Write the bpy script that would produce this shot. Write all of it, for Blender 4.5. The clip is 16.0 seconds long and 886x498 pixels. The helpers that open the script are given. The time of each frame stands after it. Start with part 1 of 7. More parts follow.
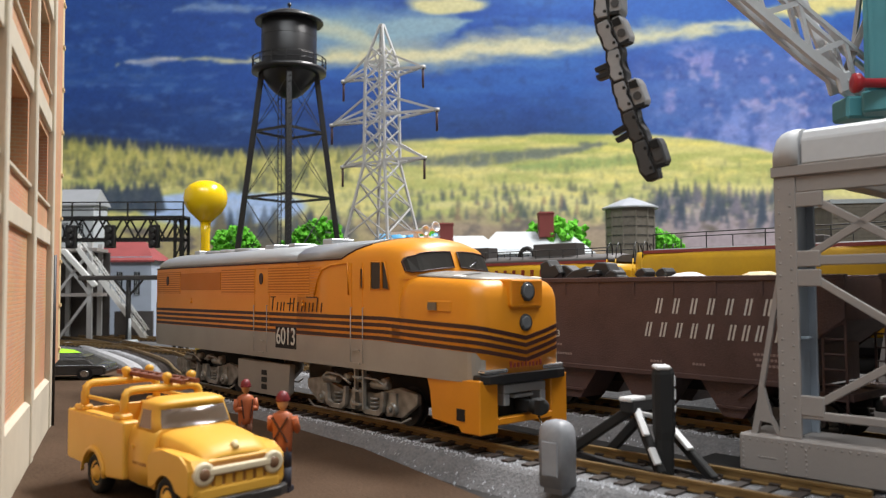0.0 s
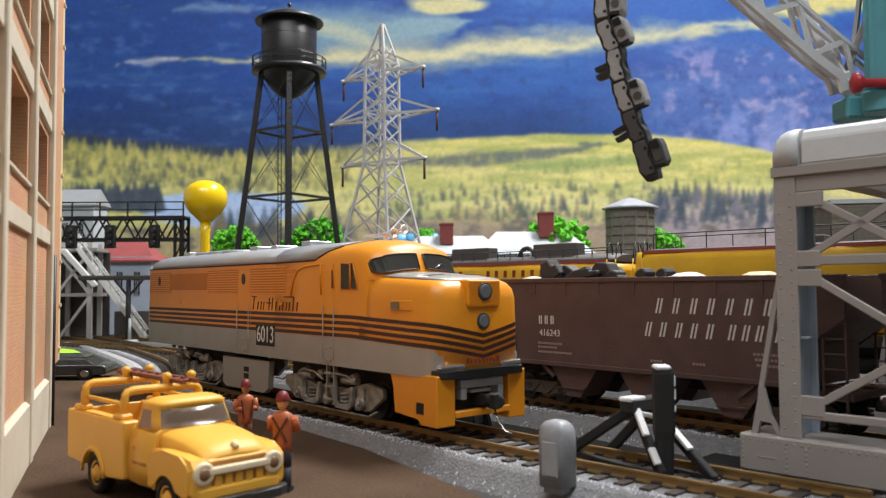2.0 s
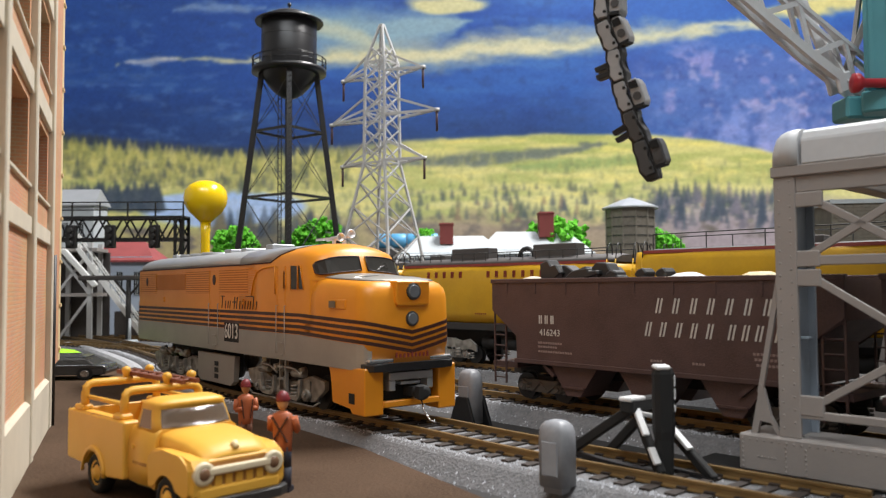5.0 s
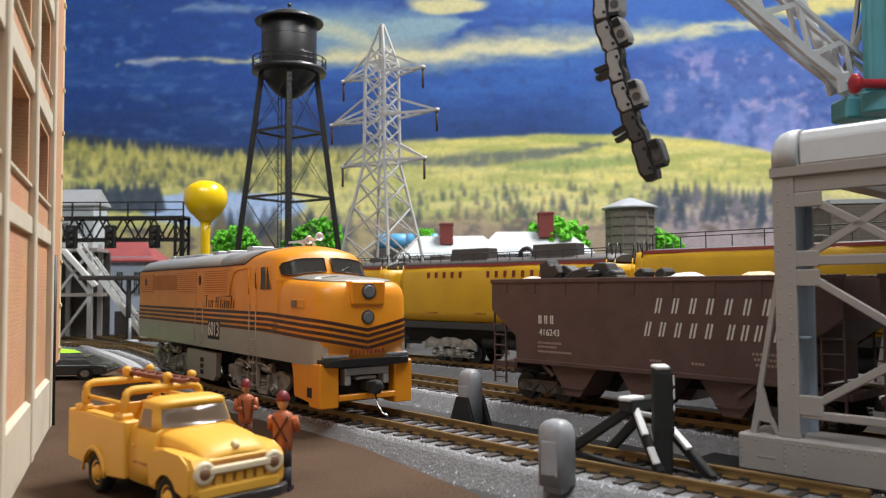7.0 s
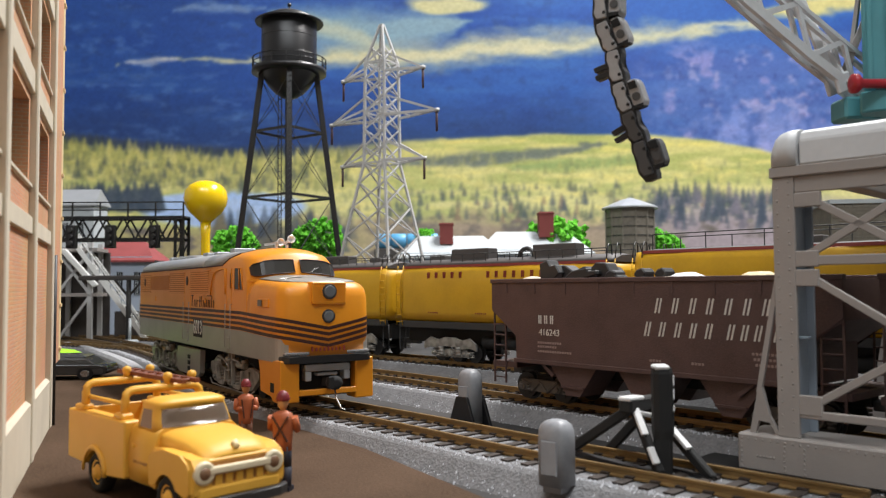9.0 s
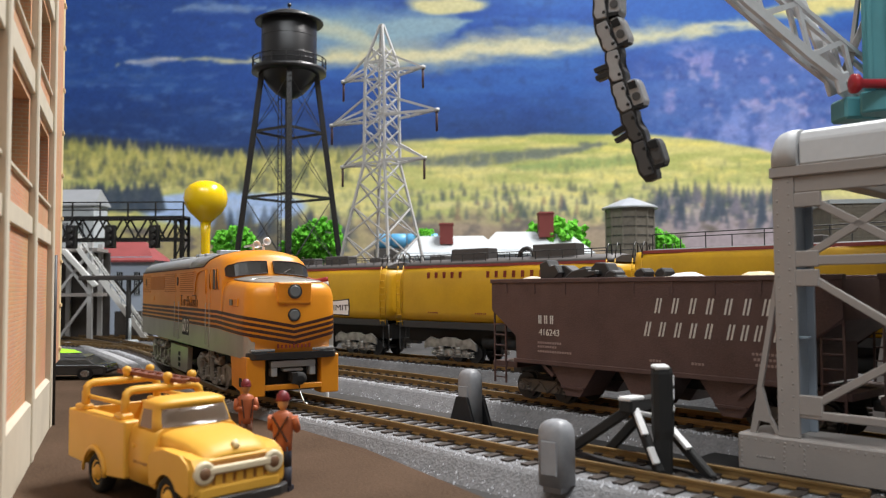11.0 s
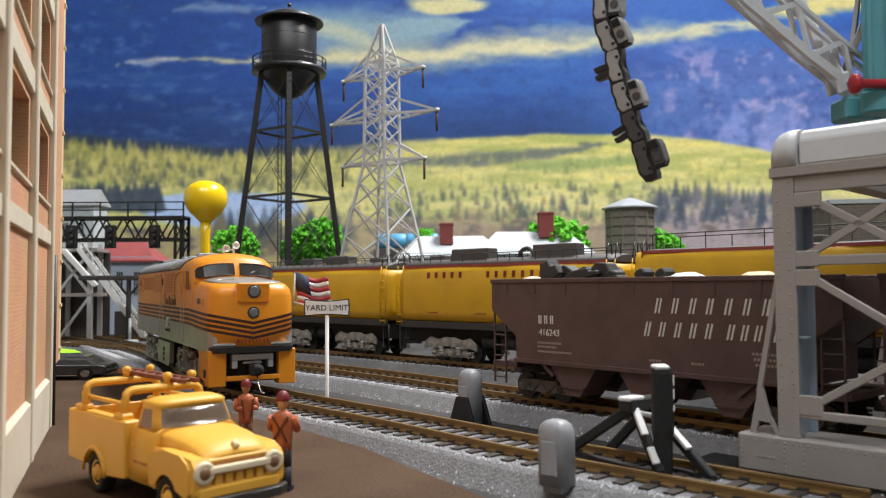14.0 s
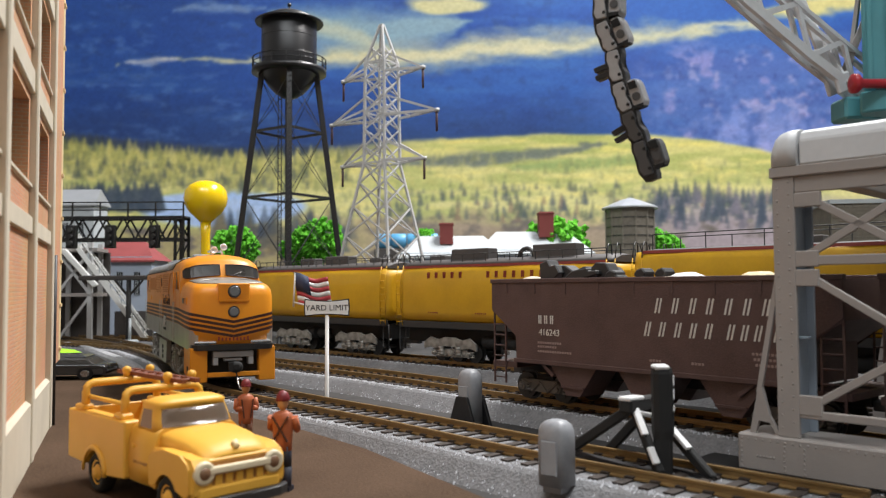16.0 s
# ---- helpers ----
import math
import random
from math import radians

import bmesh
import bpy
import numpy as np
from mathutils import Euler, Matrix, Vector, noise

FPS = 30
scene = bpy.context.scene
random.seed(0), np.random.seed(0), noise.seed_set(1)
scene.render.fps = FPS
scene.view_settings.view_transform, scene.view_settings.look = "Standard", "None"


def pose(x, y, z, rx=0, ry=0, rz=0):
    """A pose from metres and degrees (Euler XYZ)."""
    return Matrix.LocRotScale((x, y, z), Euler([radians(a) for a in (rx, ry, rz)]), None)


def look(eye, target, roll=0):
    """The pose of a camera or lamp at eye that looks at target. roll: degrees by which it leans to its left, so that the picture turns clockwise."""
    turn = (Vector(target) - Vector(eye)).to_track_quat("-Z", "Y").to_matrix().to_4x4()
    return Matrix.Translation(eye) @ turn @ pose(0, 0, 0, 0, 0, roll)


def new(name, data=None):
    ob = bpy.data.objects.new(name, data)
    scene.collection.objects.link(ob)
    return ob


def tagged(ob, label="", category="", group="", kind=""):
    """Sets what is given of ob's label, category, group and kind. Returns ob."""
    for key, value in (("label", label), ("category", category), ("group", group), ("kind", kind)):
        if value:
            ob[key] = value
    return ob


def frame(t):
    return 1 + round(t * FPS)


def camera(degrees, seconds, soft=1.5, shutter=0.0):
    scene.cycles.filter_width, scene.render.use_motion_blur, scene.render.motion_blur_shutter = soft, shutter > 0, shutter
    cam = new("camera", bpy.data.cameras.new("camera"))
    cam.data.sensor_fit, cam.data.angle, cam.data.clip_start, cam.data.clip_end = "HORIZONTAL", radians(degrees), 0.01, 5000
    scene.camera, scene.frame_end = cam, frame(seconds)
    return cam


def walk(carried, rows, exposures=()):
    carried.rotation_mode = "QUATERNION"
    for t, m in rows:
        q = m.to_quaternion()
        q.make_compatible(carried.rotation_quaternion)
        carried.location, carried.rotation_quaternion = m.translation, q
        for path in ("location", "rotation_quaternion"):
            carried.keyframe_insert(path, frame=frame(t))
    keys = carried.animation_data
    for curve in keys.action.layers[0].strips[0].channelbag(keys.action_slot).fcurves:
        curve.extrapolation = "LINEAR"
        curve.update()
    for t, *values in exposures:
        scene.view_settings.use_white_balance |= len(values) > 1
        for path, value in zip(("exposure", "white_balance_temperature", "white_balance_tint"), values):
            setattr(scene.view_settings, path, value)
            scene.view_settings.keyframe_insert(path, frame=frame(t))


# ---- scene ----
# Everything below is modelled in millimetres of the model railway and scaled to metres when it is linked.
MM = 0.001
RAIL = 5.5          # rail top above the pavement
EYE = 48.0          # camera height above the pavement

cam = camera(58.105, 16.0, soft=1.2)
cam.data.dof.use_dof = True
cam.data.dof.focus_distance = 0.32
cam.data.dof.aperture_fstop = 32.0
CAM_A = Matrix.Translation((0, 0, EYE * MM)) @ pose(0, 0, 0, 90 + 2.692, 0, 0) @ pose(0, 0, 0, 0, 0, -0.34)
CAM_B = Matrix.Translation((0.0001, -0.0007, EYE * MM)) @ pose(0, 0, 0, 90 + 2.692, 0, 0) @ pose(0, 0, 0, 0, 0, -0.34)
walk(cam, [(0.0, CAM_A), (4.0, CAM_A), (8.0, CAM_B), (16.0, CAM_B)], exposures=[(0.0, 0.0), (16.0, 0.0)])

# ---- light: a room with two ceiling lamps, seen by nobody but their shine ----
world = bpy.data.worlds.new("room_air")
scene.world = world
world.use_nodes = True
world.node_tree.nodes["Background"].inputs[0].default_value = (0.75, 0.85, 1.0, 1)
world.node_tree.nodes["Background"].inputs[1].default_value = 0.28


def ceiling_lamp(name, x, y, z, sx, sy, watts, colour, target):
    data = bpy.data.lights.new(name, "AREA")
    data.shape, data.size, data.size_y = "RECTANGLE", sx, sy
    data.energy, data.color = watts, colour
    ob = new(name, data)
    ob.matrix_world = look((x, y, z), target)
    return ob


ceiling_lamp("ceiling_lamp", 0.55, 0.75, 1.35, 0.9, 0.25, 43.8, (1.0, 0.978, 0.968), (0.0, 0.4, 0.0))
ceiling_lamp("ceiling_lamp", -0.1, -0.5, 1.35, 1.2, 0.3, 15, (0.93, 0.97, 1.0), (0.0, 0.5, 0.0))


# ---- materials ----
def material(name, colour, rough=0.5, metal=0.0, grain=0.12, size=1.5, stain=0.15, stain_size=14.0, bump=0.08, coat=0.0, tint=None, spec=0.5):
    """A worn surface: fine grain and larger stains (sizes in mm) round a base colour, with a fine bump."""
    m = bpy.data.materials.new(name)
    m.use_nodes = True
    nt = m.node_tree
    b = nt.nodes["Principled BSDF"]
    b.inputs["Metallic"].default_value = metal
    b.inputs["Coat Weight"].default_value = coat
    b.inputs["Specular IOR Level"].default_value = spec
    tc = nt.nodes.new("ShaderNodeTexCoord")
    n1, n2 = nt.nodes.new("ShaderNodeTexNoise"), nt.nodes.new("ShaderNodeTexNoise")
    for n, mm in ((n1, size), (n2, stain_size)):
        n.inputs["Scale"].default_value = 1.0 / (mm * MM)
        n.inputs["Detail"].default_value = 4
        nt.links.new(tc.outputs["Object"], n.inputs["Vector"])
    dark = tint or tuple(c * 0.45 for c in colour)
    light = tuple(min(1, c * 1.25) for c in colour)
    mix1 = nt.nodes.new("ShaderNodeMix")
    mix1.data_type = "RGBA"
    r1 = nt.nodes.new("ShaderNodeMapRange")
    r1.inputs[1].default_value, r1.inputs[2].default_value = 0.35, 0.7
    r1.inputs[3].default_value, r1.inputs[4].default_value = 0.0, stain
    nt.links.new(n2.outputs[0], r1.inputs[0])
    nt.links.new(r1.outputs[0], mix1.inputs[0])
    mix1.inputs[6].default_value, mix1.inputs[7].default_value = (*colour, 1), (*dark, 1)
    mix2 = nt.nodes.new("ShaderNodeMix")
    mix2.data_type = "RGBA"
    r2 = nt.nodes.new("ShaderNodeMapRange")
    r2.inputs[1].default_value, r2.inputs[2].default_value = 0.4, 0.75
    r2.inputs[3].default_value, r2.inputs[4].default_value = 0.0, grain
    nt.links.new(n1.outputs[0], r2.inputs[0])
    nt.links.new(r2.outputs[0], mix2.inputs[0])
    nt.links.new(mix1.outputs[2], mix2.inputs[6])
    mix2.inputs[7].default_value = (*light, 1)
    nt.links.new(mix2.outputs[2], b.inputs["Base Color"])
    r3 = nt.nodes.new("ShaderNodeMapRange")
    r3.inputs[3].default_value, r3.inputs[4].default_value = max(0.03, rough - 0.1), min(1, rough + 0.1)
    nt.links.new(n2.outputs[0], r3.inputs[0])
    nt.links.new(r3.outputs[0], b.inputs["Roughness"])
    if bump:
        bp = nt.nodes.new("ShaderNodeBump")
        bp.inputs["Strength"].default_value = bump
        bp.inputs["Distance"].default_value = 0.0004
        nt.links.new(n1.outputs[0], bp.inputs["Height"])
        nt.links.new(bp.outputs[0], b.inputs["Normal"])
    return m


ORANGE = material("orange_paint", (0.74, 0.275, 0.012), 0.38, grain=0.08, stain=0.12, bump=0.02)
SILVER = material("silver_grey_paint", (0.34, 0.32, 0.285), 0.34, 0.3, grain=0.1, stain=0.2, bump=0.02)
ROOF_GREY = material("roof_grey_paint", (0.42, 0.44, 0.46), 0.34, 0.3, bump=0.02)
BROWN_LINE = material("dark_brown_line", (0.045, 0.012, 0.008), 0.5, bump=0)
BLACK = material("black_plastic", (0.012, 0.012, 0.013), 0.42)
MATT_BLACK = material("matt_black", (0.01, 0.01, 0.01), 0.8)
DARK_METAL = material("dark_metal", (0.05, 0.05, 0.05), 0.5, 0.4)
TRUCK_GREY = material("weathered_running_gear", (0.36, 0.345, 0.31), 0.4, 0.4, stain=0.9, stain_size=3, grain=0.4, tint=(0.05, 0.045, 0.04))
NUMBER_GREY = material("dull_number_glass", (0.16, 0.13, 0.09), 0.35, bump=0)
CHROME = material("bright_chrome_plate", (0.85, 0.85, 0.86), 0.3, 0.45, bump=0)
STEEL = material("bright_steel", (0.6, 0.6, 0.6), 0.25, 0.9)
GLASS_DARK = material("smoked_window", (0.03, 0.028, 0.025), 0.3, bump=0, spec=0.3)
LENS = material("lamp_lens", (0.13, 0.14, 0.15), 0.12, bump=0, coat=0.6)
HOPPER = material("freight_brown", (0.092, 0.052, 0.047), 0.55, stain=0.55, grain=0.7, size=0.5, stain_size=9, bump=0.35)
WHITE_INK = material("white_lettering", (0.62, 0.60, 0.55), 0.6, stain=0.2, stain_size=2, bump=0)
RED_INK = material("red_lettering", (0.22, 0.03, 0.02), 0.6, bump=0)
TANK_YELLOW = material("tank_yellow", (0.62, 0.35, 0.012), 0.42, stain=0.3, stain_size=18, grain=0.15, bump=0.03)
TANK_ROOF = material("tank_roof_grey", (0.075, 0.068, 0.065), 0.6)
TRUCK_YELLOW = material("toy_yellow_plastic", (0.74, 0.405, 0.05), 0.48, grain=0.06, stain=0.1, bump=0.03)
CREAM_EDGE = material("pale_yellow_and_lit_edge", (0.80, 0.66, 0.38), 0.6)
CONCRETE = material("cream_concrete", (0.62, 0.56, 0.44), 0.75, stain=0.25, stain_size=20)
GANTRY = material("gantry_grey_plastic", (0.33, 0.30, 0.28), 0.5, stain=0.12, size=0.7, grain=0.1, bump=0.1)
GANTRY_BLUE = material("gantry_blue_grey", (0.30, 0.35, 0.41), 0.5)
GIRDER_WHITE = material("pale_grey_plastic", (0.62, 0.635, 0.65), 0.45)
TEAL = material("teal_plastic", (0.09, 0.30, 0.34), 0.4)
RED = material("red_plastic", (0.40, 0.02, 0.03), 0.35)
BALLAST = material("ballast_grey", (0.19, 0.19, 0.195), 0.95, spec=0.08, grain=0.9, size=0.8, stain=0.5, stain_size=3, bump=0.9)
BALLAST_LIGHT = material("ballast_light", (0.52, 0.53, 0.56), 0.95, spec=0.08, grain=0.6, size=0.7, stain=0.4, stain_size=4, bump=0.6)
PAVING = material("brown_card_pavement", (0.085, 0.054, 0.035), 0.9, spec=0.1, grain=0.95, size=0.9, stain=0.5, stain_size=25, bump=0.9)
BASE_DARK = material("dark_board", (0.035, 0.033, 0.032), 0.85, stain=0.4)
RAIL_BROWN = material("brass_rail", (0.30, 0.19, 0.075), 0.38, 0.55, stain=0.4, stain_size=8)
TIE = material("brown_black_tie", (0.035, 0.025, 0.02), 0.75)
TREE_GREEN = material("bright_green_foam", (0.11, 0.44, 0.02), 0.95, grain=0.8, size=2.0, stain=0.7, stain_size=6, bump=0.8, tint=(0.01, 0.07, 0.005))
PYLON_GREY = material("pale_grey_pylon", (0.50, 0.50, 0.50), 0.5)
BALL_YELLOW = material("glossy_yellow", (0.85, 0.56, 0.0), 0.25, grain=0.02, stain=0.05, bump=0.0, coat=0.3)
ROOF_WHITE = material("pale_roof", (0.46, 0.50, 0.52), 0.7)
BRICK_RED = material("chimney_red", (0.22, 0.045, 0.04), 0.7)
TIMBER_GREY = material("weathered_boards", (0.20, 0.18, 0.145), 0.85, grain=0.3, stain=0.4, stain_size=5)
WALL_PAINT = material("room_wall", (0.55, 0.53, 0.5), 0.9, size=20, stain_size=300)


# ---- modelling helpers ----
def bevel(bm, r, seg=1):
    bmesh.ops.bevel(bm, geom=[e for e in bm.edges if e.calc_length() > 2.5 * r], offset=r, segments=seg, affect="EDGES", profile=0.5)
    return bm


def box(bm, x0, x1, y0, y1, z0, z1, m=None):
    v = [bm.verts.new((x, y, z)) for z in (z0, z1) for y in (y0, y1) for x in (x0, x1)]
    for f in ((0, 2, 3, 1), (4, 5, 7, 6), (0, 1, 5, 4), (2, 6, 7, 3), (0, 4, 6, 2), (1, 3, 7, 5)):
        bm.faces.new([v[i] for i in f])
    if m is not None:
        bmesh.ops.transform(bm, matrix=m, verts=v)
    return bm


def bar(bm, p, q, w, h=None, up=(0, 0, 1)):
    """A square bar from p to q, w wide and h deep."""
    h = h or w
    p, q = Vector(p), Vector(q)
    d = (q - p).normalized()
    s = d.cross(Vector(up))
    s = s.normalized() if s.length > 1e-4 else Vector((1, 0, 0))
    u = s.cross(d)
    v = [bm.verts.new(c + s * a * w / 2 + u * b * h / 2) for c in (p, q) for a, b in ((-1, -1), (1, -1), (1, 1), (-1, 1))]
    for i in range(4):
        bm.faces.new((v[i], v[(i + 1) % 4], v[4 + (i + 1) % 4], v[4 + i]))
    bm.faces.new(v[3::-1])
    bm.faces.new(v[4:])
    return bm


def rod(bm, p, q, r0, r1=None, n=8):
    """A round bar or cone from p to q."""
    r1 = r0 if r1 is None else r1
    p, q = Vector(p), Vector(q)
    t = (q - p).to_track_quat("Z", "Y").to_matrix()
    ring = [[bm.verts.new(c + t @ Vector((r * math.cos(2 * math.pi * i / n), r * math.sin(2 * math.pi * i / n), 0))) for i in range(n)] for c, r in ((p, r0), (q, max(r1, 0.001)))]
    for i in range(n):
        bm.faces.new((ring[0][i], ring[0][(i + 1) % n], ring[1][(i + 1) % n], ring[1][i])).smooth = n > 6
    bm.faces.new(ring[0][::-1])
    bm.faces.new(ring[1])
    return bm


def wire(bm, pts, r, n=6):
    pts = [Vector(p) for p in pts]
    rings = []
    for i, p in enumerate(pts):
        d = (pts[min(i + 1, len(pts) - 1)] - pts[max(i - 1, 0)]).normalized()
        s = d.cross(Vector((0.31, 0.2, 0.93)))
        s.normalize()
        u = s.cross(d)
        rings.append([p + (s * math.cos(2 * math.pi * k / n) + u * math.sin(2 * math.pi * k / n)) * r for k in range(n)])
    return loft(bm, rings)


def loft(bm, rings, close=True, caps=True, smooth=True):
    """A skin over rings of equal numbers of points."""
    vs = [[bm.verts.new(p) for p in ring] for ring in rings]
    n = len(vs[0])
    for a, b in zip(vs[:-1], vs[1:]):
        for i in range(n if close else n - 1):
            bm.faces.new((a[i], a[(i + 1) % n], b[(i + 1) % n], b[i])).smooth = smooth
    if caps:
        bm.faces.new(vs[0][::-1])
        bm.faces.new(vs[-1])
    return bm


def turned(bm, profile, n=32, c=(0, 0)):
    """A turned body: profile rows of radius and height."""
    return loft(bm, [[(c[0] + r * math.cos(2 * math.pi * i / n), c[1] + r * math.sin(2 * math.pi * i / n), z) for i in range(n)] for r, z in profile])


def slab(bm, outline, axis, a, b):
    """A flat outline pushed from a to b along an axis; outline points are the two other axes in order."""
    def put(p, d):
        return {"x": (d, p[0], p[1]), "y": (p[0], d, p[1]), "z": (p[0], p[1], d)}[axis]
    return loft(bm, [[put(p, a) for p in outline], [put(p, b) for p in outline]], smooth=False)


def to_mesh(name, bm, mat, scale=True):
    if scale:
        bmesh.ops.scale(bm, vec=(MM, MM, MM), verts=bm.verts)
    bmesh.ops.recalc_face_normals(bm, faces=bm.faces)
    me = bpy.data.meshes.new(name)
    bm.to_mesh(me)
    bm.free()
    for mm in (mat if isinstance(mat, (list, tuple)) else [mat]):
        me.materials.append(mm)
    return me


def part(name, bm, mat, parent=None, label=""):
    ob = new(name, to_mesh(name, bm, mat))
    ob.parent = parent
    return tagged(ob, label)


def thing(name, label, category, group="", x=0, y=0, z=0, turn=0):
    ob = new(name)
    ob.empty_display_size = 0.01
    ob.matrix_basis = pose(x * MM, y * MM, z * MM, 0, 0, turn)
    return tagged(ob, label, category, group)


def single(name, bm, mat, label, category, group="", x=0, y=0, z=0, turn=0, kind=""):
    ob = part(name, bm, mat)
    ob.matrix_basis = pose(x * MM, y * MM, z * MM, 0, 0, turn)
    return tagged(ob, label, category, group, kind)


NB = bmesh.new


def spline(pts, step):
    """Points at even steps on a smooth line through pts, each with its direction."""
    pts = [Vector((*p, 0)) for p in pts]
    pts = [2 * pts[0] - pts[1]] + pts + [2 * pts[-1] - pts[-2]]
    fine = []
    for a, b, c, d in zip(pts, pts[1:], pts[2:], pts[3:]):
        for k in range(40):
            t = k / 40
            fine.append(0.5 * (2 * b + (c - a) * t + (2 * a - 5 * b + 4 * c - d) * t * t + (3 * b - a - 3 * c + d) * t ** 3))
    fine.append(pts[-2])
    out, left = [], 0.0
    for a, b in zip(fine, fine[1:]):
        d = (b - a).length
        while left <= d:
            out.append((a.lerp(b, left / d), (b - a).normalized()))
            left += step
        left -= d
    return out


# ---- ground ----
bm = NB()
box(bm, -980, 980, -330, 1160, -30, -3.0)
tagged(part("ground", bm, BASE_DARK), "dark painted layout board under the tracks", "ground", kind="structure")
bm = NB()
slab(bm, [(-420, -200), (60, -200), (58, 112), (8.5, 184), (-24, 240), (-54, 279), (-100, 345), (-165, 440), (-230, 540), (-420, 560)], "z", -3.0, 0.0)
tagged(part("pavement", bm, PAVING), "brown textured pavement beside the factory", "pavement", kind="structure")
# the room beyond the layout
bm = NB()
box(bm, -1700, 1700, -1500, 1700, -950, -900)
tagged(part("floor", bm, WALL_PAINT), "plain room floor under the layout", "floor", kind="structure")
for nm, b in (("wall_south", (-1700, 1700, -1550, -1500, -900, 1500)), ("wall_west", (-1750, -1700, -1500, 1700, -900, 1500)), ("wall_east", (1700, 1750, -1500, 1700, -900, 1500)), ("wall_north", (-1700, 1700, 1700, 1750, -900, 1500))):
    bm = NB()
    box(bm, *b)
    tagged(part(nm, bm, WALL_PAINT), "plain pale room wall", "wall", kind="structure")
bm = NB()
box(bm, -1700, 1700, -1500, 1700, 1500, 1550)
tagged(part("ceiling", bm, WALL_PAINT), "plain pale ceiling", "ceiling", kind="structure")

TRACK_A = [(82, 160), (58, 184), (25, 218), (-12.3, 262), (-56, 310), (-90, 350), (-111, 383), (-132, 422), (-160, 485), (-205, 560), (-270, 655), (-350, 740), (-470, 830)]
TRACK_B = [(210, 116), (96.7, 248), (21, 337), (-28, 396), (-91, 461), (-170, 540), (-260, 618), (-380, 690), (-520, 740)]
TRACK_C = [(420, 65), (200, 278), (116, 360), (9, 464), (-80, 551), (-180, 640), (-300, 725), (-440, 790)]


def ribbon(bm, line, section):
    """Sweeps a cross-section (offset to the side, height) along a line."""
    return loft(bm, [[(p.x - d.y * o, p.y + d.x * o, z) for o, z in section] for p, d in line], smooth=False)


rng = random.Random(4)


def build_track(pts, label, detail):
    line = spline(pts, 6.0)
    tr = thing("railway_track", label, "railway track", "model railway tracks")
    bm = NB()
    far = -15.5 if pts is TRACK_A else -24
    ribbon(bm, line, [(far, -3), (max(far, -16.5) + 0.6, 2.2), (-14.5, 2.9), (16.5, 2.9), (18, 2.0), (23, -3)])
    part("ballast_bed", bm, BALLAST, tr, "grey granulated ballast shoulder")
    for side in (-1, 1):
        bm = NB()
        o = side * 8.25
        ribbon(bm, line, [(o - 1.1, 3.2), (o - 1.1, 3.5), (o - 0.35, 3.8), (o - 0.35, 4.7), (o - 0.55, 4.9), (o - 0.55, 5.5), (o + 0.55, 5.5), (o + 0.55, 4.9), (o + 0.35, 4.7), (o + 0.35, 3.8), (o + 1.1, 3.5), (o + 1.1, 3.2)])
        part("rail", bm, RAIL_BROWN, tr, "dull brass-coloured rail")
    bm = NB()
    box(bm, -1.3, 1.3, -14.5, 14.5, 1.6, 3.4)
    box(bm, -1.2, 1.2, 6.8, 9.7, 3.3, 3.9)
    box(bm, -1.2, 1.2, -9.7, -6.8, 3.3, 3.9)
    me = to_mesh("tie", bm, TIE)
    for k, (p, d) in enumerate(spline(pts, 6.6)):
        if k > 190:
            break
        ob = new("tie", me)
        ob.parent = tr
        ob.matrix_basis = Matrix.Translation((p.x * MM, p.y * MM, 0)) @ pose(0, 0, 0, 0, 0, math.degrees(math.atan2(d.y, d.x)) + rng.uniform(-1.5, 1.5))
    # loose pale stones between and beside the ties
    bm = NB()
    for p, d in spline(pts, 0.5 if detail else 1.2):
        if p.y > 620:
            break
        for k in range(6):
            o = rng.choice((rng.uniform(-16.5, 17), rng.uniform(13.5, 18), rng.uniform(15, 18.5), rng.uniform(-16 if pts is TRACK_A else -24, -14), rng.uniform(14, 24)))
            z = 3.0 if abs(o) < 16.5 else max(-3, 2.9 - (abs(o) - 16.5) * 0.9)
            c = Vector((p.x - d.y * o, p.y + d.x * o, z))
            r = rng.uniform(0.2, 0.45)
            v = [bm.verts.new(c + Vector((rng.uniform(-r, r) * 0.5 + a * r, rng.uniform(-r, r) * 0.5 + b * r, e * r))) for a, b, e in ((-1, -1, -0.6), (1, -1, -0.6), (0, 1, -0.6), (0, 0, 0.9))]
            for f in ((0, 1, 3), (1, 2, 3), (2, 0, 3)):
                bm.faces.new([v[i] for i in f])
    ob = part("loose_ballast", bm, BALLAST_LIGHT, tr, "loose pale grey ballast stones")
    ob["kind"] = "stuff"
    return tr

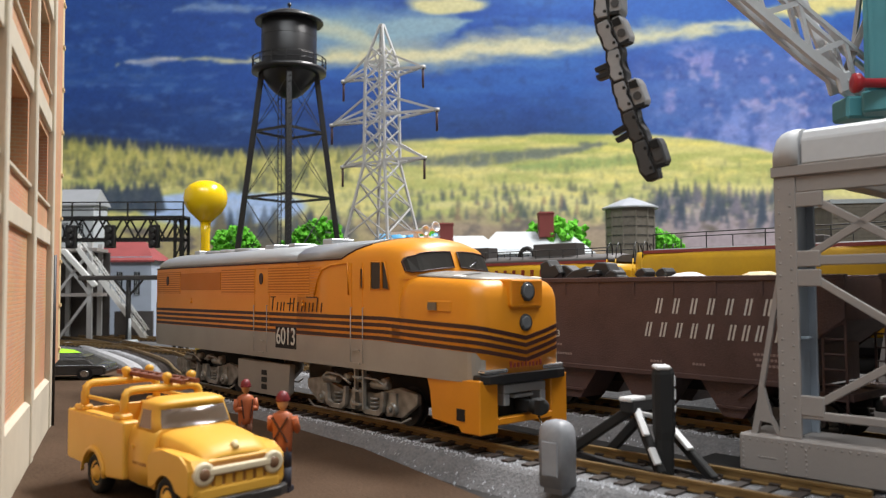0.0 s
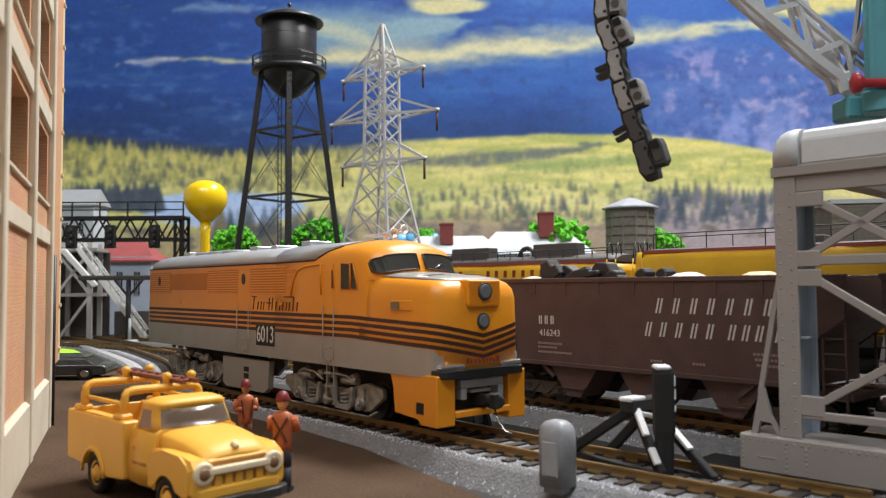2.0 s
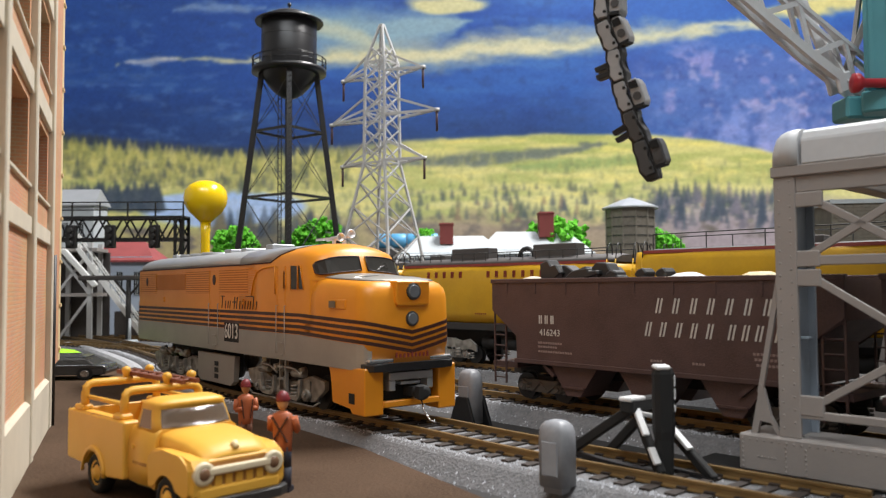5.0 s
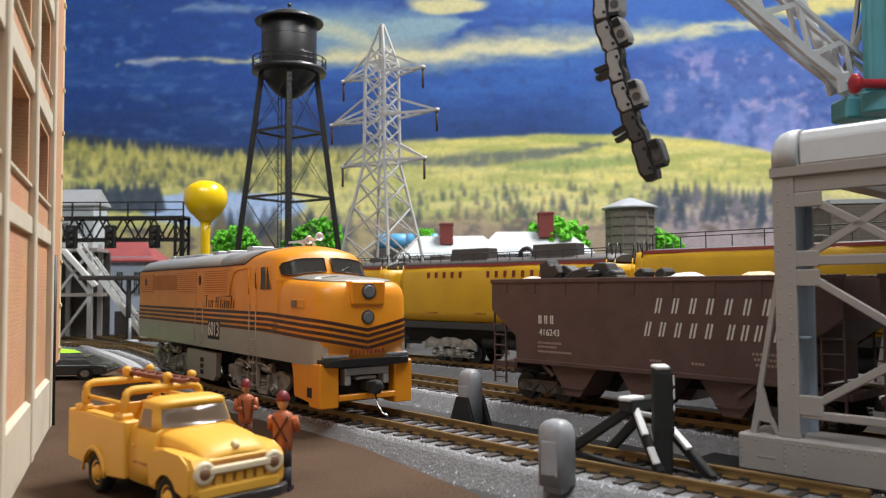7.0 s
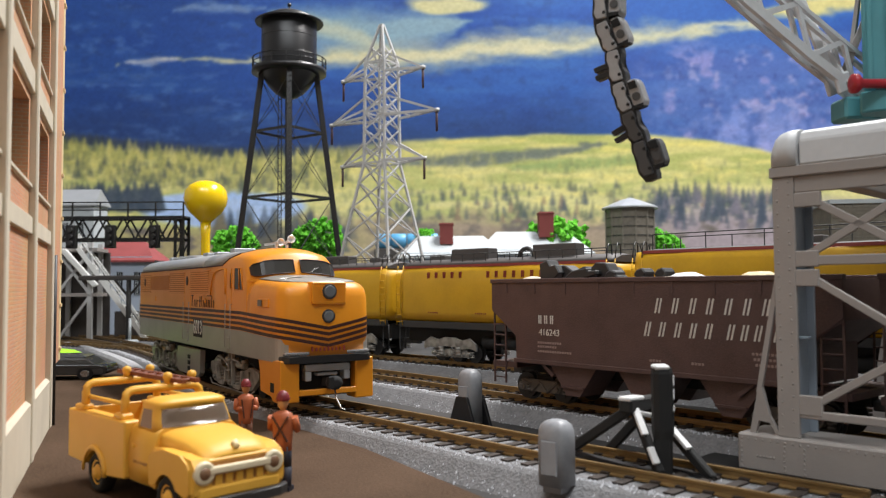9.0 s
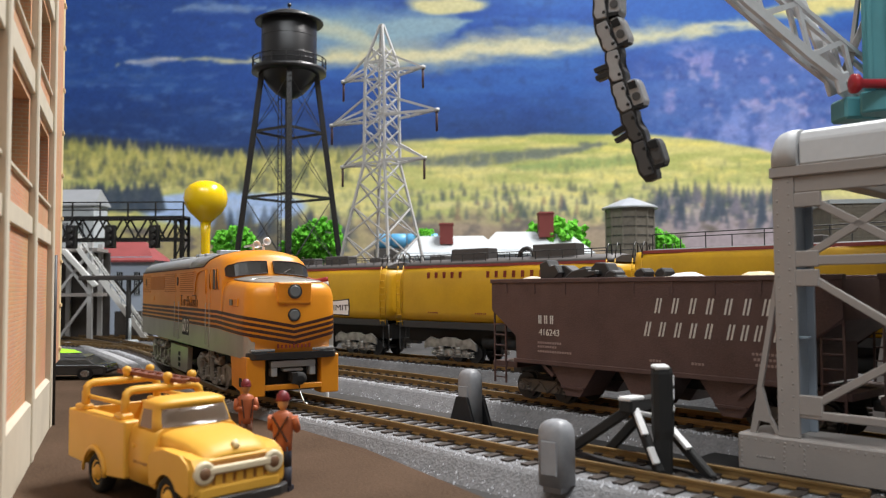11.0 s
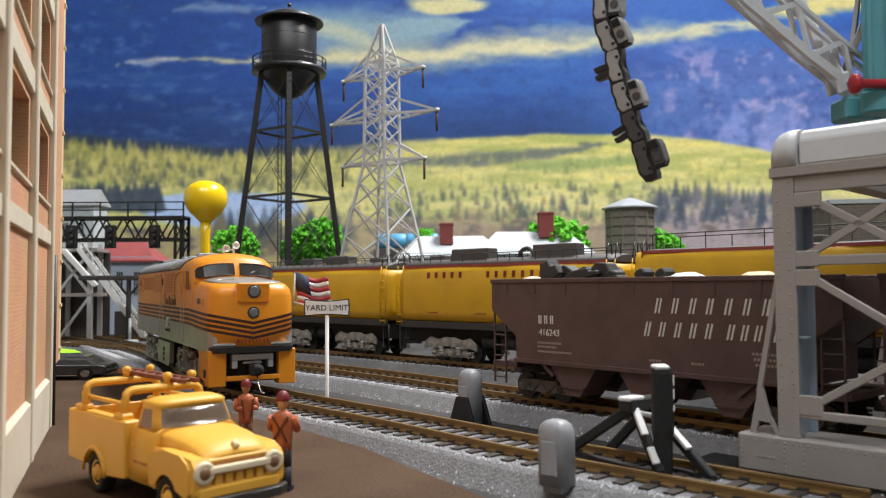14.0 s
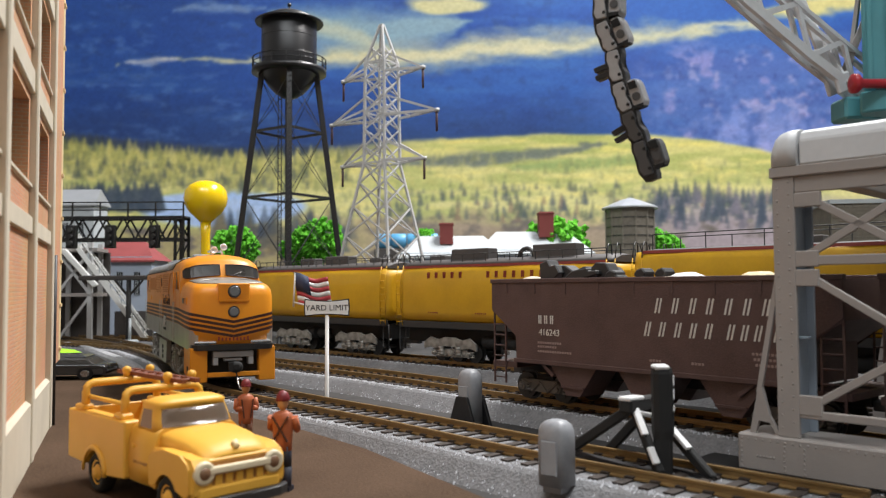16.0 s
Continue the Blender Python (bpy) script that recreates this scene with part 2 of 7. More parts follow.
LOCO_ROWS = [
    (0.0, 23.2, 221.4, -48.7),
    (0.5, 22.3, 222.4, -48.9),
    (1.0, 19.0, 225.2, -49.2),
    (1.5, 15.5, 228.9, -49.4),
    (2.0, 12.0, 232.8, -49.7),
    (2.5, 8.5, 236.3, -49.9),
    (3.0, 5.0, 239.6, -50.3),
    (3.5, 1.3, 243.0, -50.8),
    (4.0, -2.2, 246.1, -51.3),
    (6.5, -21.0, 262.7, -53.9),
    (7.0, -24.8, 266.1, -54.8),
    (7.5, -28.5, 269.6, -55.4),
    (8.0, -32.2, 273.0, -56.2),
    (8.5, -36.0, 275.7, -56.9),
    (9.0, -39.7, 278.4, -57.5),
    (11.5, -58.1, 297.4, -60.6),
    (12.0, -61.8, 302.2, -60.8),
    (12.5, -65.7, 306.9, -61.3),
    (13.0, -69.4, 312.0, -61.6),
    (13.5, -72.8, 317.3, -61.8),
    (14.0, -76.4, 322.2, -62.3),
    (14.5, -79.4, 326.4, -62.8),
    (15.0, -82.4, 329.8, -63.3),
    (15.5, -85.2, 332.8, -64.2),
    (16.0, -87.9, 335.6, -65.3),]


# ---- writing ----
def text_mesh(body, size, mat, parent, name, m, label="", spread=1.0):
    cu = bpy.data.curves.new(name, "FONT")
    cu.body, cu.size, cu.extrude, cu.space_character = body, size * MM, 0.00008, spread
    cu.align_x, cu.align_y = "CENTER", "CENTER"
    tmp = new("tmp", cu)
    me = bpy.data.meshes.new_from_object(tmp.evaluated_get(bpy.context.evaluated_depsgraph_get()))
    bpy.data.objects.remove(tmp)
    me.materials.clear()
    me.materials.append(mat)
    ob = new(name, me)
    ob.parent = parent
    ob.matrix_basis = m
    return tagged(ob, label)


def on_side(x, y, z, turn=0):
    """Stands lettering up against a side that faces -y."""
    return pose(x * MM, y * MM, z * MM, 90, 0, turn)


# ---- the locomotive: x forward from the nose lamps, its right side towards -y, z over the rail ----
loco = thing("diesel_locomotive", "orange and silver streamlined diesel locomotive with brown pinstripes", "locomotive")
HW = 18.0


def nose_path(inset=0.0, xr=-38.0, r=5.5, steps=7):
    """Half of the plan of the nose, from the right side round to the middle of the front."""
    hw, xf = HW - inset, -0.6 - inset
    pts = [(xr, -hw)]
    for x in (-30, -24, -18, -12):
        if x > xr:
            pts.append((x, -hw + 0.4 * max(0, (x + 26) / 20) ** 2))
    hw2 = hw - 0.5
    for k in range(steps):
        a = math.radians(-90 + 80 * k / (steps - 1))
        pts.append((xf - 1.0 - r + r * math.cos(a), -(hw2 - r) + r * math.sin(a)))
    for y in (-9, -6, -3, 0):
        pts.append((xf - 1.0 * (y / 14.0) ** 2, y * hw / HW))
    return pts


def nose_ring(inset, z, lift=0.0):
    h = nose_path(inset)
    full = h + [(x, -y) for x, y in h[-2::-1]]
    return [(x, y, z + lift * max(0.0, -x) / 30.0) for x, y in full]


bm = NB()
loft(bm, [nose_ring(0, 17.5), nose_ring(0, 30), nose_ring(0.15, 39), nose_ring(0.7, 41.6, 1), nose_ring(1.9, 43.3, 1.3), nose_ring(3.8, 44.3, 1.5)])
part("nose", bm, ORANGE, loco)
bm = NB()
loft(bm, [nose_ring(3.2, 44.0, 1.6), nose_ring(3.9, 44.5, 1.6), nose_ring(8, 45.2, 1.7), nose_ring(13, 45.5, 1.8)])
part("nose_top", bm, SILVER, loco, "silver anti-glare top of the nose")

PROFILE = [(-18, 17.0), (-18, 30), (-18, 47.2), (-17.8, 51.5), (-16.9, 54.1), (-14, 56.0), (-9, 57.4), (-4, 58.1), (0, 58.3)]
PROFILE = PROFILE + [(-y, z) for y, z in PROFILE[-2::-1]]


def top_at(y):
    return float(np.interp(abs(y), [0, 4, 9, 14, 16.9, 17.8, 18], [58.3, 58.1, 57.4, 56.0, 54.1, 51.5, 47.2]))


def sweep(x, y):
    """How far the veed cab front falls back from its middle."""
    return (2.0 * (abs(y) / 18) ** 2 + 4.5 * max(0.0, (abs(y) - 13) / 5) ** 2) * min(1.0, max(0.0, (x + 46) / 13.0))


def shrunk(x, k):
    return [(x - sweep(x, y), y, z if z < 44.5 else 44.5 + (z - 44.5) * k) for y, z in PROFILE]


SLOPE = [(-46, 1.0), (-41, 0.98), (-36.5, 0.925), (-33.2, 0.84), (-31.4, 0.74), (-28.4, 0.2), (-27.8, 0.02)]
bm = NB()
loft(bm, [shrunk(x, k) for x, k in [(-92, 1.0), (-72, 1.0)] + SLOPE])
part("cab", bm, ORANGE, loco)
bm = NB()
loft(bm, [[(x, y, z) for y, z in PROFILE[:4] + PROFILE[-4:]] for x in (-217, -150, -92)], smooth=False)
part("body", bm, ORANGE, loco)
bm = NB()
roofline = [p for p in PROFILE if p[1] > 51]
loft(bm, [[(x, y * s, z - d) for y, z in roofline] for x, s, d in ((-217, 0.97, 1.2), (-216, 0.99, 0.4), (-213, 1.0, 0), (-150, 1.0, 0), (-92, 1.0, 0))])
part("roof", bm, ROOF_GREY, loco, "silver-grey painted roof")
bm = NB()
over = [(y * 1.006, z + 0.12) for y, z in PROFILE if z > 51]


def roof_end(y):
    """Where the silver roof sweeps up and ends over the cab."""
    return float(np.interp(abs(y), [0, 9, 14, 16.9, 17.8, 18], [-47, -49, -53, -58.5, -65, -66]))


loft(bm, [[(-92.5 + (roof_end(y) + 92.5) * k, y, z) for y, z in over] for k in (0, 0.5, 1.0)])
part("roof_front", bm, ROOF_GREY, loco, "silver-grey painted roof")
for sgn in (-1, 1):
    bm = NB()
    wire(bm, [(-217, sgn * 17.95, 51.35), (-150, sgn * 17.95, 51.35), (-92, sgn * 17.95, 51.4)] + [(roof_end(y) + 0.2, sgn * y, z + 0.1) for y, z in ((17.8, 51.5), (17.4, 52.8), (16.9, 54.1), (15.5, 55.1), (14, 56.0))], 0.28, 5)
    part("roof_line", bm, BROWN_LINE, loco, "dark line under the roof")


def glass_x(y, z):
    k = (z - 44.5) / (top_at(y) - 44.5)
    xs, ks = [s[0] for s in SLOPE][::-1], [s[1] for s in SLOPE][::-1]
    x = float(np.interp(k, ks, xs))
    return x - sweep(x, y) + 0.35 + 0.35 * min(1.0, max(0.0, (abs(y) - 11) / 4))


for sgn in (-1, 1):
    bm = NB()
    ys = [sgn * v for v in (1.3, 4.0, 9.0, 12.5, 14.0, 16.0, 16.9)]
    low, high = [48.3, 48.0, 47.6, 47.2, 46.9, 46.8, 47.2], [53.1, 53.1, 52.9, 52.4, 51.8, 51.2, 50.0]
    outline = [(glass_x(y, z), y, z) for y, z in zip(ys, low)] + [(glass_x(y, z), y, z) for y, z in list(zip(ys, high))[::-1]]
    loft(bm, [[(glass_x(y, z0) - 1.6, y, z0), (glass_x(y, z0), y, z0), (glass_x(y, z1), y, z1), (glass_x(y, z1) - 1.6, y, z1)] for y, z0, z1 in zip(ys, low, high)], smooth=False)
    part("windshield_pane", bm, GLASS_DARK, loco, "dark reflecting windshield")
    bm = NB()
    wire(bm, [(x + 0.05, y, z) for x, y, z in outline] + [(outline[0][0] + 0.05, outline[0][1], outline[0][2])], 0.22, 5)
    part("window_gasket", bm, BROWN_LINE, loco)
bm = NB()
rod(bm, (glass_x(5, 48.4) + 0.3, 5, 48.4), (glass_x(8, 50) + 0.3, 8.5, 50), 0.15)
part("wiper", bm, STEEL, loco, "small bright wiper")


def stripe_band(z_of, thick, out, x0=-217.0, both=True, upto=None):
    """A band that runs along the right side, round the nose to its middle, and back on the other side."""
    h = [(x0, -HW), (-150, -HW), (-92, -HW), (-60, -HW), (-42, -HW)] + nose_path()[0:]
    if upto is not None:
        h = h[:upto]
    bands = []
    for sgn in (1, -1):
        rings, run = [], 0
        for i, (x, y) in enumerate(h):
            a, b = h[max(0, i - 1)], h[min(len(h) - 1, i + 1)]
            n = Vector((b[1] - a[1], a[0] - b[0], 0)).normalized()
            if i == len(h) - 1 and upto is None:
                n = Vector((1, 0, 0))
            z0, z1 = z_of(x, y), z_of(x, y) + thick(x, y)
            rings.append([(x + n.x * o, sgn * (y + n.y * o), z) for o, z in ((-0.2, z0), (out, z0), (out, z1), (-0.2, z1))])
        bands.append(rings)
    return bands


def v_drop(x, y):
    if x < -42:
        return 0.0
    if x < -5.5 and y < -17:
        return -1.3 * (x + 42) / 36.5
    return -1.3 - 3.5 * (1 - abs(y) / 17.5)


for z0 in (33.0, 31.0, 29.0, 27.0):
    for rings in stripe_band(lambda x, y: z0 - 0.6 + v_drop(x, y), lambda x, y: 1.15, 0.12):
        bm = NB()
        loft(bm, rings, smooth=False)
        part("pinstripe", bm, BROWN_LINE, loco, "dark brown pinstripe")
for rings in stripe_band(lambda x, y: 16.85, lambda x, y: (26.2 + v_drop(x, y)) - 16.85 - (1.5 if x > -3 else 0), 0.07, upto=5 + 11):
    bm = NB()
    loft(bm, rings, smooth=False)
    part("silver_band", bm, SILVER, loco, "silver-grey lower side band")
# louvred upper side
GRILLE = material("grille_and_gap_orange", (0.48, 0.15, 0.008), 0.6, bump=0.3, size=0.5)
for sgn in (-1, 1):
    for x0, x1 in ((-216.3, -190.7), (-150.3, -122.2), (-112.3, -84)):
        # Darker orange sheet puts shade into the gaps between the louvres.
        bm = NB()
        box(bm, x0, x1, sgn * 18.0 - 0.1, sgn * 18.0 + 0.1, 40.0, 49.6)
        part("louvre_gap_shade", bm, GRILLE, loco)
    for k in range(10):
        z = 40.1 + k * 0.96
        for x0, x1 in ((-216, -191), (-150, -122.5), (-112, -81 + k * 0.45)):
            bm = NB()
            box(bm, x0, x1, sgn * 18.0 - 0.2, sgn * 18.0 + 0.3, z, z + 0.48)
            part("louvre", bm, ORANGE, loco)
    for z in (39.3, 49.7):
        bm = NB()
        box(bm, -216.5, -81, sgn * 18.0 - 0.2, sgn * 18.0 + 0.32, z, z + 0.4)
        part("side_moulding", bm, ORANGE, loco)
    bm = NB()
    box(bm, -190, -151, sgn * 18 - 0.2, sgn * 18 + 0.2, 41.6, 48.8)
    part("grille", bm, GRILLE, loco, "darker orange grille panel")
    for px in (-204, -117.3):
        bm = NB()
        rod(bm, (px, sgn * 17.6, 45.8), (px, sgn * 18.4, 45.8), 1.5, 1.5, 16)
        bmesh.ops.scale(bm, vec=(0.85, 1, 1.4), space=Matrix.Translation((-px, 0, -45.8)), verts=bm.verts)
        part("porthole", bm, BROWN_LINE, loco, "dark oval porthole")
    for outline in ([(-48.2, 41.8), (-43.3, 41.8), (-43.3, 50.0), (-48.2, 50.2)], [(-42.4, 41.8), (-39.0, 41.8), (-40.2, 46.5), (-41.4, 49.9), (-42.4, 50.0)], [(-53.8, 42.2), (-52.4, 42.2), (-52.4, 48.2), (-53.8, 48.2)]):
        bm = NB()
        slab(bm, outline, "y", sgn * 17.6, sgn * 18.14)
        part("cab_window", bm, GLASS_DARK, loco, "dark cab side window")
        bm = NB()
        ring = [(x, sgn * 18.1, z) for x, z in outline]
        wire(bm, ring + [ring[0]], 0.28, 4)
        part("window_frame", bm, ORANGE, loco)
    for x in (-179, -88):
        bm = NB()
        rod(bm, (x, sgn * 17.8, 36.5), (x, sgn * 18.6, 36.5), 0.7, 0.5, 8)
        rod(bm, (x, sgn * 17.8, 37.8), (x, sgn * 18.5, 37.8), 0.4, 0.4, 8)
        part("lifting_lug", bm, ORANGE, loco)
    for x in (-52, -58.5, -112.2, -122, -215.5):
        bm = NB()
        wire(bm, [(x, sgn * 17.8, 19), (x, sgn * 18.7, 19), (x, sgn * 18.7, 36), (x, sgn * 17.8, 36)], 0.16, 5)
        part("grab_rail", bm, SILVER, loco)
    for x0, x1 in ((-59, -52.8), (-122.5, -111.5)):
        bm = NB()
        for x in (x0, x1):
            box(bm, x - 0.1, x + 0.1, sgn * 18 - 0.15, sgn * 18 + 0.15, 27, 50)
        part("door_frame", bm, ORANGE, loco)
        xm = (x0 + x1) / 2
        for k in range(5 if x0 > -100 else 2):
            bm = NB()
            box(bm, xm - 1.8, xm + 1.8, sgn * 18.0 - 0.5, sgn * 18.0 + 0.7, 22.4 - k * 4.2, 23.0 - k * 4.2)
            part("step", bm, SILVER, loco)
        if x0 > -100:
            bm = NB()
            for q in (-2.1, 2.1):
                box(bm, xm + q - 0.35, xm + q + 0.35, sgn * 17.0 - 0.4, sgn * 17.0 + 0.9, 4.2, 18.5)
            part("step_ladder", bm, SILVER, loco, "silver-grey step ladder below the cab door")
    # cab side arch
    bm = NB()
    wire(bm, [(-80.6, sgn * 18.05, 39.6), (-79, sgn * 18.05, 45), (-76, sgn * 18.05, 48.4), (-71, sgn * 18.05, 49.7), (-61, sgn * 18.05, 50.2), (-60.4, sgn * 18.05, 40)], 0.35, 5)
    part("arch_moulding", bm, ORANGE, loco)
    # middle skirt
    bm = NB()
    slab(bm, [(-137, 15), (-137, 4.5), (-134, 3.2), (-102, 3.2), (-99, 5), (-98, 15)], "y", sgn * 15.0, sgn * 17.2)
    part("side_skirt", bm, SILVER, loco, "silver-grey fuel tank skirt")
    for k in range(3):
        bm = NB()
        box(bm, -118, -114.5, sgn * 17.2 - 0.3, sgn * 17.2 + 0.1, 5 + k * 2.6, 6.8 + k * 2.6)
        part("step_hole", bm, MATT_BLACK, loco)
    # number plate and company script as plain strokes
    bm = NB()
    box(bm, -106.6, -92.2, sgn * 18 - 0.1, sgn * 18 + 0.16, 20.9, 28.9)
    part("number_board", bm, MATT_BLACK, loco, "black board with white road number")
    text_mesh("6013", 8.6, WHITE_INK, loco, "road_number", on_side(-99.3, -18.24, 24.9) @ Matrix.Diagonal((0.78, 1, 1, 1)) if sgn < 0 else pose(-99.3 * MM, 18.24 * MM, 24.9 * MM, 90, 0, 180) @ Matrix.Diagonal((0.78, 1, 1, 1)), "white road number")
    for dx, h in ((0, 5.0), (3.4, 3.1), (6.0, 3.1), (8.0, 3.1), (12.2, 4.6), (14.6, 4.6), (17.4, 3.1), (20.2, 3.1), (22.4, 3.1), (25.0, 3.1), (27.2, 3.1), (29.8, 4.8), (32.6, 3.1)):
        x = -109.4 + dx
        bm = NB()
        slab(bm, [(x, 34.2), (x + 0.55, 34.2), (x + 0.75 + 0.12 * h, 34.2 + h), (x + 0.2 + 0.12 * h, 34.2 + h)], "y", sgn * 18.0, sgn * 18.18)
        part("script_stroke", bm, BROWN_LINE, loco, "dark brown script drawn as plain strokes")
    for x, w, z in ((-110.2, 3.6, 38.9), (-98.6, 3.6, 36.6), (-85.6, 6.5, 38.9)):
        bm = NB()
        slab(bm, [(x, z), (x + w, z), (x + w, z + 0.45), (x, z + 0.45)], "y", sgn * 18.0, sgn * 18.18)
        part("script_stroke", bm, BROWN_LINE, loco, "dark brown script drawn as plain strokes")
    # front side box and nose details
    bm = NB()
    box(bm, -21.6, -11.6, sgn * 17.6 - 0.5, sgn * 17.6 + 0.9, 35.4, 38.6)
    part("number_box", bevel(bm, 0.3), ORANGE, loco)
    bm = NB()
    box(bm, -20.8, -17.2, sgn * 18.3, sgn * 18.65, 35.9, 38.1)
    part("number_glass", bm, NUMBER_GREY, loco, "dull grey number glass")
    bm = NB()
    slab(bm, [(-23.5, 17.6), (-21.6, 16.2), (-20.6, 13.5), (-20.4, 5.6), (-9, 5.2), (-8.4, 3.2), (-0.9, 3.2), (-0.9, 17.6)], "y", sgn * 10.6, sgn * 17.6)
    part("pilot_side", bevel(bm, 0.35), ORANGE, loco, "orange pilot skirt")
    bm = NB()
    box(bm, -9.8, -6.6, sgn * 17.6 - 0.2, sgn * 17.6 + 0.15, 6.4, 9.6)
    part("pilot_hole", bm, MATT_BLACK, loco)
    # Added bright strip stands in for the sheen of the lit silver patch.
    bm = NB()
    box(bm, -4, -0.7, sgn * 11.5 - 4.4, sgn * 11.5 + 4.4, 18.9, 20.4)
    bevel(bm, 0.6, 2)
    part("silver_sheen", bm, STEEL, loco, "steel strip painted in for the lit silver over the bumper")
# small company script over the bumper, as plain strokes
for k in range(9):
    bm = NB()
    box(bm, -0.7, -0.4, -6.4 + k * 1.5, -5.8 + k * 1.5, 20.4, 21.6 + 0.4 * (k % 4 == 0))
    part("script_stroke", bm, RED_INK, loco)
bm = NB()
slab(bm, [(-6.5, 37.2), (-5.8, 36.4), (5.8, 36.4), (6.5, 37.2), (6.5, 44.4), (-6.5, 44.4)], "x", -5, 0.1)
part("headlight_box", bevel(bm, 0.35), ORANGE, loco)
for k in range(8):
    bm = NB()
    box(bm, 0.1, 0.25, -5.8, 5.8, 37.2 + k * 0.9, 37.5 + k * 0.9)
    part("headlight_rib", bm, ORANGE, loco)
for z, r, x in ((41.0, 2.4, 0.1), (32.4, 2.1, -0.7)):
    bm = NB()
    rod(bm, (x, 0, z), (x + 0.5, 0, z), r + 0.35, r + 0.2, 24)
    lamp = part("headlight", bm, DARK_METAL, loco, "round headlight")
    bm = NB()
    rod(bm, (x + 0.4, 0, z), (x + 0.7, 0, z), r, r * 0.75, 24)
    part("lens", bm, LENS, lamp)
bm = NB()
slab(bm, [(-4.0, -17.2), (-1.5, -16.8), (0.6, -15.0), (1.3, -11), (1.3, 11), (0.6, 15.0), (-1.5, 16.8), (-4.0, 17.2), (-4, 12), (-4, -12)], "z", 16.5, 18.9)
part("bumper_bar", bevel(bm, 0.35, 2), BLACK, loco, "black rounded bumper bar")
bm = NB()
box(bm, -3, -0.6, -10.8, 10.8, 5.3, 7.2)
part("pilot_sill", bevel(bm, 0.25), ORANGE, loco)
bm = NB()
box(bm, -19, -5, -10.6, 10.6, 4.4, 17)
part("pilot_recess", bm, MATT_BLACK, loco)
bm = NB()
box(bm, -5, -0.9, -8.4, 8.4, 13.4, 15.9)
box(bm, -5, -0.9, -8.4, -6.2, 10.2, 13.4)
box(bm, -5, -0.9, 6.2, 8.4, 10.2, 13.4)
box(bm, -5, -1.4, -3.8, 3.8, 11.8, 12.8)
part("draft_gear", bevel(bm, 0.25), ROOF_GREY, loco, "pale grey coupler pocket frame")
bm = NB()
box(bm, -4, 2, -1.3, 1.3, 8.2, 11.2)
loft(bm, [[(x, 0.2 + r * math.cos(2 * math.pi * k / 12), 9.7 + r * 0.85 * math.sin(2 * math.pi * k / 12)) for k in range(12)] for x, r in ((1.4, 1.6), (2.0, 2.6), (4.4, 2.9), (5.6, 2.3), (6.0, 1.2))])
box(bm, 5.2, 7.2, -3.2, -1.4, 8.2, 12.0)
coupler = part("coupler", bm, MATT_BLACK, loco, "dark knuckle coupler")
bm = NB()
wire(bm, [(3, 0.5, 8), (4.5, 0.8, 4), (7, 1.2, 1.3), (9, 1.8, 1.0)], 0.3)
part("trip_pin", bm, STEEL, coupler, "bright curved trip pin")
# roof: horns, vents, hatches
for y in (-2.2, 2.2):
    bm = NB()
    turned(bm, [(0.5, 0), (0.6, 3), (0.9, 5), (1.6, 6.4), (1.7, 6.8), (1.3, 6.7), (0.8, 5.4)], 16)
    bmesh.ops.transform(bm, matrix=Matrix.Translation((-47.5, y, 60.2)) @ Matrix.Rotation(radians(90 if y < 0 else 78), 4, "Y"), verts=bm.verts)
    box(bm, -46.5, -45, y - 0.4, y + 0.4, 57, 59.6)
    box(bm, -58.5, -47, y - 0.35, y + 0.35, 59.7, 60.5)
    part("air_horn", bm, CHROME, loco, "chrome air horn")
for x, w, h in ((-93, 6, 2.0), (-118, 4.5, 1.4), (-135, 7, 1.6), (-158, 8, 1.0), (-172, 8, 1.0), (-186, 8, 1.0), (-203, 5, 1.6)):
    bm = NB()
    if h == 1.0:
        rod(bm, (x, 0, 54.8), (x, 0, 56.2), w, w - 0.6, 24)
    else:
        box(bm, x - w / 2, x + w / 2, -5, 5, 54.6, 55.2 + h)
        bevel(bm, 0.3)
    for v in bm.verts:
        v.co.z += 2.8
    part("roof_fan" if h == 1.0 else "roof_hatch", bm, ROOF_GREY, loco)

# running gear
LOCO_WHEELS = []
WHEEL_R = 5.6


def wheelset(parent, x, r, half=8.25, axle=True):
    bm = NB()
    for s in (-1, 1):
        rod(bm, (0, s * half - 1.2, 0), (0, s * half + 1.2, 0), r, r - 0.25, 24)
        rod(bm, (0, s * (half - 1.2), 0), (0, s * (half - 1.9), 0), r + 0.7, r + 0.6, 24)
        for k in range(5):
            a = 2 * math.pi * k / 5
            rod(bm, (r * 0.55 * math.cos(a), s * (half + 1.1), r * 0.55 * math.sin(a)), (r * 0.55 * math.cos(a), s * (half + 1.4), r * 0.55 * math.sin(a)), r * 0.16, None, 6)
    rod(bm, (0, -half, 0), (0, half, 0), 1.0)
    ob = part("wheelset", bm, DARK_METAL, parent)
    ob.matrix_basis = pose(x * MM, 0, r * MM)
    return ob


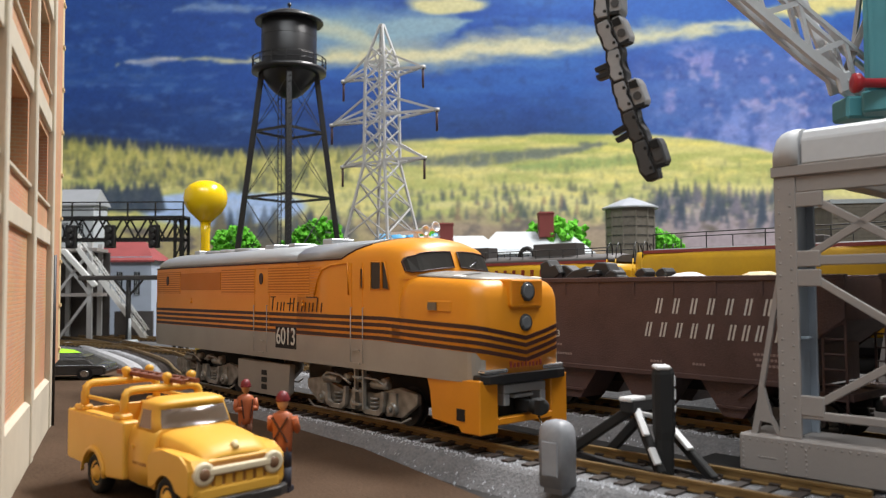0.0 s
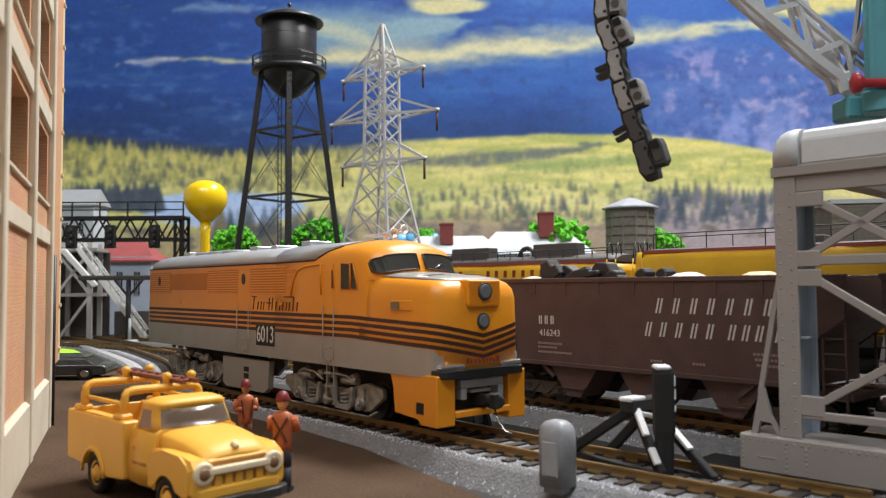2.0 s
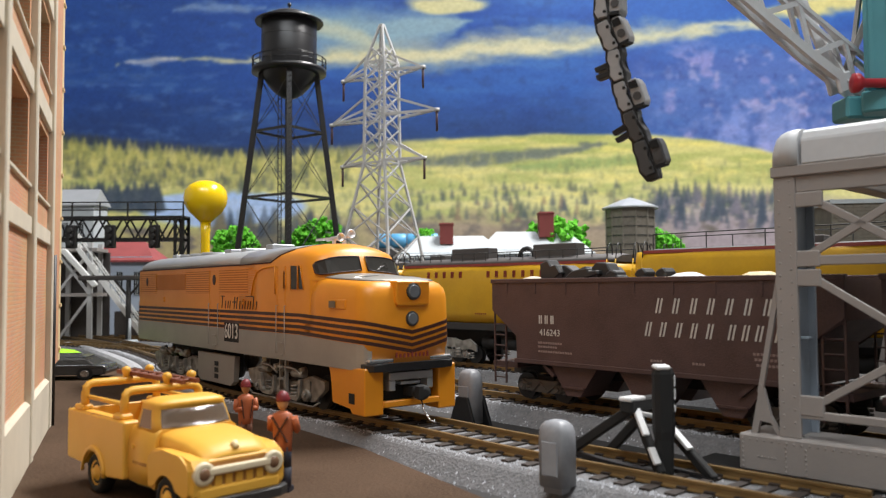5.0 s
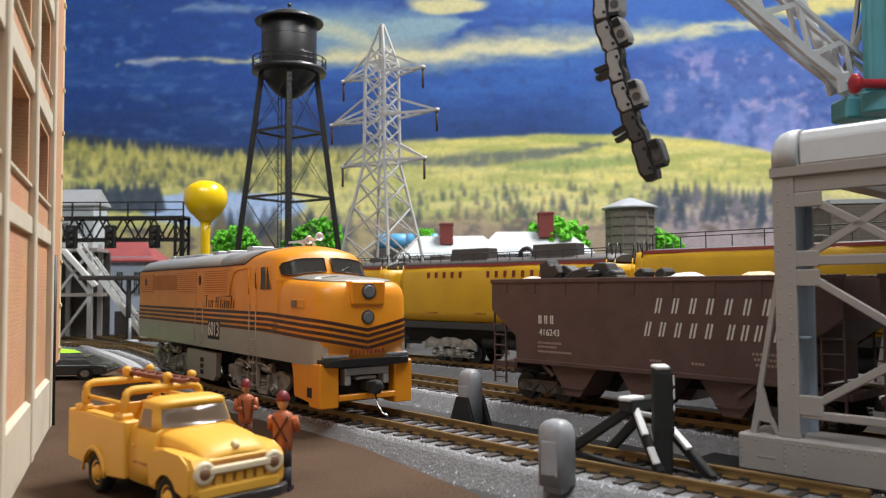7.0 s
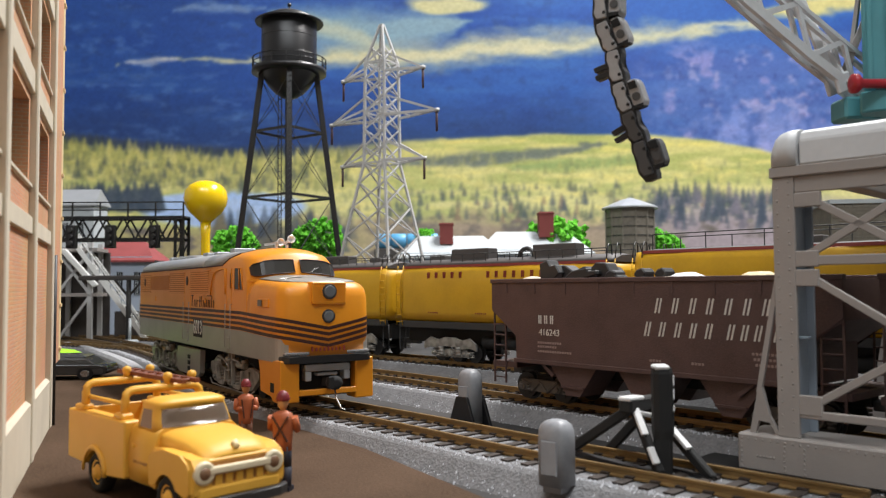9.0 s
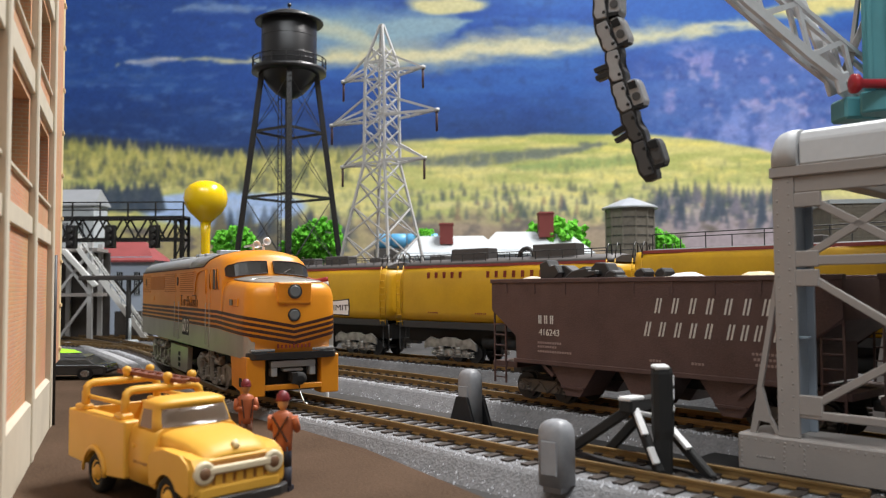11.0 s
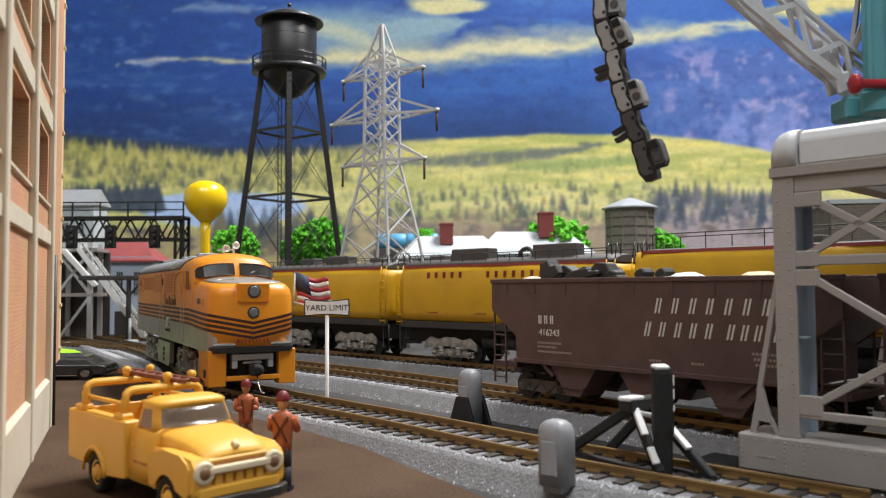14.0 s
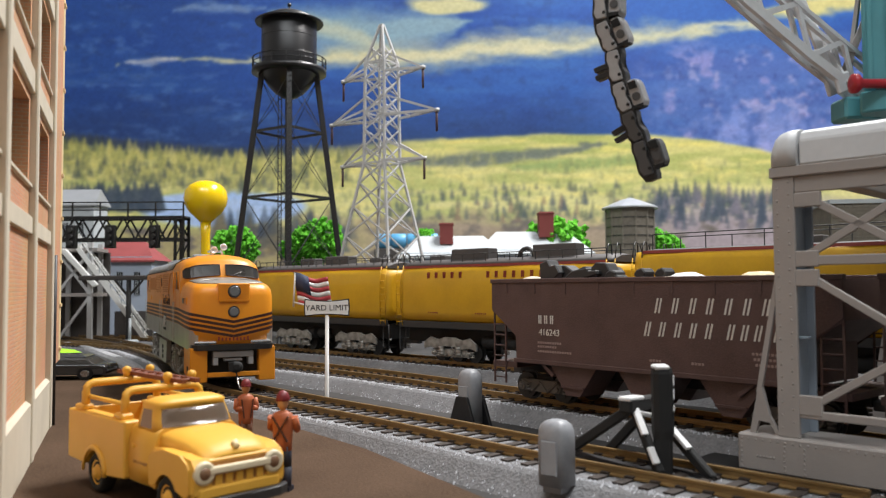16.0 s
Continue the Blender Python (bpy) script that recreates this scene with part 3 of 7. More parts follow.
for xc in (-60, -171):
    bm = NB()
    box(bm, -27, 27, -7, 7, 6.5, 14.5)
    bogie = part("bogie", bm, MATT_BLACK, loco, "weathered grey three-axle bogie")
    bogie.matrix_basis = pose(xc * MM, 0, 0)
    for sgn in (-1, 1):
        bm = NB()
        o = sgn * 14.0
        slab(bm, [(-30, 11), (-30, 8), (-23, 3.4), (-15, 3.0), (-10, 6.4), (-7, 3.2), (7, 3.2), (10, 6.4), (15, 3.0), (23, 3.4), (30, 8), (30, 11), (21, 12.2), (9, 9.0), (-9, 9.0), (-21, 12.2)], "y", o - 0.9 * sgn, o + 0.9 * sgn)
        part("side_frame", bevel(bm, 0.25), TRUCK_GREY, bogie)
        for x in (-19, 0, 19):
            bm = NB()
            rod(bm, (x, o, 5.6), (x, o + sgn * 2.4, 5.6), 2.5, 1.9, 14)
            rod(bm, (x, o + sgn * 2.4, 5.6), (x, o + sgn * 3.2, 5.6), 1.0, 0.8, 8)
            box(bm, x - 1.9, x + 1.9, o, o + sgn * 1.5, 5.6, 10.4)
            part("axle_box", bm, TRUCK_GREY, bogie)
        for x in (-10, 10):
            bm = NB()
            for k in range(4):
                rod(bm, (x, o + sgn * 1.2, 4.0 + k * 1.2), (x, o + sgn * 1.2, 4.7 + k * 1.2), 1.7, 1.7, 10)
            part("spring", bm, TRUCK_GREY, bogie)
            bm = NB()
            slab(bm, [(x - 6.4, 10.6), (x - 5.6, 4.6), (x - 3.6, 3.2), (x + 3.6, 3.2), (x + 5.6, 4.6), (x + 6.4, 10.6), (x + 5.0, 10.6), (x + 4.2, 5.6), (x + 2.6, 4.6), (x - 2.6, 4.6), (x - 4.2, 5.6), (x - 5.0, 10.6)], "y", o + sgn * 1.6, o + sgn * 2.8)
            part("equalizer", bm, TRUCK_GREY, bogie)
            bm = NB()
            for q in (-5.4, 5.4):
                rod(bm, (x + q, o, 13.4), (x + q, o + sgn * 2.4, 13.4), 1.5, 1.2, 10)
            wire(bm, [(x - 8, o + sgn * 2.2, 12.6), (x - 3, o + sgn * 2.9, 14.3), (x + 3, o + sgn * 2.9, 14.0), (x + 8, o + sgn * 2.2, 11.6)], 0.4, 6)
            part("brake_rigging", bm, TRUCK_GREY, bogie)
            bm = NB()
            rod(bm, (x * 1.35 - 4, o + sgn * 1.6, 12.4), (x * 1.35 + 4, o + sgn * 1.6, 12.4), 1.4, 1.2, 12)
            part("brake_cylinder", bm, TRUCK_GREY, bogie)
        bm = NB()
        wire(bm, [(-28, o + sgn * 1.6, 4), (-24, o + sgn * 1.9, 2.2), (24, o + sgn * 1.9, 2.2), (28, o + sgn * 1.6, 4)], 0.35)
        part("brake_rod", bm, TRUCK_GREY, bogie)
    for x in (-19, 0, 19):
        LOCO_WHEELS.append(wheelset(bogie, x, WHEEL_R))


def motions():
    walk(loco, [(t, pose(x * MM, y * MM, RAIL * MM, 0, 0, a)) for t, x, y, a in LOCO_ROWS])
    # the wheels roll back by the way gone
    ts, way = [r[0] for r in LOCO_ROWS], [0.0]
    for a, b in zip(LOCO_ROWS, LOCO_ROWS[1:]):
        way.append(way[-1] + math.hypot(b[1] - a[1], b[2] - a[2]))
    for w in LOCO_WHEELS:
        x, r = w.matrix_basis.translation.x, WHEEL_R * MM
        walk(w, [(t * 0.25, Matrix.Translation((x, 0, r)) @ Matrix.Rotation(-float(np.interp(t * 0.25, ts, way)) / WHEEL_R, 4, "Y")) for t in range(65)])


# ---- freight cars ----
def small_bogie(parent, x, wheel_x, r, mat, half=11.0):
    bm = NB()
    box(bm, -4, 4, -9, 9, 4, 9)
    bogie = part("bogie", bm, MATT_BLACK, parent)
    bogie.matrix_basis = pose(x * MM, 0, 0)
    w = max(wheel_x) + 4
    for sgn in (-1, 1):
        o = sgn * half
        for k in range(len(wheel_x) - 1):
            a, b = wheel_x[k], wheel_x[k + 1]
            bm = NB()
            slab(bm, [(a, 7.6), (a, 4.4), (a + 2, 3.2), (b - 2, 3.2), (b, 4.4), (b, 7.6)], "y", o - 0.8, o + 0.8)
            bmesh.ops.inset_region(bm, faces=[f for f in bm.faces if abs(f.normal.y) > 0.9], thickness=0.9, depth=-0.5)
            wire(bm, [(a, o + sgn * 0.9, 7.4), (a + (b - a) * 0.3, o + sgn, 3.4), ((a + b) / 2, o + sgn, 6.8), (b - (b - a) * 0.3, o + sgn, 3.4), (b, o + sgn * 0.9, 7.4)], 0.5, 6)
            part("side_frame", bm, mat, bogie)
        for x1 in wheel_x:
            bm = NB()
            rod(bm, (x1, o - sgn, r), (x1, o + sgn * 1.5, r), 2.0, 1.5, 12)
            rod(bm, (x1, o + sgn * 1.5, r), (x1, o + sgn * 2.0, r), 0.9, 0.7, 8)
            part("axle_box", bm, mat, bogie)
            bm = NB()
            for q in range(3):
                rod(bm, (x1 + 3.4, o + sgn * 0.6, 3.4 + q * 1.2), (x1 + 3.4, o + sgn * 0.6, 4.1 + q * 1.2), 1.3, 1.3, 8)
            part("spring", bm, mat, bogie)
    for x1 in wheel_x:
        wheelset(bogie, x1, r)
    return bogie


HOPPER_GEAR = material("dusty_cast_gear", (0.15, 0.135, 0.12), 0.6, 0.2, stain=0.5, stain_size=3, grain=0.4)


def hopper_car(x, y, turn, label, load):
    """An open hopper 132 mm long; its origin is on the rail under its middle."""
    car = thing("hopper_car", label, "freight car", "brown hopper cars", x, y, RAIL, turn)
    L, T, W = 66.0, 44.0, 17.6
    for sgn in (-1, 1):
        o = sgn * W
        bm = NB()
        slab(bm, [(-L, T), (-L, 33.5), (-L + 13, 24), (-L + 13, 15.2), (L - 13, 15.2), (L - 13, 24), (L, 33.5), (L, T)], "y", o - 0.5, o + 0.5)
        part("side_sheet", bevel(bm, 0.12), HOPPER, car)
        bm = NB()
        box(bm, -L - 0.4, L + 0.4, o - 1.0, o + 1.0, T - 0.4, T + 1.2)
        part("top_rim", bevel(bm, 0.2), HOPPER, car)
        bm = NB()
        box(bm, -L + 12, L - 12, o - 0.9, o + 0.9, 14.2, 15.8)
        part("side_sill", bevel(bm, 0.2), HOPPER, car)
        for k in range(9):
            px = -L + 8 + k * (2 * L - 16) / 8
            bm = NB()
            box(bm, px - 0.5, px + 0.5, o - 0.8, o + 0.8, 39.5, T)
            part("side_post", bm, HOPPER, car)
        for ex in (-L, L):
            bm = NB()
            d = -1 if ex < 0 else 1
            for z in (8, 12, 16, 20, 24, 28, 32):
                rod(bm, (ex - d * 0.4, o * 0.96, z), (ex - d * 6.4, o * 0.96, z), 0.28, None, 5)
            bar(bm, (ex - d * 0.4, o * 0.96, 6), (ex - d * 0.4, o * 0.96, 34), 0.6)
            bar(bm, (ex - d * 6.4, o * 0.96, 6), (ex - d * 6.4, o * 0.96, 29), 0.6)
            part("ladder", bm, HOPPER, car)
    for ex in (-1, 1):
        bm = NB()
        slab(bm, [(ex * L, T), (ex * (L - 0.8), T), (ex * (L - 0.8), 34), (ex * (L - 30), 10), (ex * (L - 31), 11), (ex * L, 33)], "y", -W, W)
        part("slope_sheet", bm, HOPPER, car)
        bm = NB()
        box(bm, ex * (L + 1), ex * (L - 12), -W + 1, W - 1, 12, 14)
        part("end_platform", bm, HOPPER, car)
        bm = NB()
        box(bm, ex * L, ex * (L + 5), -1.5, 1.5, 8, 11)
        part("coupler", bevel(bm, 0.3), DARK_METAL, car)
        small_bogie(car, ex * (L - 19), (-9, 9), 4.9, HOPPER_GEAR)
    for c in (-27, 3, 33):
        for sgn in (-1, 1):
            bm = NB()
            slab(bm, [(c - 11, 15), (c + 11, 15), (c + 3.0, 4.0), (c - 3.0, 4.0)], "y", sgn * 4, sgn * 16.6)
            part("hopper_bay", bm, HOPPER, car)
            bm = NB()
            bar(bm, (c - 5, sgn * 16.9, 7), (c + 5, sgn * 16.9, 7), 0.7)
            part("bay_latch", bm, HOPPER, car)
    bm = NB()
    box(bm, -L, L, -2.5, 2.5, 9, 14)
    part("centre_sill", bm, MATT_BLACK, car)
    bm = NB()
    box(bm, -L + 10, L - 10, -14, 14, 15, 36)
    part("inner_body", bm, HOPPER, car)
    if load:
        bm = NB()
        box(bm, -L + 1, L - 1, -W + 0.6, W - 0.6, 38, 41)
        part("load_floor", bm, HOPPER, car)
    return car


B_TURN = -49.8
hopper = hopper_car(75.2, 269.2, B_TURN, "brown open hopper car with white lettering and scrap load", True)
hopper_car(75.2 + 141 * 0.6455, 269.2 - 141 * 0.7638, B_TURN, "brown hopper car coupled behind the gantry", False)
# company name as plain upright strokes
for z, h, xs in ((36.1, 2.35, (9.6, 15.7, 21.8, 27.6, 33.6, 39.4, 45.2, 51.0)), (28.7, 2.25, (5.5, 10.9, 16.5, 21.8, 27.1, 34.2, 38.5, 42.6, 48.4)), (30.4, 1.5, (-40.8, -38.0, -35.2))):
    for x in xs:
        bm = NB()
        lean = 0.55 if h > 2 else 0.0
        for dx in (-0.95, 0.35) if h > 2 else (-0.7, 0.2):
            w = 0.6 if h > 2 else 0.5
            slab(bm, [(x + dx - lean, z - h), (x + dx + w - lean, z - h), (x + dx + w + lean, z + h), (x + dx + lean, z + h)], "y", -18.22, -17.9)
        part("lettering_stroke", bm, WHITE_INK, hopper, "white lettering drawn as plain strokes")
text_mesh("416243", 3.3, WHITE_INK, hopper, "car_number", on_side(-36.4, -18.2, 25.7), "white car number", 1.0)
for z, w, x in ((24.3 - 2.6, 11, -36.5), (22.9 - 2.6, 9, -37.5), (21.4 - 2.8, 15, -34.5), (18.4, 4, 8), (18.4, 4, 23), (22.5, 9, 45), (21.0, 8, 45), (19.4, 7, 45)):
    bm = NB()
    q = x - w / 2
    while q < x + w / 2:
        box(bm, q, q + 0.8, -18.2, -17.9, z, z + 0.75)
        q += 1.15
    part("data_line", bm, material("faded_lettering", (0.3, 0.22, 0.2), 0.7, bump=0) if x == -36.5 else bpy.data.materials["faded_lettering"], hopper)
# scrap load
scrap = [(-42, 9, 11, -35), (-38, 14, 6, 25), (-34, 8, 9, 70), (-29, 16, 5, -12), (-23, 11, 8, 50), (-20, 7, 9, -50), (-15, 6, 4, 10), (-6, 5, 5, 35), (0, 5, 5, 35)]
for k, (x, w, h, a) in enumerate(scrap):
    bm = NB()
    slab(bm, [(-w / 2, 0), (w / 2, 0), (w / 2, h * 0.35), (w / 4, h * 0.45), (w / 4, h * 0.7), (-w / 5, h * 0.8), (-w / 2, h * 0.4)], "y", -3, 3)
    bmesh.ops.transform(bm, matrix=Matrix.Translation((x, -7 + (k % 3) * 3, 44.6)) @ Matrix.Rotation(radians(a), 4, "Y"), verts=bm.verts)
    part("scrap_piece", bevel(bm, 0.4), DARK_METAL, hopper, "dark grey scrap piece on the load")
for x, r, m in ((12, 6, GIRDER_WHITE), (5, 3.5, CONCRETE), (37, 6, CREAM_EDGE), (-56, 5, CONCRETE)):
    bm = NB()
    bmesh.ops.create_icosphere(bm, subdivisions=2, radius=r)
    for v in bm.verts:
        v.co *= 1 + 0.25 * noise.noise(v.co * 0.4 + Vector((x, 0, 0)))
        v.co.z *= 0.5
        v.co += Vector((x, -6, 43.8))
    part("load_lump", bm, m, hopper, "pale lump in the load")

C_TURN = -44.3
C_DIR = Vector((0.7157, -0.6984))


def tank_car(s0, s1, label, sloped, lettered, bogies):
    """A long yellow tank car on the back track, from s0 to s1 along that track."""
    L = (s1 - s0) / 2
    mid = Vector((9, 464)) + C_DIR * (s0 + s1) / 2
    car = thing("tank_car", label, "tank car", "yellow tank cars", mid.x, mid.y, RAIL, C_TURN)

    def ring(x, k, top=1.0):
        up = 3.6 if sloped else 0.0
        prof = [(-11, 21.5), (-16.5, 23.5), (-18, 28), (-18, 44 + up), (-17.4, 50 + up), (-15.5, 54 + up)]
        prof = prof + [(-y, z) for y, z in prof[::-1]]
        return [(x, y * k, 38 + (z - 38) * (k if not sloped else 1.0) * top) for y, z in prof]
    bm = NB()
    loft(bm, [ring(-L, 0.72), ring(-L + 1.5, 0.86), ring(-L + 4, 0.95), ring(-L + 8, 1), ring(0, 1), ring(L - 8, 1), ring(L - 4, 0.95), ring(L - 1.5, 0.86), ring(L, 0.72)])
    part("tank", bm, TANK_YELLOW, car)
    bm = NB()
    up = 3.6 if sloped else 0.0
    flat = 0.4 if sloped else 1.0
    roof = [(y, 54.0 + up + h * flat) for y, h in ((-15.7, 0), (-14, 2.0), (-9, 3.6), (0, 4.3), (9, 3.6), (14, 2.0), (15.7, 0))]
    loft(bm, [[(x, y * k, 53 + (z - 53) * k) for y, z in roof] for x, k in ((-L + 3, 0.85), (-L + 8, 1), (L - 8, 1), (L - 3, 0.85))])
    part("roof", bm, TANK_ROOF, car, "dark grey roof")
    for sgn in (-1, 1):
        bm = NB()
        loft(bm, [[(x, sgn * y, z + up) for y, z in ((15.2, 53.4), (16.3, 53.2), (15.9, 54.6), (14.8, 54.6))] for x in (-L + 6, L - 6)], smooth=False)
        part("red_stripe", bm, RED_INK, car, "thin red stripe under the roof")
        bm = NB()
        box(bm, -L + 2, L - 2, sgn * 16 - 1.2, sgn * 16 + 1.2, 18.8, 22.6)
        part("side_sill", bevel(bm, 0.3), DARK_METAL, car)
        # walkway rail on the roof
        n = int(L / 9)
        for k in range(-n, n + 1, 3 if sloped else 1):
            bm = NB()
            rod(bm, (k * 8.5, sgn * 13, 56.2), (k * 8.5, sgn * 13, 65.5 if sloped else 60.5), 0.28, None, 5)
            part("rail_post", bm, DARK_METAL, car)
        for z in ((65.5,) if sloped else (60.5,)):
            bm = NB()
            rod(bm, (-n * 8.5, sgn * 13, z), (n * 8.5, sgn * 13, z), 0.26, None, 5)
            part("handrail", bm, DARK_METAL, car)
        for ex in (-L + 3.5, L - 3.5):
            bm = NB()
            for x in (ex - 2.4, ex + 2.4):
                wire(bm, [(x, sgn * 17.6, 20), (x, sgn * 18.2, 46), (x, sgn * 16.5, 55)], 0.3, 5)
            for z in range(22, 54, 4):
                rod(bm, (ex - 2.4, sgn * 18, z), (ex + 2.4, sgn * 18, z), 0.25, None, 5)
            part("ladder", bm, TANK_YELLOW, car)
            for x in (ex - 2.4, ex + 2.4):
                bm = NB()
                wire(bm, [(x, sgn * 16.5, 55), (x, sgn * 15.5, 60), (x, sgn * 14, 62.5), (x, sgn * 12, 62), (x, sgn * 11.5, 57)], 0.3, 5)
                part("ladder_hoop", bm, DARK_METAL, car)
    for x, w, h, y in ((-24, 28, 5.6, -5), (34, 27, 6.0, -5), (-60, 12, 3.0, 6)) if lettered else ((-L * 0.3, 16, 4.5, 0), (L * 0.2, 24, 5, -4), (L * 0.62, 10, 3, 2)):
        bm = NB()
        box(bm, x - w / 2, x + w / 2, y - 4, y + 4, 56.5, 58 + h)
        part("roof_box", bevel(bm, 0.4), TANK_ROOF, car, "dark grey roof box")
    bm = NB()
    wire(bm, [(13.5 + 5 * math.cos(a), -5, 57.5 + 5 * math.sin(a)) for a in [math.pi * k / 8 for k in range(9)]], 1.2, 8)
    part("roof_pipe", bm, DARK_METAL, car)
    # Underframe deepened in black to fill the shaded gap below the tank.
    bm = NB()
    box(bm, -L + 4, L - 4, -10, 10, 10.6, 20)
    part("dark_underframe_fill", bm, MATT_BLACK, car)
    for ex, bogie_x in zip((-1, 1), bogies):
        bogie = small_bogie(car, bogie_x, (-13, 0, 13), 5.0, TRUCK_GREY, 14.5)
        for sgn in (-1, 1):
            bm = NB()
            slab(bm, [(-20, 7), (-20, 11), (-15, 14), (-9, 12.4), (-4, 14), (4, 14), (9, 12.4), (15, 14), (20, 11), (20, 7), (16, 8.6), (9, 7.6), (4, 9.2), (-4, 9.2), (-9, 7.6), (-16, 8.6)], "y", sgn * 15.0, sgn * 16.4)
            part("equalizer_beam", bevel(bm, 0.2), TRUCK_GREY, bogie)
            for bx in (-6.5, 6.5):
                bm = NB()
                turned(bm, [(1.9, 4.2), (1.9, 5.2), (1.5, 5.6), (1.9, 6.0), (1.9, 7.0), (1.5, 7.4), (1.9, 7.8), (1.9, 8.8)], 12, (bx, sgn * 15.8))
                part("coil_spring", bm, TRUCK_GREY, bogie)
        bm = NB()
        box(bm, ex * (L - 3), ex * (L + 3), -1.5, 1.5, 8, 11)
        part("coupler", bm, DARK_METAL, car)
        bm = NB()
        wire(bm, [(ex * (L - 1), -15, 20), (ex * (L - 1), -15, 6), (ex * (L - 6), -15, 6), (ex * (L - 6), -15, 20)], 0.4, 5)
        part("step", bm, DARK_METAL, car)
    for x in (-6, 8):
        bm = NB()
        rod(bm, (x - 5, -11, 12), (x + 5, -11, 12), 3.4, None, 12)
        part("air_tank", bm, MATT_BLACK, car)
    if lettered:
        for x0, n, step in ((-48.6, 5, 6.2), (-3.6, 7, 5.9)):
            for k in range(n):
                bm = NB()
                x = x0 + k * step
                box(bm, x, x + 0.5, -18.2, -17.4, 47.2, 50.6)
                box(bm, x + 1.1, x + 1.6, -18.2, -17.4, 47.2, 50.6)
                part("lettering_stroke", bm, RED_INK, car, "red lettering drawn as plain strokes")
        for x0 in (-48, -12):
            bm = NB()
            for k in range(6):
                box(bm, x0 + k * 1.4, x0 + k * 1.4 + 0.7, -18.15, -17.7, 27.4, 28.2)
            part("data_line", bm, RED_INK, car)
    return car


tank_car(-196, -43, "long yellow tank car with grey roof and red stripe", False, False, (-22, 45))
tank_car(-35, 117, "long yellow tank car with red lettering along its side", False, True, (-33, 50))
tank_car(124, 330, "yellow tender car with roof railing beside the gantry", True, False, (-70, 70))


# ---- the toy pickup: x forward, right side towards -y ----
def utility_truck(x, y, turn):
    car = thing("utility_truck", "yellow toy utility pickup with a ladder rack on its bed", "toy truck", "", x, y, 0, turn)
    W, REAR, FRONT = 11.2, -16.0, 19.0

    def sec(x, prof):
        return [(x, -a, z) for a, z in prof] + [(x, a, z) for a, z in prof[::-1]]
    bm = NB()
    loft(bm, [sec(x, [(w, 5.6), (w + 0.3, 9), (w + 0.3, 14), (w - 0.4, 16.8), (w - 1.4, 17.6)]) for x, w in ((0.2, 10.0), (6, 10.2), (12.2, 9.8))])
    part("cab_body", bm, TRUCK_YELLOW, car)
    # greenhouse: four pillars' worth of solid cab with a rounded roof
    bm = NB()

    def plan(x0, x1, w, z, r):
        pts = []
        for cx, cy, a0 in ((x1 - r, -w + r, -90), (x1 - r, w - r, 0), (x0 + r, w - r, 90), (x0 + r, -w + r, 180)):
            for k in range(5):
                a = radians(a0 + 22.5 * k)
                pts.append((cx + r * math.cos(a) - (0.9 * (cy / w) ** 2 if cx > 5 else 0), cy + r * math.sin(a), z))
        return pts
    loft(bm, [plan(*q) for q in ((0.6, 12.6, 9.4, 17.0, 2.2), (0.9, 11.6, 9.0, 19.5, 2.2), (1.3, 10.6, 8.5, 22.0, 2.2), (1.5, 11.0, 8.6, 22.5, 2.4), (2.0, 10.5, 8.0, 23.2, 2.6), (3.2, 9.2, 6.6, 23.7, 2.6), (4.6, 7.4, 4.6, 23.85, 1.4))])
    part("cab_roof", bm, TRUCK_YELLOW, car)
    glass = material("smoky_window_plastic", (0.22, 0.17, 0.13), 0.15, bump=0)
    bm = NB()
    loft(bm, [[(x - 1.3 * (q / 7.4) ** 2, q * w, z) for q in (-7.6, -6.4, -3.8, 0, 3.8, 6.4, 7.6)] for x, w, z in ((12.95, 1.07, 17.9), (12.45, 1.06, 19.1), (11.9, 1.03, 20.4), (11.35, 0.99, 21.7))], close=False, caps=False)
    bmesh.ops.solidify(bm, geom=bm.faces, thickness=0.25)
    part("windshield", bm, glass, car, "dark curved windshield")
    for s in (-1, 1):
        bm = NB()
        loft(bm, [[(3.4, s * 9.35, 17.6), (9.0, s * 9.35, 17.6), (7.8, s * 8.65, 21.5), (3.8, s * 8.65, 21.5)], [(3.4, s * 8.9, 17.6), (9.0, s * 8.9, 17.6), (7.8, s * 8.2, 21.5), (3.8, s * 8.2, 21.5)]], smooth=False)
        part("side_window", bm, glass, car)
        bm = NB()
        rod(bm, (2.0, s * 10.2, 13.6), (4.0, s * 10.9, 13.4), 0.35, 0.3, 8)
        part("door_handle", bm, TRUCK_YELLOW, car)
        bm = NB()
        for k in range(6):
            box(bm, 3.0 + k * 1.1, 3.6 + k * 1.1, s * 10.45 - 0.1, s * 10.45 + 0.12, 9.8, 10.4)
        part("door_lettering", bm, SMALL_INK, car)
    # bonnet with a raised middle, over flat-topped fenders
    bm = NB()
    loft(bm, [sec(x, [(w, 12), (w, h - 1.9), (w - 0.8, h - 0.9), (w - 3.2, h - 0.3), (1.2, h)]) for x, w, h in ((10.5, 9.0, 17.9), (15, 8.8, 17.8), (21, 8.5, 17.2), (25.5, 8.2, 16.3), (27.6, 8.0, 15.2), (28.6, 7.8, 14.0))])
    part("bonnet", bm, TRUCK_YELLOW, car)
    bm = NB()
    rod(bm, (27.0, 0, 15.9), (28.2, 0, 15.0), 0.8, 0.6, 10)
    part("bonnet_badge", bm, CREAM_EDGE, car)
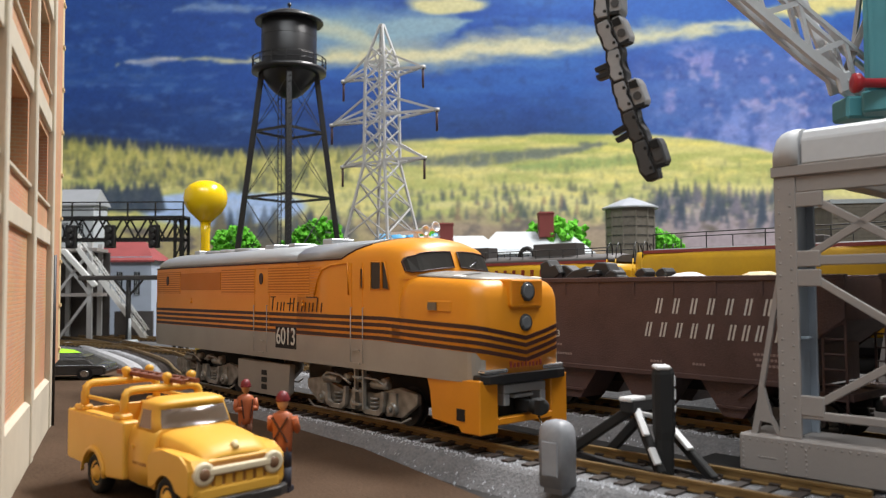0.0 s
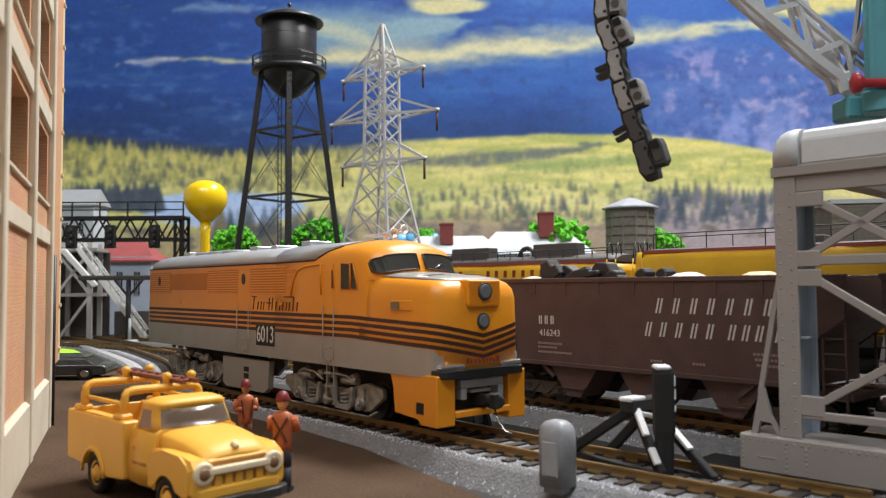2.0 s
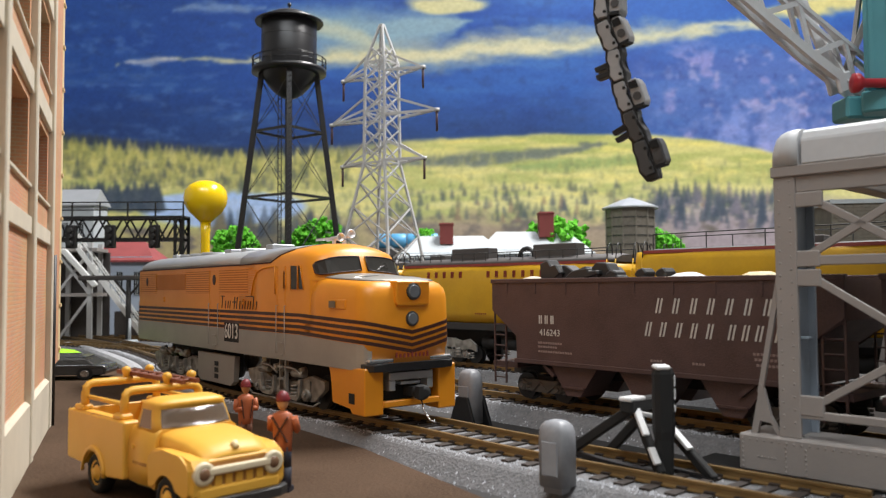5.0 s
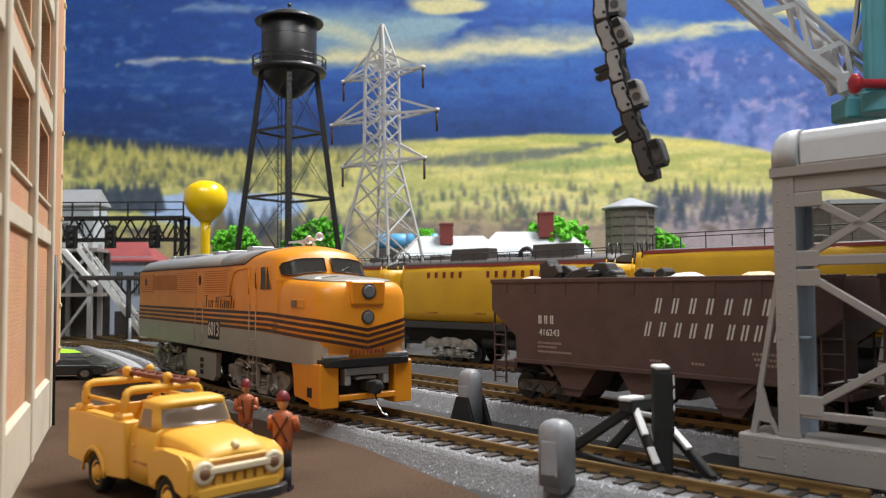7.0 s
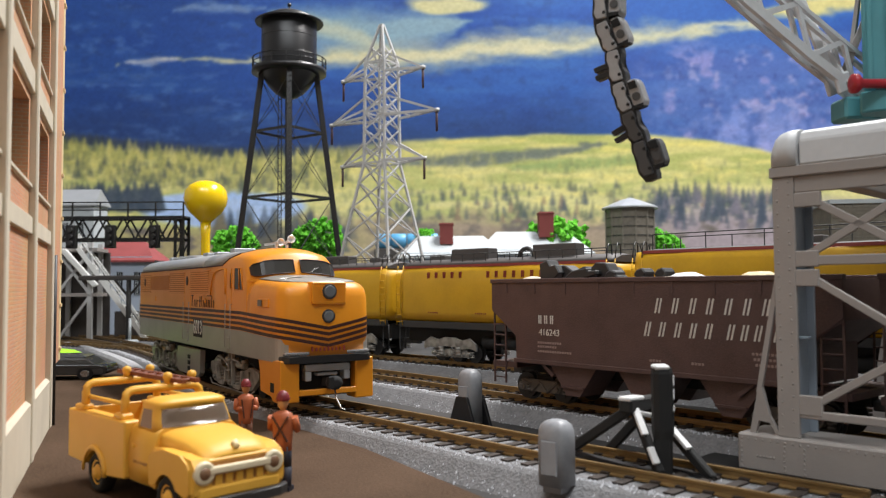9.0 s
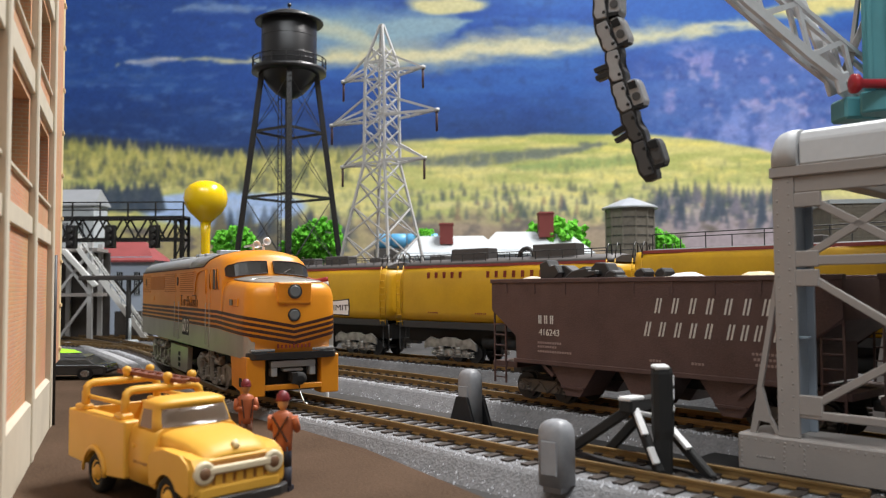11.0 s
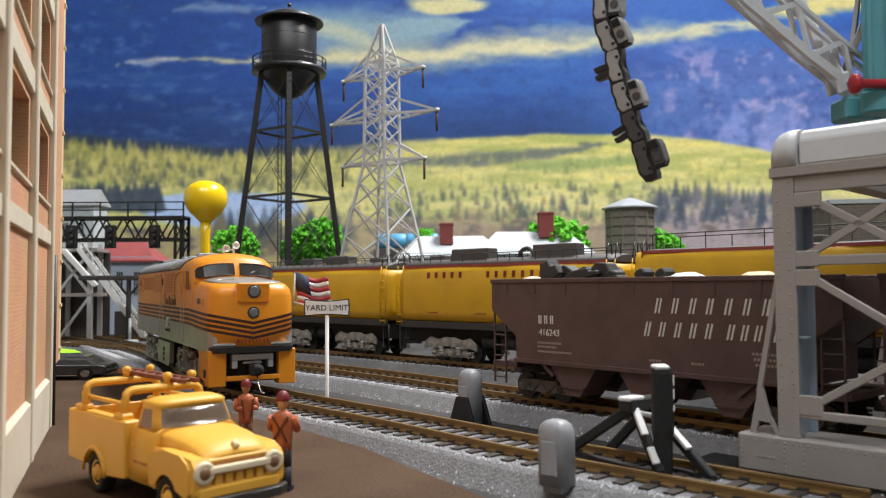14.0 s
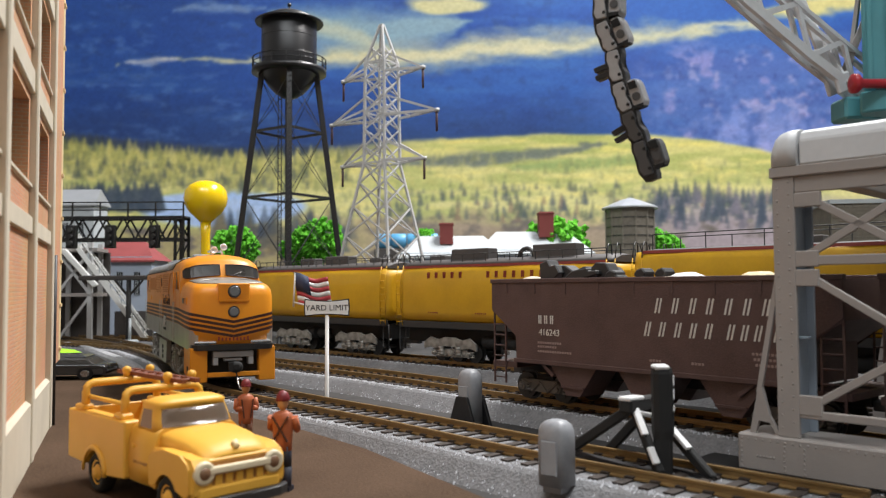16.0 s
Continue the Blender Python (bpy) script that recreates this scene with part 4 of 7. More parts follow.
    for s in (-1, 1):
        arch = [(FRONT + 5.9 * math.cos(math.pi * k / 12), 4.6 + 5.9 * math.sin(math.pi * k / 12)) for k in range(13)]
        bm = NB()
        slab(bm, [(11.0, 6.0), (10.6, 12.8), (12.5, 14.2), (18, 14.7), (25, 14.4), (28.3, 13.7), (29.4, 12.2), (29.5, 7.0), (28.6, 6.0), (26.0, 5.6)] + arch[1:-1] + [(12.8, 5.6)], "y", s * 6.5, s * W)
        bmesh.ops.bevel(bm, geom=[e for e in bm.edges if abs(e.verts[0].co.y - e.verts[1].co.y) < 0.1 and abs(e.verts[0].co.y) > 9], offset=0.8, segments=3, affect="EDGES")
        part("front_fender", bm, TRUCK_YELLOW, car)
        bm = NB()
        turned(bm, [(2.4, 0), (2.4, 0.5), (2.0, 0.9), (1.5, 0.8)], 22)
        bmesh.ops.transform(bm, matrix=Matrix.Translation((29.0, s * 8.1, 11.0)) @ Matrix.Rotation(radians(90), 4, "Y"), verts=bm.verts)
        hl = part("headlight", bm, GRILLE_WHITE, car, "pale round headlight bezel")
        bm = NB()
        turned(bm, [(1.5, 0.4), (1.1, 1.0), (0.7, 1.2), (0.1, 1.3)], 16)
        bmesh.ops.transform(bm, matrix=Matrix.Translation((29.0, s * 8.1, 11.0)) @ Matrix.Rotation(radians(90), 4, "Y"), verts=bm.verts)
        part("lens", bm, HEADLAMP, hl, "brownish headlight lens")
    bm = NB()
    box(bm, 24, 28.9, -7, 7, 6.0, 13.6)
    part("front_panel", bevel(bm, 0.4), TRUCK_YELLOW, car)
    bm = NB()
    box(bm, 28.5, 29.05, -6.6, 6.6, 8.2, 12.9)
    grille = part("grille_opening", bm, SMALL_INK, car, "shaded brown grille opening")
    bm = NB()
    slab(bm, [(-7.0, 10.5), (7.0, 10.5), (7.3, 11.3), (7.0, 12.1), (-7.0, 12.1), (-7.3, 11.3)], "x", 28.6, 30.0)
    part("grille_bar", bevel(bm, 0.4, 2), GRILLE_WHITE, grille, "white painted grille bar")
    for k in range(-2, 3):
        bm = NB()
        box(bm, 28.7, 29.4, k * 2.4 - 0.8, k * 2.4 + 0.8, 8.2, 10.3)
        part("grille_tooth", bevel(bm, 0.1), TRUCK_YELLOW, grille)
    bm = NB()
    box(bm, 26, 29.7, -9.6, 9.6, 5.6, 8.3)
    part("front_apron", bevel(bm, 0.6, 2), TRUCK_YELLOW, car)
    bm = NB()
    slab(bm, [(28.0, -12.2), (29.6, -11.6), (31.0, -9), (31.4, 0), (31.0, 9), (29.6, 11.6), (28.0, 12.2), (28.2, 10.8), (29.8, 8.5), (30.1, 0), (29.8, -8.5), (28.2, -10.8)], "z", 3.9, 6.0)
    part("front_bumper", bevel(bm, 0.25), DARK_METAL, car, "dark grey bumper")
    # service body
    for s in (-1, 1):
        wheel = [(REAR + 5.6 * math.cos(math.pi * k / 10), 4.6 + 5.6 * math.sin(math.pi * k / 10)) for k in range(11)]
        bm = NB()
        slab(bm, [(-32, 6.4), (-32, 18.3), (-0.3, 18.3), (-0.3, 5.6), (REAR + 6.4, 4.8)] + wheel[1:-1] + [(REAR - 6.0, 6.0)], "y", s * 7.4, s * W)
        part("service_side", bevel(bm, 0.35), TRUCK_YELLOW, car)
        bm = NB()
        loft(bm, [[(REAR + r * math.cos(math.pi * k / 10), s * o, 4.6 + r * math.sin(math.pi * k / 10)) for r, o in ((5.5, W), (5.5, W + 0.6), (6.5, W + 0.4), (6.7, W - 0.1))] for k in range(11)])
        part("rear_fender", bm, TRUCK_YELLOW, car)
        for px in (-26.4, -4.4):
            bm = NB()
            box(bm, px - 3.0, px + 1.6, s * 9.2 - 1.5, s * 9.2 + 1.5, 18.2, 19.6)
            part("rack_foot", bevel(bm, 0.4), TRUCK_YELLOW, car)
        bm = NB()
        rod(bm, (-26.4, s * 8.6, 21.4), (-4.4, s * 8.6, 21.4), 0.55)
        part("rack_rail", bm, TRUCK_YELLOW, car)
    for px in (-26.4, -4.4):
        bm = NB()
        half = [(-9.2, 18.5), (-9.2, 22.6), (-9.0, 23.6), (-8.3, 24.3), (-7.2, 24.6)]
        wire(bm, [(px, y, z) for y, z in half] + [(px, -y, z) for y, z in half[::-1]], 1.0, 10)
        part("rack_hoop", bm, TRUCK_YELLOW, car, "rounded yellow rack hoop")
    bm = NB()
    box(bm, -31.5, -0.5, -7.4, 7.4, 7, 8)
    part("bed_floor", bm, TRUCK_YELLOW, car)
    bm = NB()
    box(bm, -32.3, -31.4, -10.6, 10.6, 6, 18)
    part("tailgate", bevel(bm, 0.2), TRUCK_YELLOW, car)
    bm = NB()
    box(bm, -31, 27, -6.5, 6.5, 3.4, 6.2)
    part("chassis", bm, MATT_BLACK, car)
    ladder_brown = material("brown_ladder", (0.16, 0.045, 0.02), 0.6)
    for y0 in (2.4, 6.0):
        bm = NB()
        bar(bm, (-34, y0, 26.2), (2, y0 - 0.6, 26.2), 1.1, 1.0)
        part("ladder_side", bm, ladder_brown, car, "brown ladder rail on the rack")
    for k in range(8):
        bm = NB()
        rod(bm, (-32 + k * 4.4, 2.4, 26.2), (-32 + k * 4.4, 6, 26.2), 0.4)
        part("ladder_rung", bm, ladder_brown, car)
    for px in (-26.4, -4.4):
        for y0 in (1.0, 7.2):
            bm = NB()
            turned(bm, [(0.7, 25.2), (0.9, 26.4), (1.15, 27.0), (1.0, 27.7), (0.3, 28.1)], 12, (px, y0))
            part("rack_knob", bm, TRUCK_YELLOW, car)
    for px in (REAR, FRONT):
        for s in (-1, 1):
            at = Matrix.Translation((px, s * 9.2, 4.7)) @ Matrix.Rotation(radians(-90 * s), 4, "X")
            bm = NB()
            turned(bm, [(2.4, -1.6), (4.2, -1.6), (4.7, -1.0), (4.7, 1.0), (4.2, 1.6), (3.0, 1.6), (2.8, 1.2)], 28)
            bmesh.ops.transform(bm, matrix=at, verts=bm.verts)
            wh = part("wheel", bm, MATT_BLACK, car, "black toy tyre")
            bm = NB()
            turned(bm, [(3.2, 0.7), (3.1, 1.5), (2.3, 1.1), (1.5, 1.3), (1.2, 2.0), (0.2, 2.1)], 20)
            bmesh.ops.transform(bm, matrix=at, verts=bm.verts)
            part("rim", bm, TRUCK_YELLOW, wh, "yellow wheel rim")
    return car


SMALL_INK = material("shaded_brown_paint", (0.38, 0.17, 0.04), 0.6)
GRILLE_WHITE = material("grille_white_paint", (0.72, 0.63, 0.44), 0.4)
HEADLAMP = material("brown_lamp_paint", (0.20, 0.11, 0.06), 0.3)
utility_truck(-63.1, 186.3, -44.2)


# ---- gantry crane over the hopper track: x along its front frame, y towards the back ----
gantry = thing("gantry_crane", "grey riveted model gantry with cross-braced legs", "gantry crane", "", 76.1, 206.3, 4.0, -45.7)
gantry.scale = (0.917, 0.917, 0.917)
bm = NB()
box(bm, -14, 100, -1, 13, -3, 1.2)
tagged(single("crane_rail", bevel(bm, 0.3), MATT_BLACK, "black crane rail strip under the gantry", "rail strip", "", 76.1, 206.3, 0, -45.7), kind="structure")
RIVET = NB()
turned(RIVET, [(0.34, 0), (0.3, 0.1), (0.12, 0.18)], 6)
RIVET_MESH = to_mesh("rivet", RIVET, GANTRY)


def rivet(x, y, z, parent):
    """A rivet head on a face that looks to -y."""
    ob = new("rivet", RIVET_MESH)
    ob.parent = parent
    ob.matrix_basis = pose(x * MM, y * MM, z * MM, 90, 0, 0)


for y0 in (0.0, 100.0):
    bm = NB()
    box(bm, 0, 92, y0 - 1.5, y0 + 15.5, -3.0 if y0 == 0 else -7.6, 7.0)
    base = part("base_girder", bevel(bm, 0.5), GANTRY, gantry, "grey riveted base girder")
    if y0 == 0:
        for k in range(44):
            rivet(1.2 + k * 2.0, -1.5, 5.6, base)
        for k in range(6):
            rivet(1.2, -1.5, -2 + k * 1.3, base)
            rivet(13.0, -1.5, -2 + k * 1.3, base)
            rivet(18.2, -1.5, -2 + k * 1.3, base)
            rivet(5.6 + k * 0.9, -1.5, 1.2, base)
    for x0 in (10.8, 76):
        bm = NB()
        box(bm, x0, x0 + 5.8, y0, y0 + 1.2, 7, 77)
        leg = part("leg_plate", bevel(bm, 0.2), GANTRY, gantry, "grey riveted leg plate")
        if y0 == 0:
            for k in range(20):
                rivet(x0 + 1.3, y0, 9.5 + k * 3.4, leg)
                rivet(x0 + 4.3, y0, 11.2 + k * 3.4, leg)
        bm = NB()
        slab(bm, [(y0 + 1.2, 7), (y0 + 14, 7), (y0 + 12.5, 20), (y0 + 12.5, 66), (y0 + 15, 74), (y0 + 15, 77), (y0 + 1.2, 77)], "x", x0 + 2.2, x0 + 3.6)
        part("leg_web", bevel(bm, 0.15), GANTRY_BLUE, gantry, "blue-grey inner web of the leg")
        for yy in (y0 + 12.6,):
            bm = NB()
            box(bm, x0 + 0.5, x0 + 5.6, yy, yy + 1.0, 7, 72)
            part("leg_plate", bevel(bm, 0.15), GANTRY_BLUE, gantry)
        bm = NB()
        box(bm, x0 + 3.6, x0 + 6.5, y0 + 5, y0 + 8, 33, 33.8)
        box(bm, x0 + 3.6, x0 + 6.0, y0 + 5, y0 + 8, 48, 52)
        part("leg_bracket", bevel(bm, 0.2), GANTRY_BLUE, gantry)
    # frame members
    for z0, z1 in ((72.6, 77.0), (53.0, 55.6), (12.4, 14.6)):
        bm = NB()
        box(bm, 16.6, 76, y0 + 0.3, y0 + 1.7, z0, z1)
        part("cross_beam", bevel(bm, 0.25), GANTRY, gantry)
    for z0, z1, x1 in ((68.6, 72.6, 23.5), (52.6, 57, 22.5), (47.4, 52, 22.5), (13.2, 18.6, 22.5)):
        bm = NB()
        box(bm, 16.4, x1, y0 + 0.1, y0 + 1.3, z0, z1)
        part("gusset_plate", bevel(bm, 0.3), GANTRY, gantry)
    for p, q in (((20, 71), (45, 56)), ((20, 56), (45, 71)), ((47, 71), (74, 56)), ((47, 56), (74, 71)), ((20, 50), (74, 16)), ((20, 16), (74, 50))):
        bm = NB()
        bar(bm, (p[0], y0 + 1, p[1]), (q[0], y0 + 1, q[1]), 1.0, 2.1)
        part("diagonal_brace", bevel(bm, 0.2), GANTRY, gantry)
    bm = NB()
    box(bm, 44.5, 47.5, y0 + 0.5, y0 + 1.8, 55, 73)
    part("short_post", bm, GANTRY, gantry)
    # outer strut with its foot
    bm = NB()
    bar(bm, (11.2, y0 + 1.5, 50), (5.2, y0 + 1.5, 18), 1.1, 1.4)
    slab(bm, [(5.4, 21), (2.6, 7), (4.2, 7), (5.2, 10.5), (8.2, 10.2), (10.0, 7), (11.2, 7), (8.2, 12.0), (6.4, 19)], "y", y0 + 0.8, y0 + 2.2)
    part("outer_strut", bm, GANTRY, gantry, "slanting grey outer strut")
for y0 in (0.0, 100.0):
    bm = NB()
    box(bm, 10.2, 90, y0 - 0.6, y0 + 15.4, 77, 80)
    part("top_plate", bevel(bm, 0.3), GANTRY, gantry)
    bm = NB()
    slab(bm, [(-0.4, 80), (15, 80), (15, 86.5), (13.5, 89), (11, 89.8), (3.5, 89.8), (1.0, 89), (-0.4, 86.5)], "x", 18.4, 92)
    bm.verts.ensure_lookup_table()
    for v in bm.verts:
        v.co.y += y0
    part("top_girder", bevel(bm, 0.4), GIRDER_WHITE, gantry, "pale grey top girder")
    bm = NB()
    loft(bm, [[(x, y0 + y, z) for y, z in ((-0.7, 80), (15.3, 80), (15.3, 86.5 - d), (13.5, 89.3 - d), (11, 90.2 - d), (3.5, 90.2 - d), (1.0, 89.3 - d), (-0.7, 86.5 - d))] for x, d in ((11, 3.5), (11.6, 1.8), (13, 0.4), (15, 0), (17.8, 0))])
    part("end_cap", bm, GIRDER_WHITE, gantry, "rounded pale grey end cap")
for x0 in (14, 84):
    bm = NB()
    box(bm, x0, x0 + 6, 15.4, 99.4, 77, 84)
    part("bridge_beam", bevel(bm, 0.4), GANTRY, gantry)

# ---- the crane on top, with its lattice boom ----
crane = thing("boom_crane", "model crane with pale lattice boom and teal cab", "crane", "", 160, 252, 89.8, 0)
bm = NB()
turned(bm, [(16, -6), (16, 2), (13, 3), (13, 13)], 32, (8, 0))
part("turntable", bm, GIRDER_WHITE, crane)
bm = NB()
box(bm, -33, 20, -15, 20, 16, 78)
TURN_CAB = Matrix.Translation((-33, -15, 0)) @ Matrix.Rotation(radians(-29), 4, 'Z') @ Matrix.Translation((33, 15, 0))
bmesh.ops.transform(bm, matrix=TURN_CAB, verts=bm.verts)
part("cab", bevel(bm, 1.0), TEAL, crane, "teal ribbed crane cab")
for k in range(5):
    bm = NB()
    box(bm, -31.5 + k * 5, -30.3 + k * 5, -15.8, -15, 18, 78, TURN_CAB)
    part("cab_rib", bm, TEAL, crane)
bm = NB()
box(bm, -34, 20, -16, 20, 9.5, 16, TURN_CAB)
part("cab_sill", bevel(bm, 0.6), TEAL, crane)
bm = NB()
box(bm, -36, -24, -10, 0, 9, 16)
part("boom_foot", bevel(bm, 0.8), TEAL, crane)
bm = NB()
turned(bm, [(1.2, -9), (2.9, -8.4), (2.9, -7.0), (1.4, -5.4), (1.4, 5), (2.9, 7)], 20)
bmesh.ops.transform(bm, matrix=Matrix.Translation((-30, -19, 17.5)) @ Matrix.Rotation(radians(90), 4, "Y"), verts=bm.verts)
part("winch_roller", bm, RED, crane, "red plastic winch roller")
A0, A1 = Vector((-24.0, -2, 19.5)), Vector((-111, -47, 64.0))
U = (A1 - A0).normalized()
SIDE = U.cross(Vector((0, 0, 1))).normalized()
UPV = SIDE.cross(U).normalized()
LEN = (A1 - A0).length


def boom(s, a, b):
    k = 1.0 - 0.3 * s / LEN
    return A0 + U * s + SIDE * a * 1.8 * k + UPV * b * 6.4 * k * (min(1.0, 0.75 + s / 60) if b < 0 else 1.0)


for a in (-1, 1):
    for b in (-1, 1):
        bm = NB()
        pts = [boom(s, a, b) for s in (0, 30, 60, LEN - 30, LEN)]
        for p, q in zip(pts, pts[1:]):
            bar(bm, p, q, 1.4, 3.0 if b < 0 else 1.3)
        part("boom_chord", bm, GIRDER_WHITE, crane)
for k in range(5):
    s0, s1 = 8 + k * 22, 8 + (k + 1) * 22
    for a in (-1, 1):
        bm = NB()
        bar(bm, boom(s0, a, -1), boom((s0 + s1) / 2, a, 1), 1.0, 1.5)
        bar(bm, boom((s0 + s1) / 2, a, 1), boom(s1, a, -1), 1.0, 1.5)
        part("boom_lattice", bm, GIRDER_WHITE, crane)
    bm = NB()
    bar(bm, boom(s0, -1, -1), boom(s1, 1, -1), 0.9, 1.2)
    bar(bm, boom(s0, 1, 1), boom(s1, -1, 1), 0.9, 1.2)
    part("boom_lattice", bm, GIRDER_WHITE, crane)
for a in (-1, 1):
    bm = NB()
    c = boom(14, a, -1)
    box(bm, -3.4, 3.4, -0.7, 0.7, -2.8, 3.2, Matrix.Translation(c) @ Matrix.Rotation(math.atan2(U.y, U.x), 4, "Z") @ Matrix.Rotation(0.35, 4, "Y"))
    part("boom_gusset", bevel(bm, 0.5), GIRDER_WHITE, crane)
    bm = NB()
    bar(bm, boom(12, a, -1), Vector((-22, -10 if a > 0 else 6, 56)), 1.2, 2.0)
    part("stay", bm, GANTRY, crane, "dark grey stay beam")
    bm = NB()
    bar(bm, boom(13, a, -1), Vector((-50 if a > 0 else -44, -8 if a > 0 else 4, 52)), 1.4, 2.6)
    part("mast_post", bm, GIRDER_WHITE, crane, "pale slanting mast post")

bm = NB()
bar(bm, A1 + Vector((3, 0, 0)), Vector((-119, -52, 53)), 3.0, 4.0)
part("jib_head", bevel(bm, 0.4), GIRDER_WHITE, crane)

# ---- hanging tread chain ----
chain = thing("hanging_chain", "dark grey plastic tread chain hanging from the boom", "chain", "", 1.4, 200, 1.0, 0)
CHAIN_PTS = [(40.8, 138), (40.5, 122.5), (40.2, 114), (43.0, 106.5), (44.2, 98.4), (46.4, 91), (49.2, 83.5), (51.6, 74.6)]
# One plastic, three tones: lit fronts, dimmer lower links and shaded sides painted in.
CHAIN_GREY = material("shaded_tread_plastic", (0.035, 0.035, 0.036), 0.35, 0.3, grain=0.2)
CHAIN_DARK = material("dim_tread_plastic", (0.09, 0.09, 0.092), 0.4, 0.3, grain=0.2)
CHAIN_LIGHT = material("lit_tread_plastic", (0.42, 0.42, 0.43), 0.32, 0.4, grain=0.3)
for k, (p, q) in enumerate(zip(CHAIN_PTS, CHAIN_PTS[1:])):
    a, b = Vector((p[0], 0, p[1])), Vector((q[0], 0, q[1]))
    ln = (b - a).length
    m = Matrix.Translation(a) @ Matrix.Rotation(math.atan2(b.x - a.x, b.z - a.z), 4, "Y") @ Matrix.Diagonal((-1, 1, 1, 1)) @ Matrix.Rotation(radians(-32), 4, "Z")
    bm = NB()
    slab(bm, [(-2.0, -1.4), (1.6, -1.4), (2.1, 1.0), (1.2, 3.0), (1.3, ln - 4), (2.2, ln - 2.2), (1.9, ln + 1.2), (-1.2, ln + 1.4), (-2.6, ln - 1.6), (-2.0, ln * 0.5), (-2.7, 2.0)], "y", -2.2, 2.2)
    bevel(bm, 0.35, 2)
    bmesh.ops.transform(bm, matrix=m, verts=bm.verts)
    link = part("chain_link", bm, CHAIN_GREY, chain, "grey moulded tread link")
    bm = NB()
    slab(bm, [(-1.4, 0.2), (1.3, 0.2), (1.5, 2.6), (0.7, ln * 0.45), (1.3, ln - 2.4), (1.5, ln - 0.4), (-1.0, ln - 0.2), (-1.9, ln - 2), (-1.2, ln * 0.5), (-1.9, 2.4)], "y", -2.9, -2.15)
    bevel(bm, 0.2)
    bmesh.ops.transform(bm, matrix=m, verts=bm.verts)
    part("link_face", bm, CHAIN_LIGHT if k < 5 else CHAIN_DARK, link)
    bm = NB()
    for z in (ln * 0.25, ln * 0.8):
        rod(bm, (0.9, -3.0, z), (0.9, -2.0, z), 0.45, None, 10)
    bmesh.ops.transform(bm, matrix=m, verts=bm.verts)
    part("pin_hole", bm, MATT_BLACK, link)
    # the pad on its right, and on some links the guide horns on its left
    if k not in (3, 5):
        bm = NB()
        slab(bm, [(1.8, 1.2), (2.6, 0.4), (4.4, 0.6), (4.9, 2.2), (5.0, 6.6), (4.2, 7.8), (2.4, 7.6), (1.8, 6.6)], "y", -2.4, 2.6)
        bevel(bm, 0.3)
        bmesh.ops.transform(bm, matrix=m, verts=bm.verts)
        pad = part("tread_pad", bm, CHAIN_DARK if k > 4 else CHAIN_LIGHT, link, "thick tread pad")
        bm = NB()
        rod(bm, (3.4, -2.7, 5.0), (3.4, -2.2, 5.0), 1.1, 0.9, 14)
        bmesh.ops.transform(bm, matrix=m, verts=bm.verts)
        part("pad_bolt", bm, CHAIN_DARK, pad)
        bm = NB()
        slab(bm, [(2.2, 1.0), (4.2, 1.0), (4.3, 3.0), (2.2, 2.8)], "y", -2.75, -2.3)
        slab(bm, [(2.0, 7.0), (4.6, 7.0), (4.2, 7.9), (2.2, 7.9)], "y", -2.75, 2.0)
        bmesh.ops.transform(bm, matrix=m, verts=bm.verts)
        part("pad_recess", bm, MATT_BLACK, pad)
    if k in (3, 5):
        for z in (ln * 0.35, ln * 0.35 + 2.0):
            bm = NB()
            slab(bm, [(-6.2, z), (-1.8, z - 0.6), (-1.8, z + 1.0), (-5.9, z + 1.4)], "y", -1.2, 1.6)
            bevel(bm, 0.2)
            bmesh.ops.transform(bm, matrix=m, verts=bm.verts)
            part("guide_horn", bm, CHAIN_GREY, link)

# ---- end-of-track bumper ----
stop = thing("track_bumper", "black track bumper with white painted-in glints over the rails", "buffer stop", "", 48.0, 200.0, RAIL, 0)
# This white also paints in the overhead lamp's glints on legs, beam and post.
WHITE_AND_GLINT = material("white_and_glint_paint", (0.8, 0.8, 0.8), 0.4, stain=0.3, stain_size=3)
STOP_NEAR, STOP_FAR = Vector((-1.0, -2.0, 12.6)), Vector((5.0, 6.0, 11.6))
STOP_FEET = ((STOP_NEAR, Vector((-15.0, 14.0, -1.5))), (STOP_NEAR, Vector((2.4, -12.4, -1.5))), (STOP_FAR, Vector((-4.0, 14.5, -1.5))), (STOP_FAR, Vector((14.0, -14.8, -2.4))))
for top, foot in STOP_FEET:
    d = foot - top
    bm = NB()
    bar(bm, top, foot, 2.0, 2.4)
    leg = part("bumper_leg", bevel(bm, 0.3), MATT_BLACK, stop, "black slanting leg")
    if foot.y < 0:
        off = Vector((-0.5, -1.0, 1.2))
        for k0, k1 in ((0.1, 0.5), (0.68, 0.92)) if top is STOP_NEAR else ((0.08, 0.22), (0.36, 0.66)):
            bm = NB()
            bar(bm, top + d * k0 + off, top + d * k1 + off, 1.8, 0.9)
            part("glint_strip", bevel(bm, 0.15), WHITE_AND_GLINT, leg, "white strip, glint of the leg put into colour")
for foot_a, foot_b in ((STOP_FEET[0][1], STOP_FEET[1][1]), (STOP_FEET[2][1], STOP_FEET[3][1])):
    bm = NB()
    bar(bm, foot_a, foot_b, 2.2, 1.0)
    part("base_shoe", bm, BLACK, stop)
bm = NB()
bar(bm, STOP_NEAR + Vector((-3, -3.5, 0.6)), STOP_FAR + Vector((2, 2.5, 0.8)), 3.6, 3.4)
part("bumper_beam", bevel(bm, 0.5), MATT_BLACK, stop)
bm = NB()
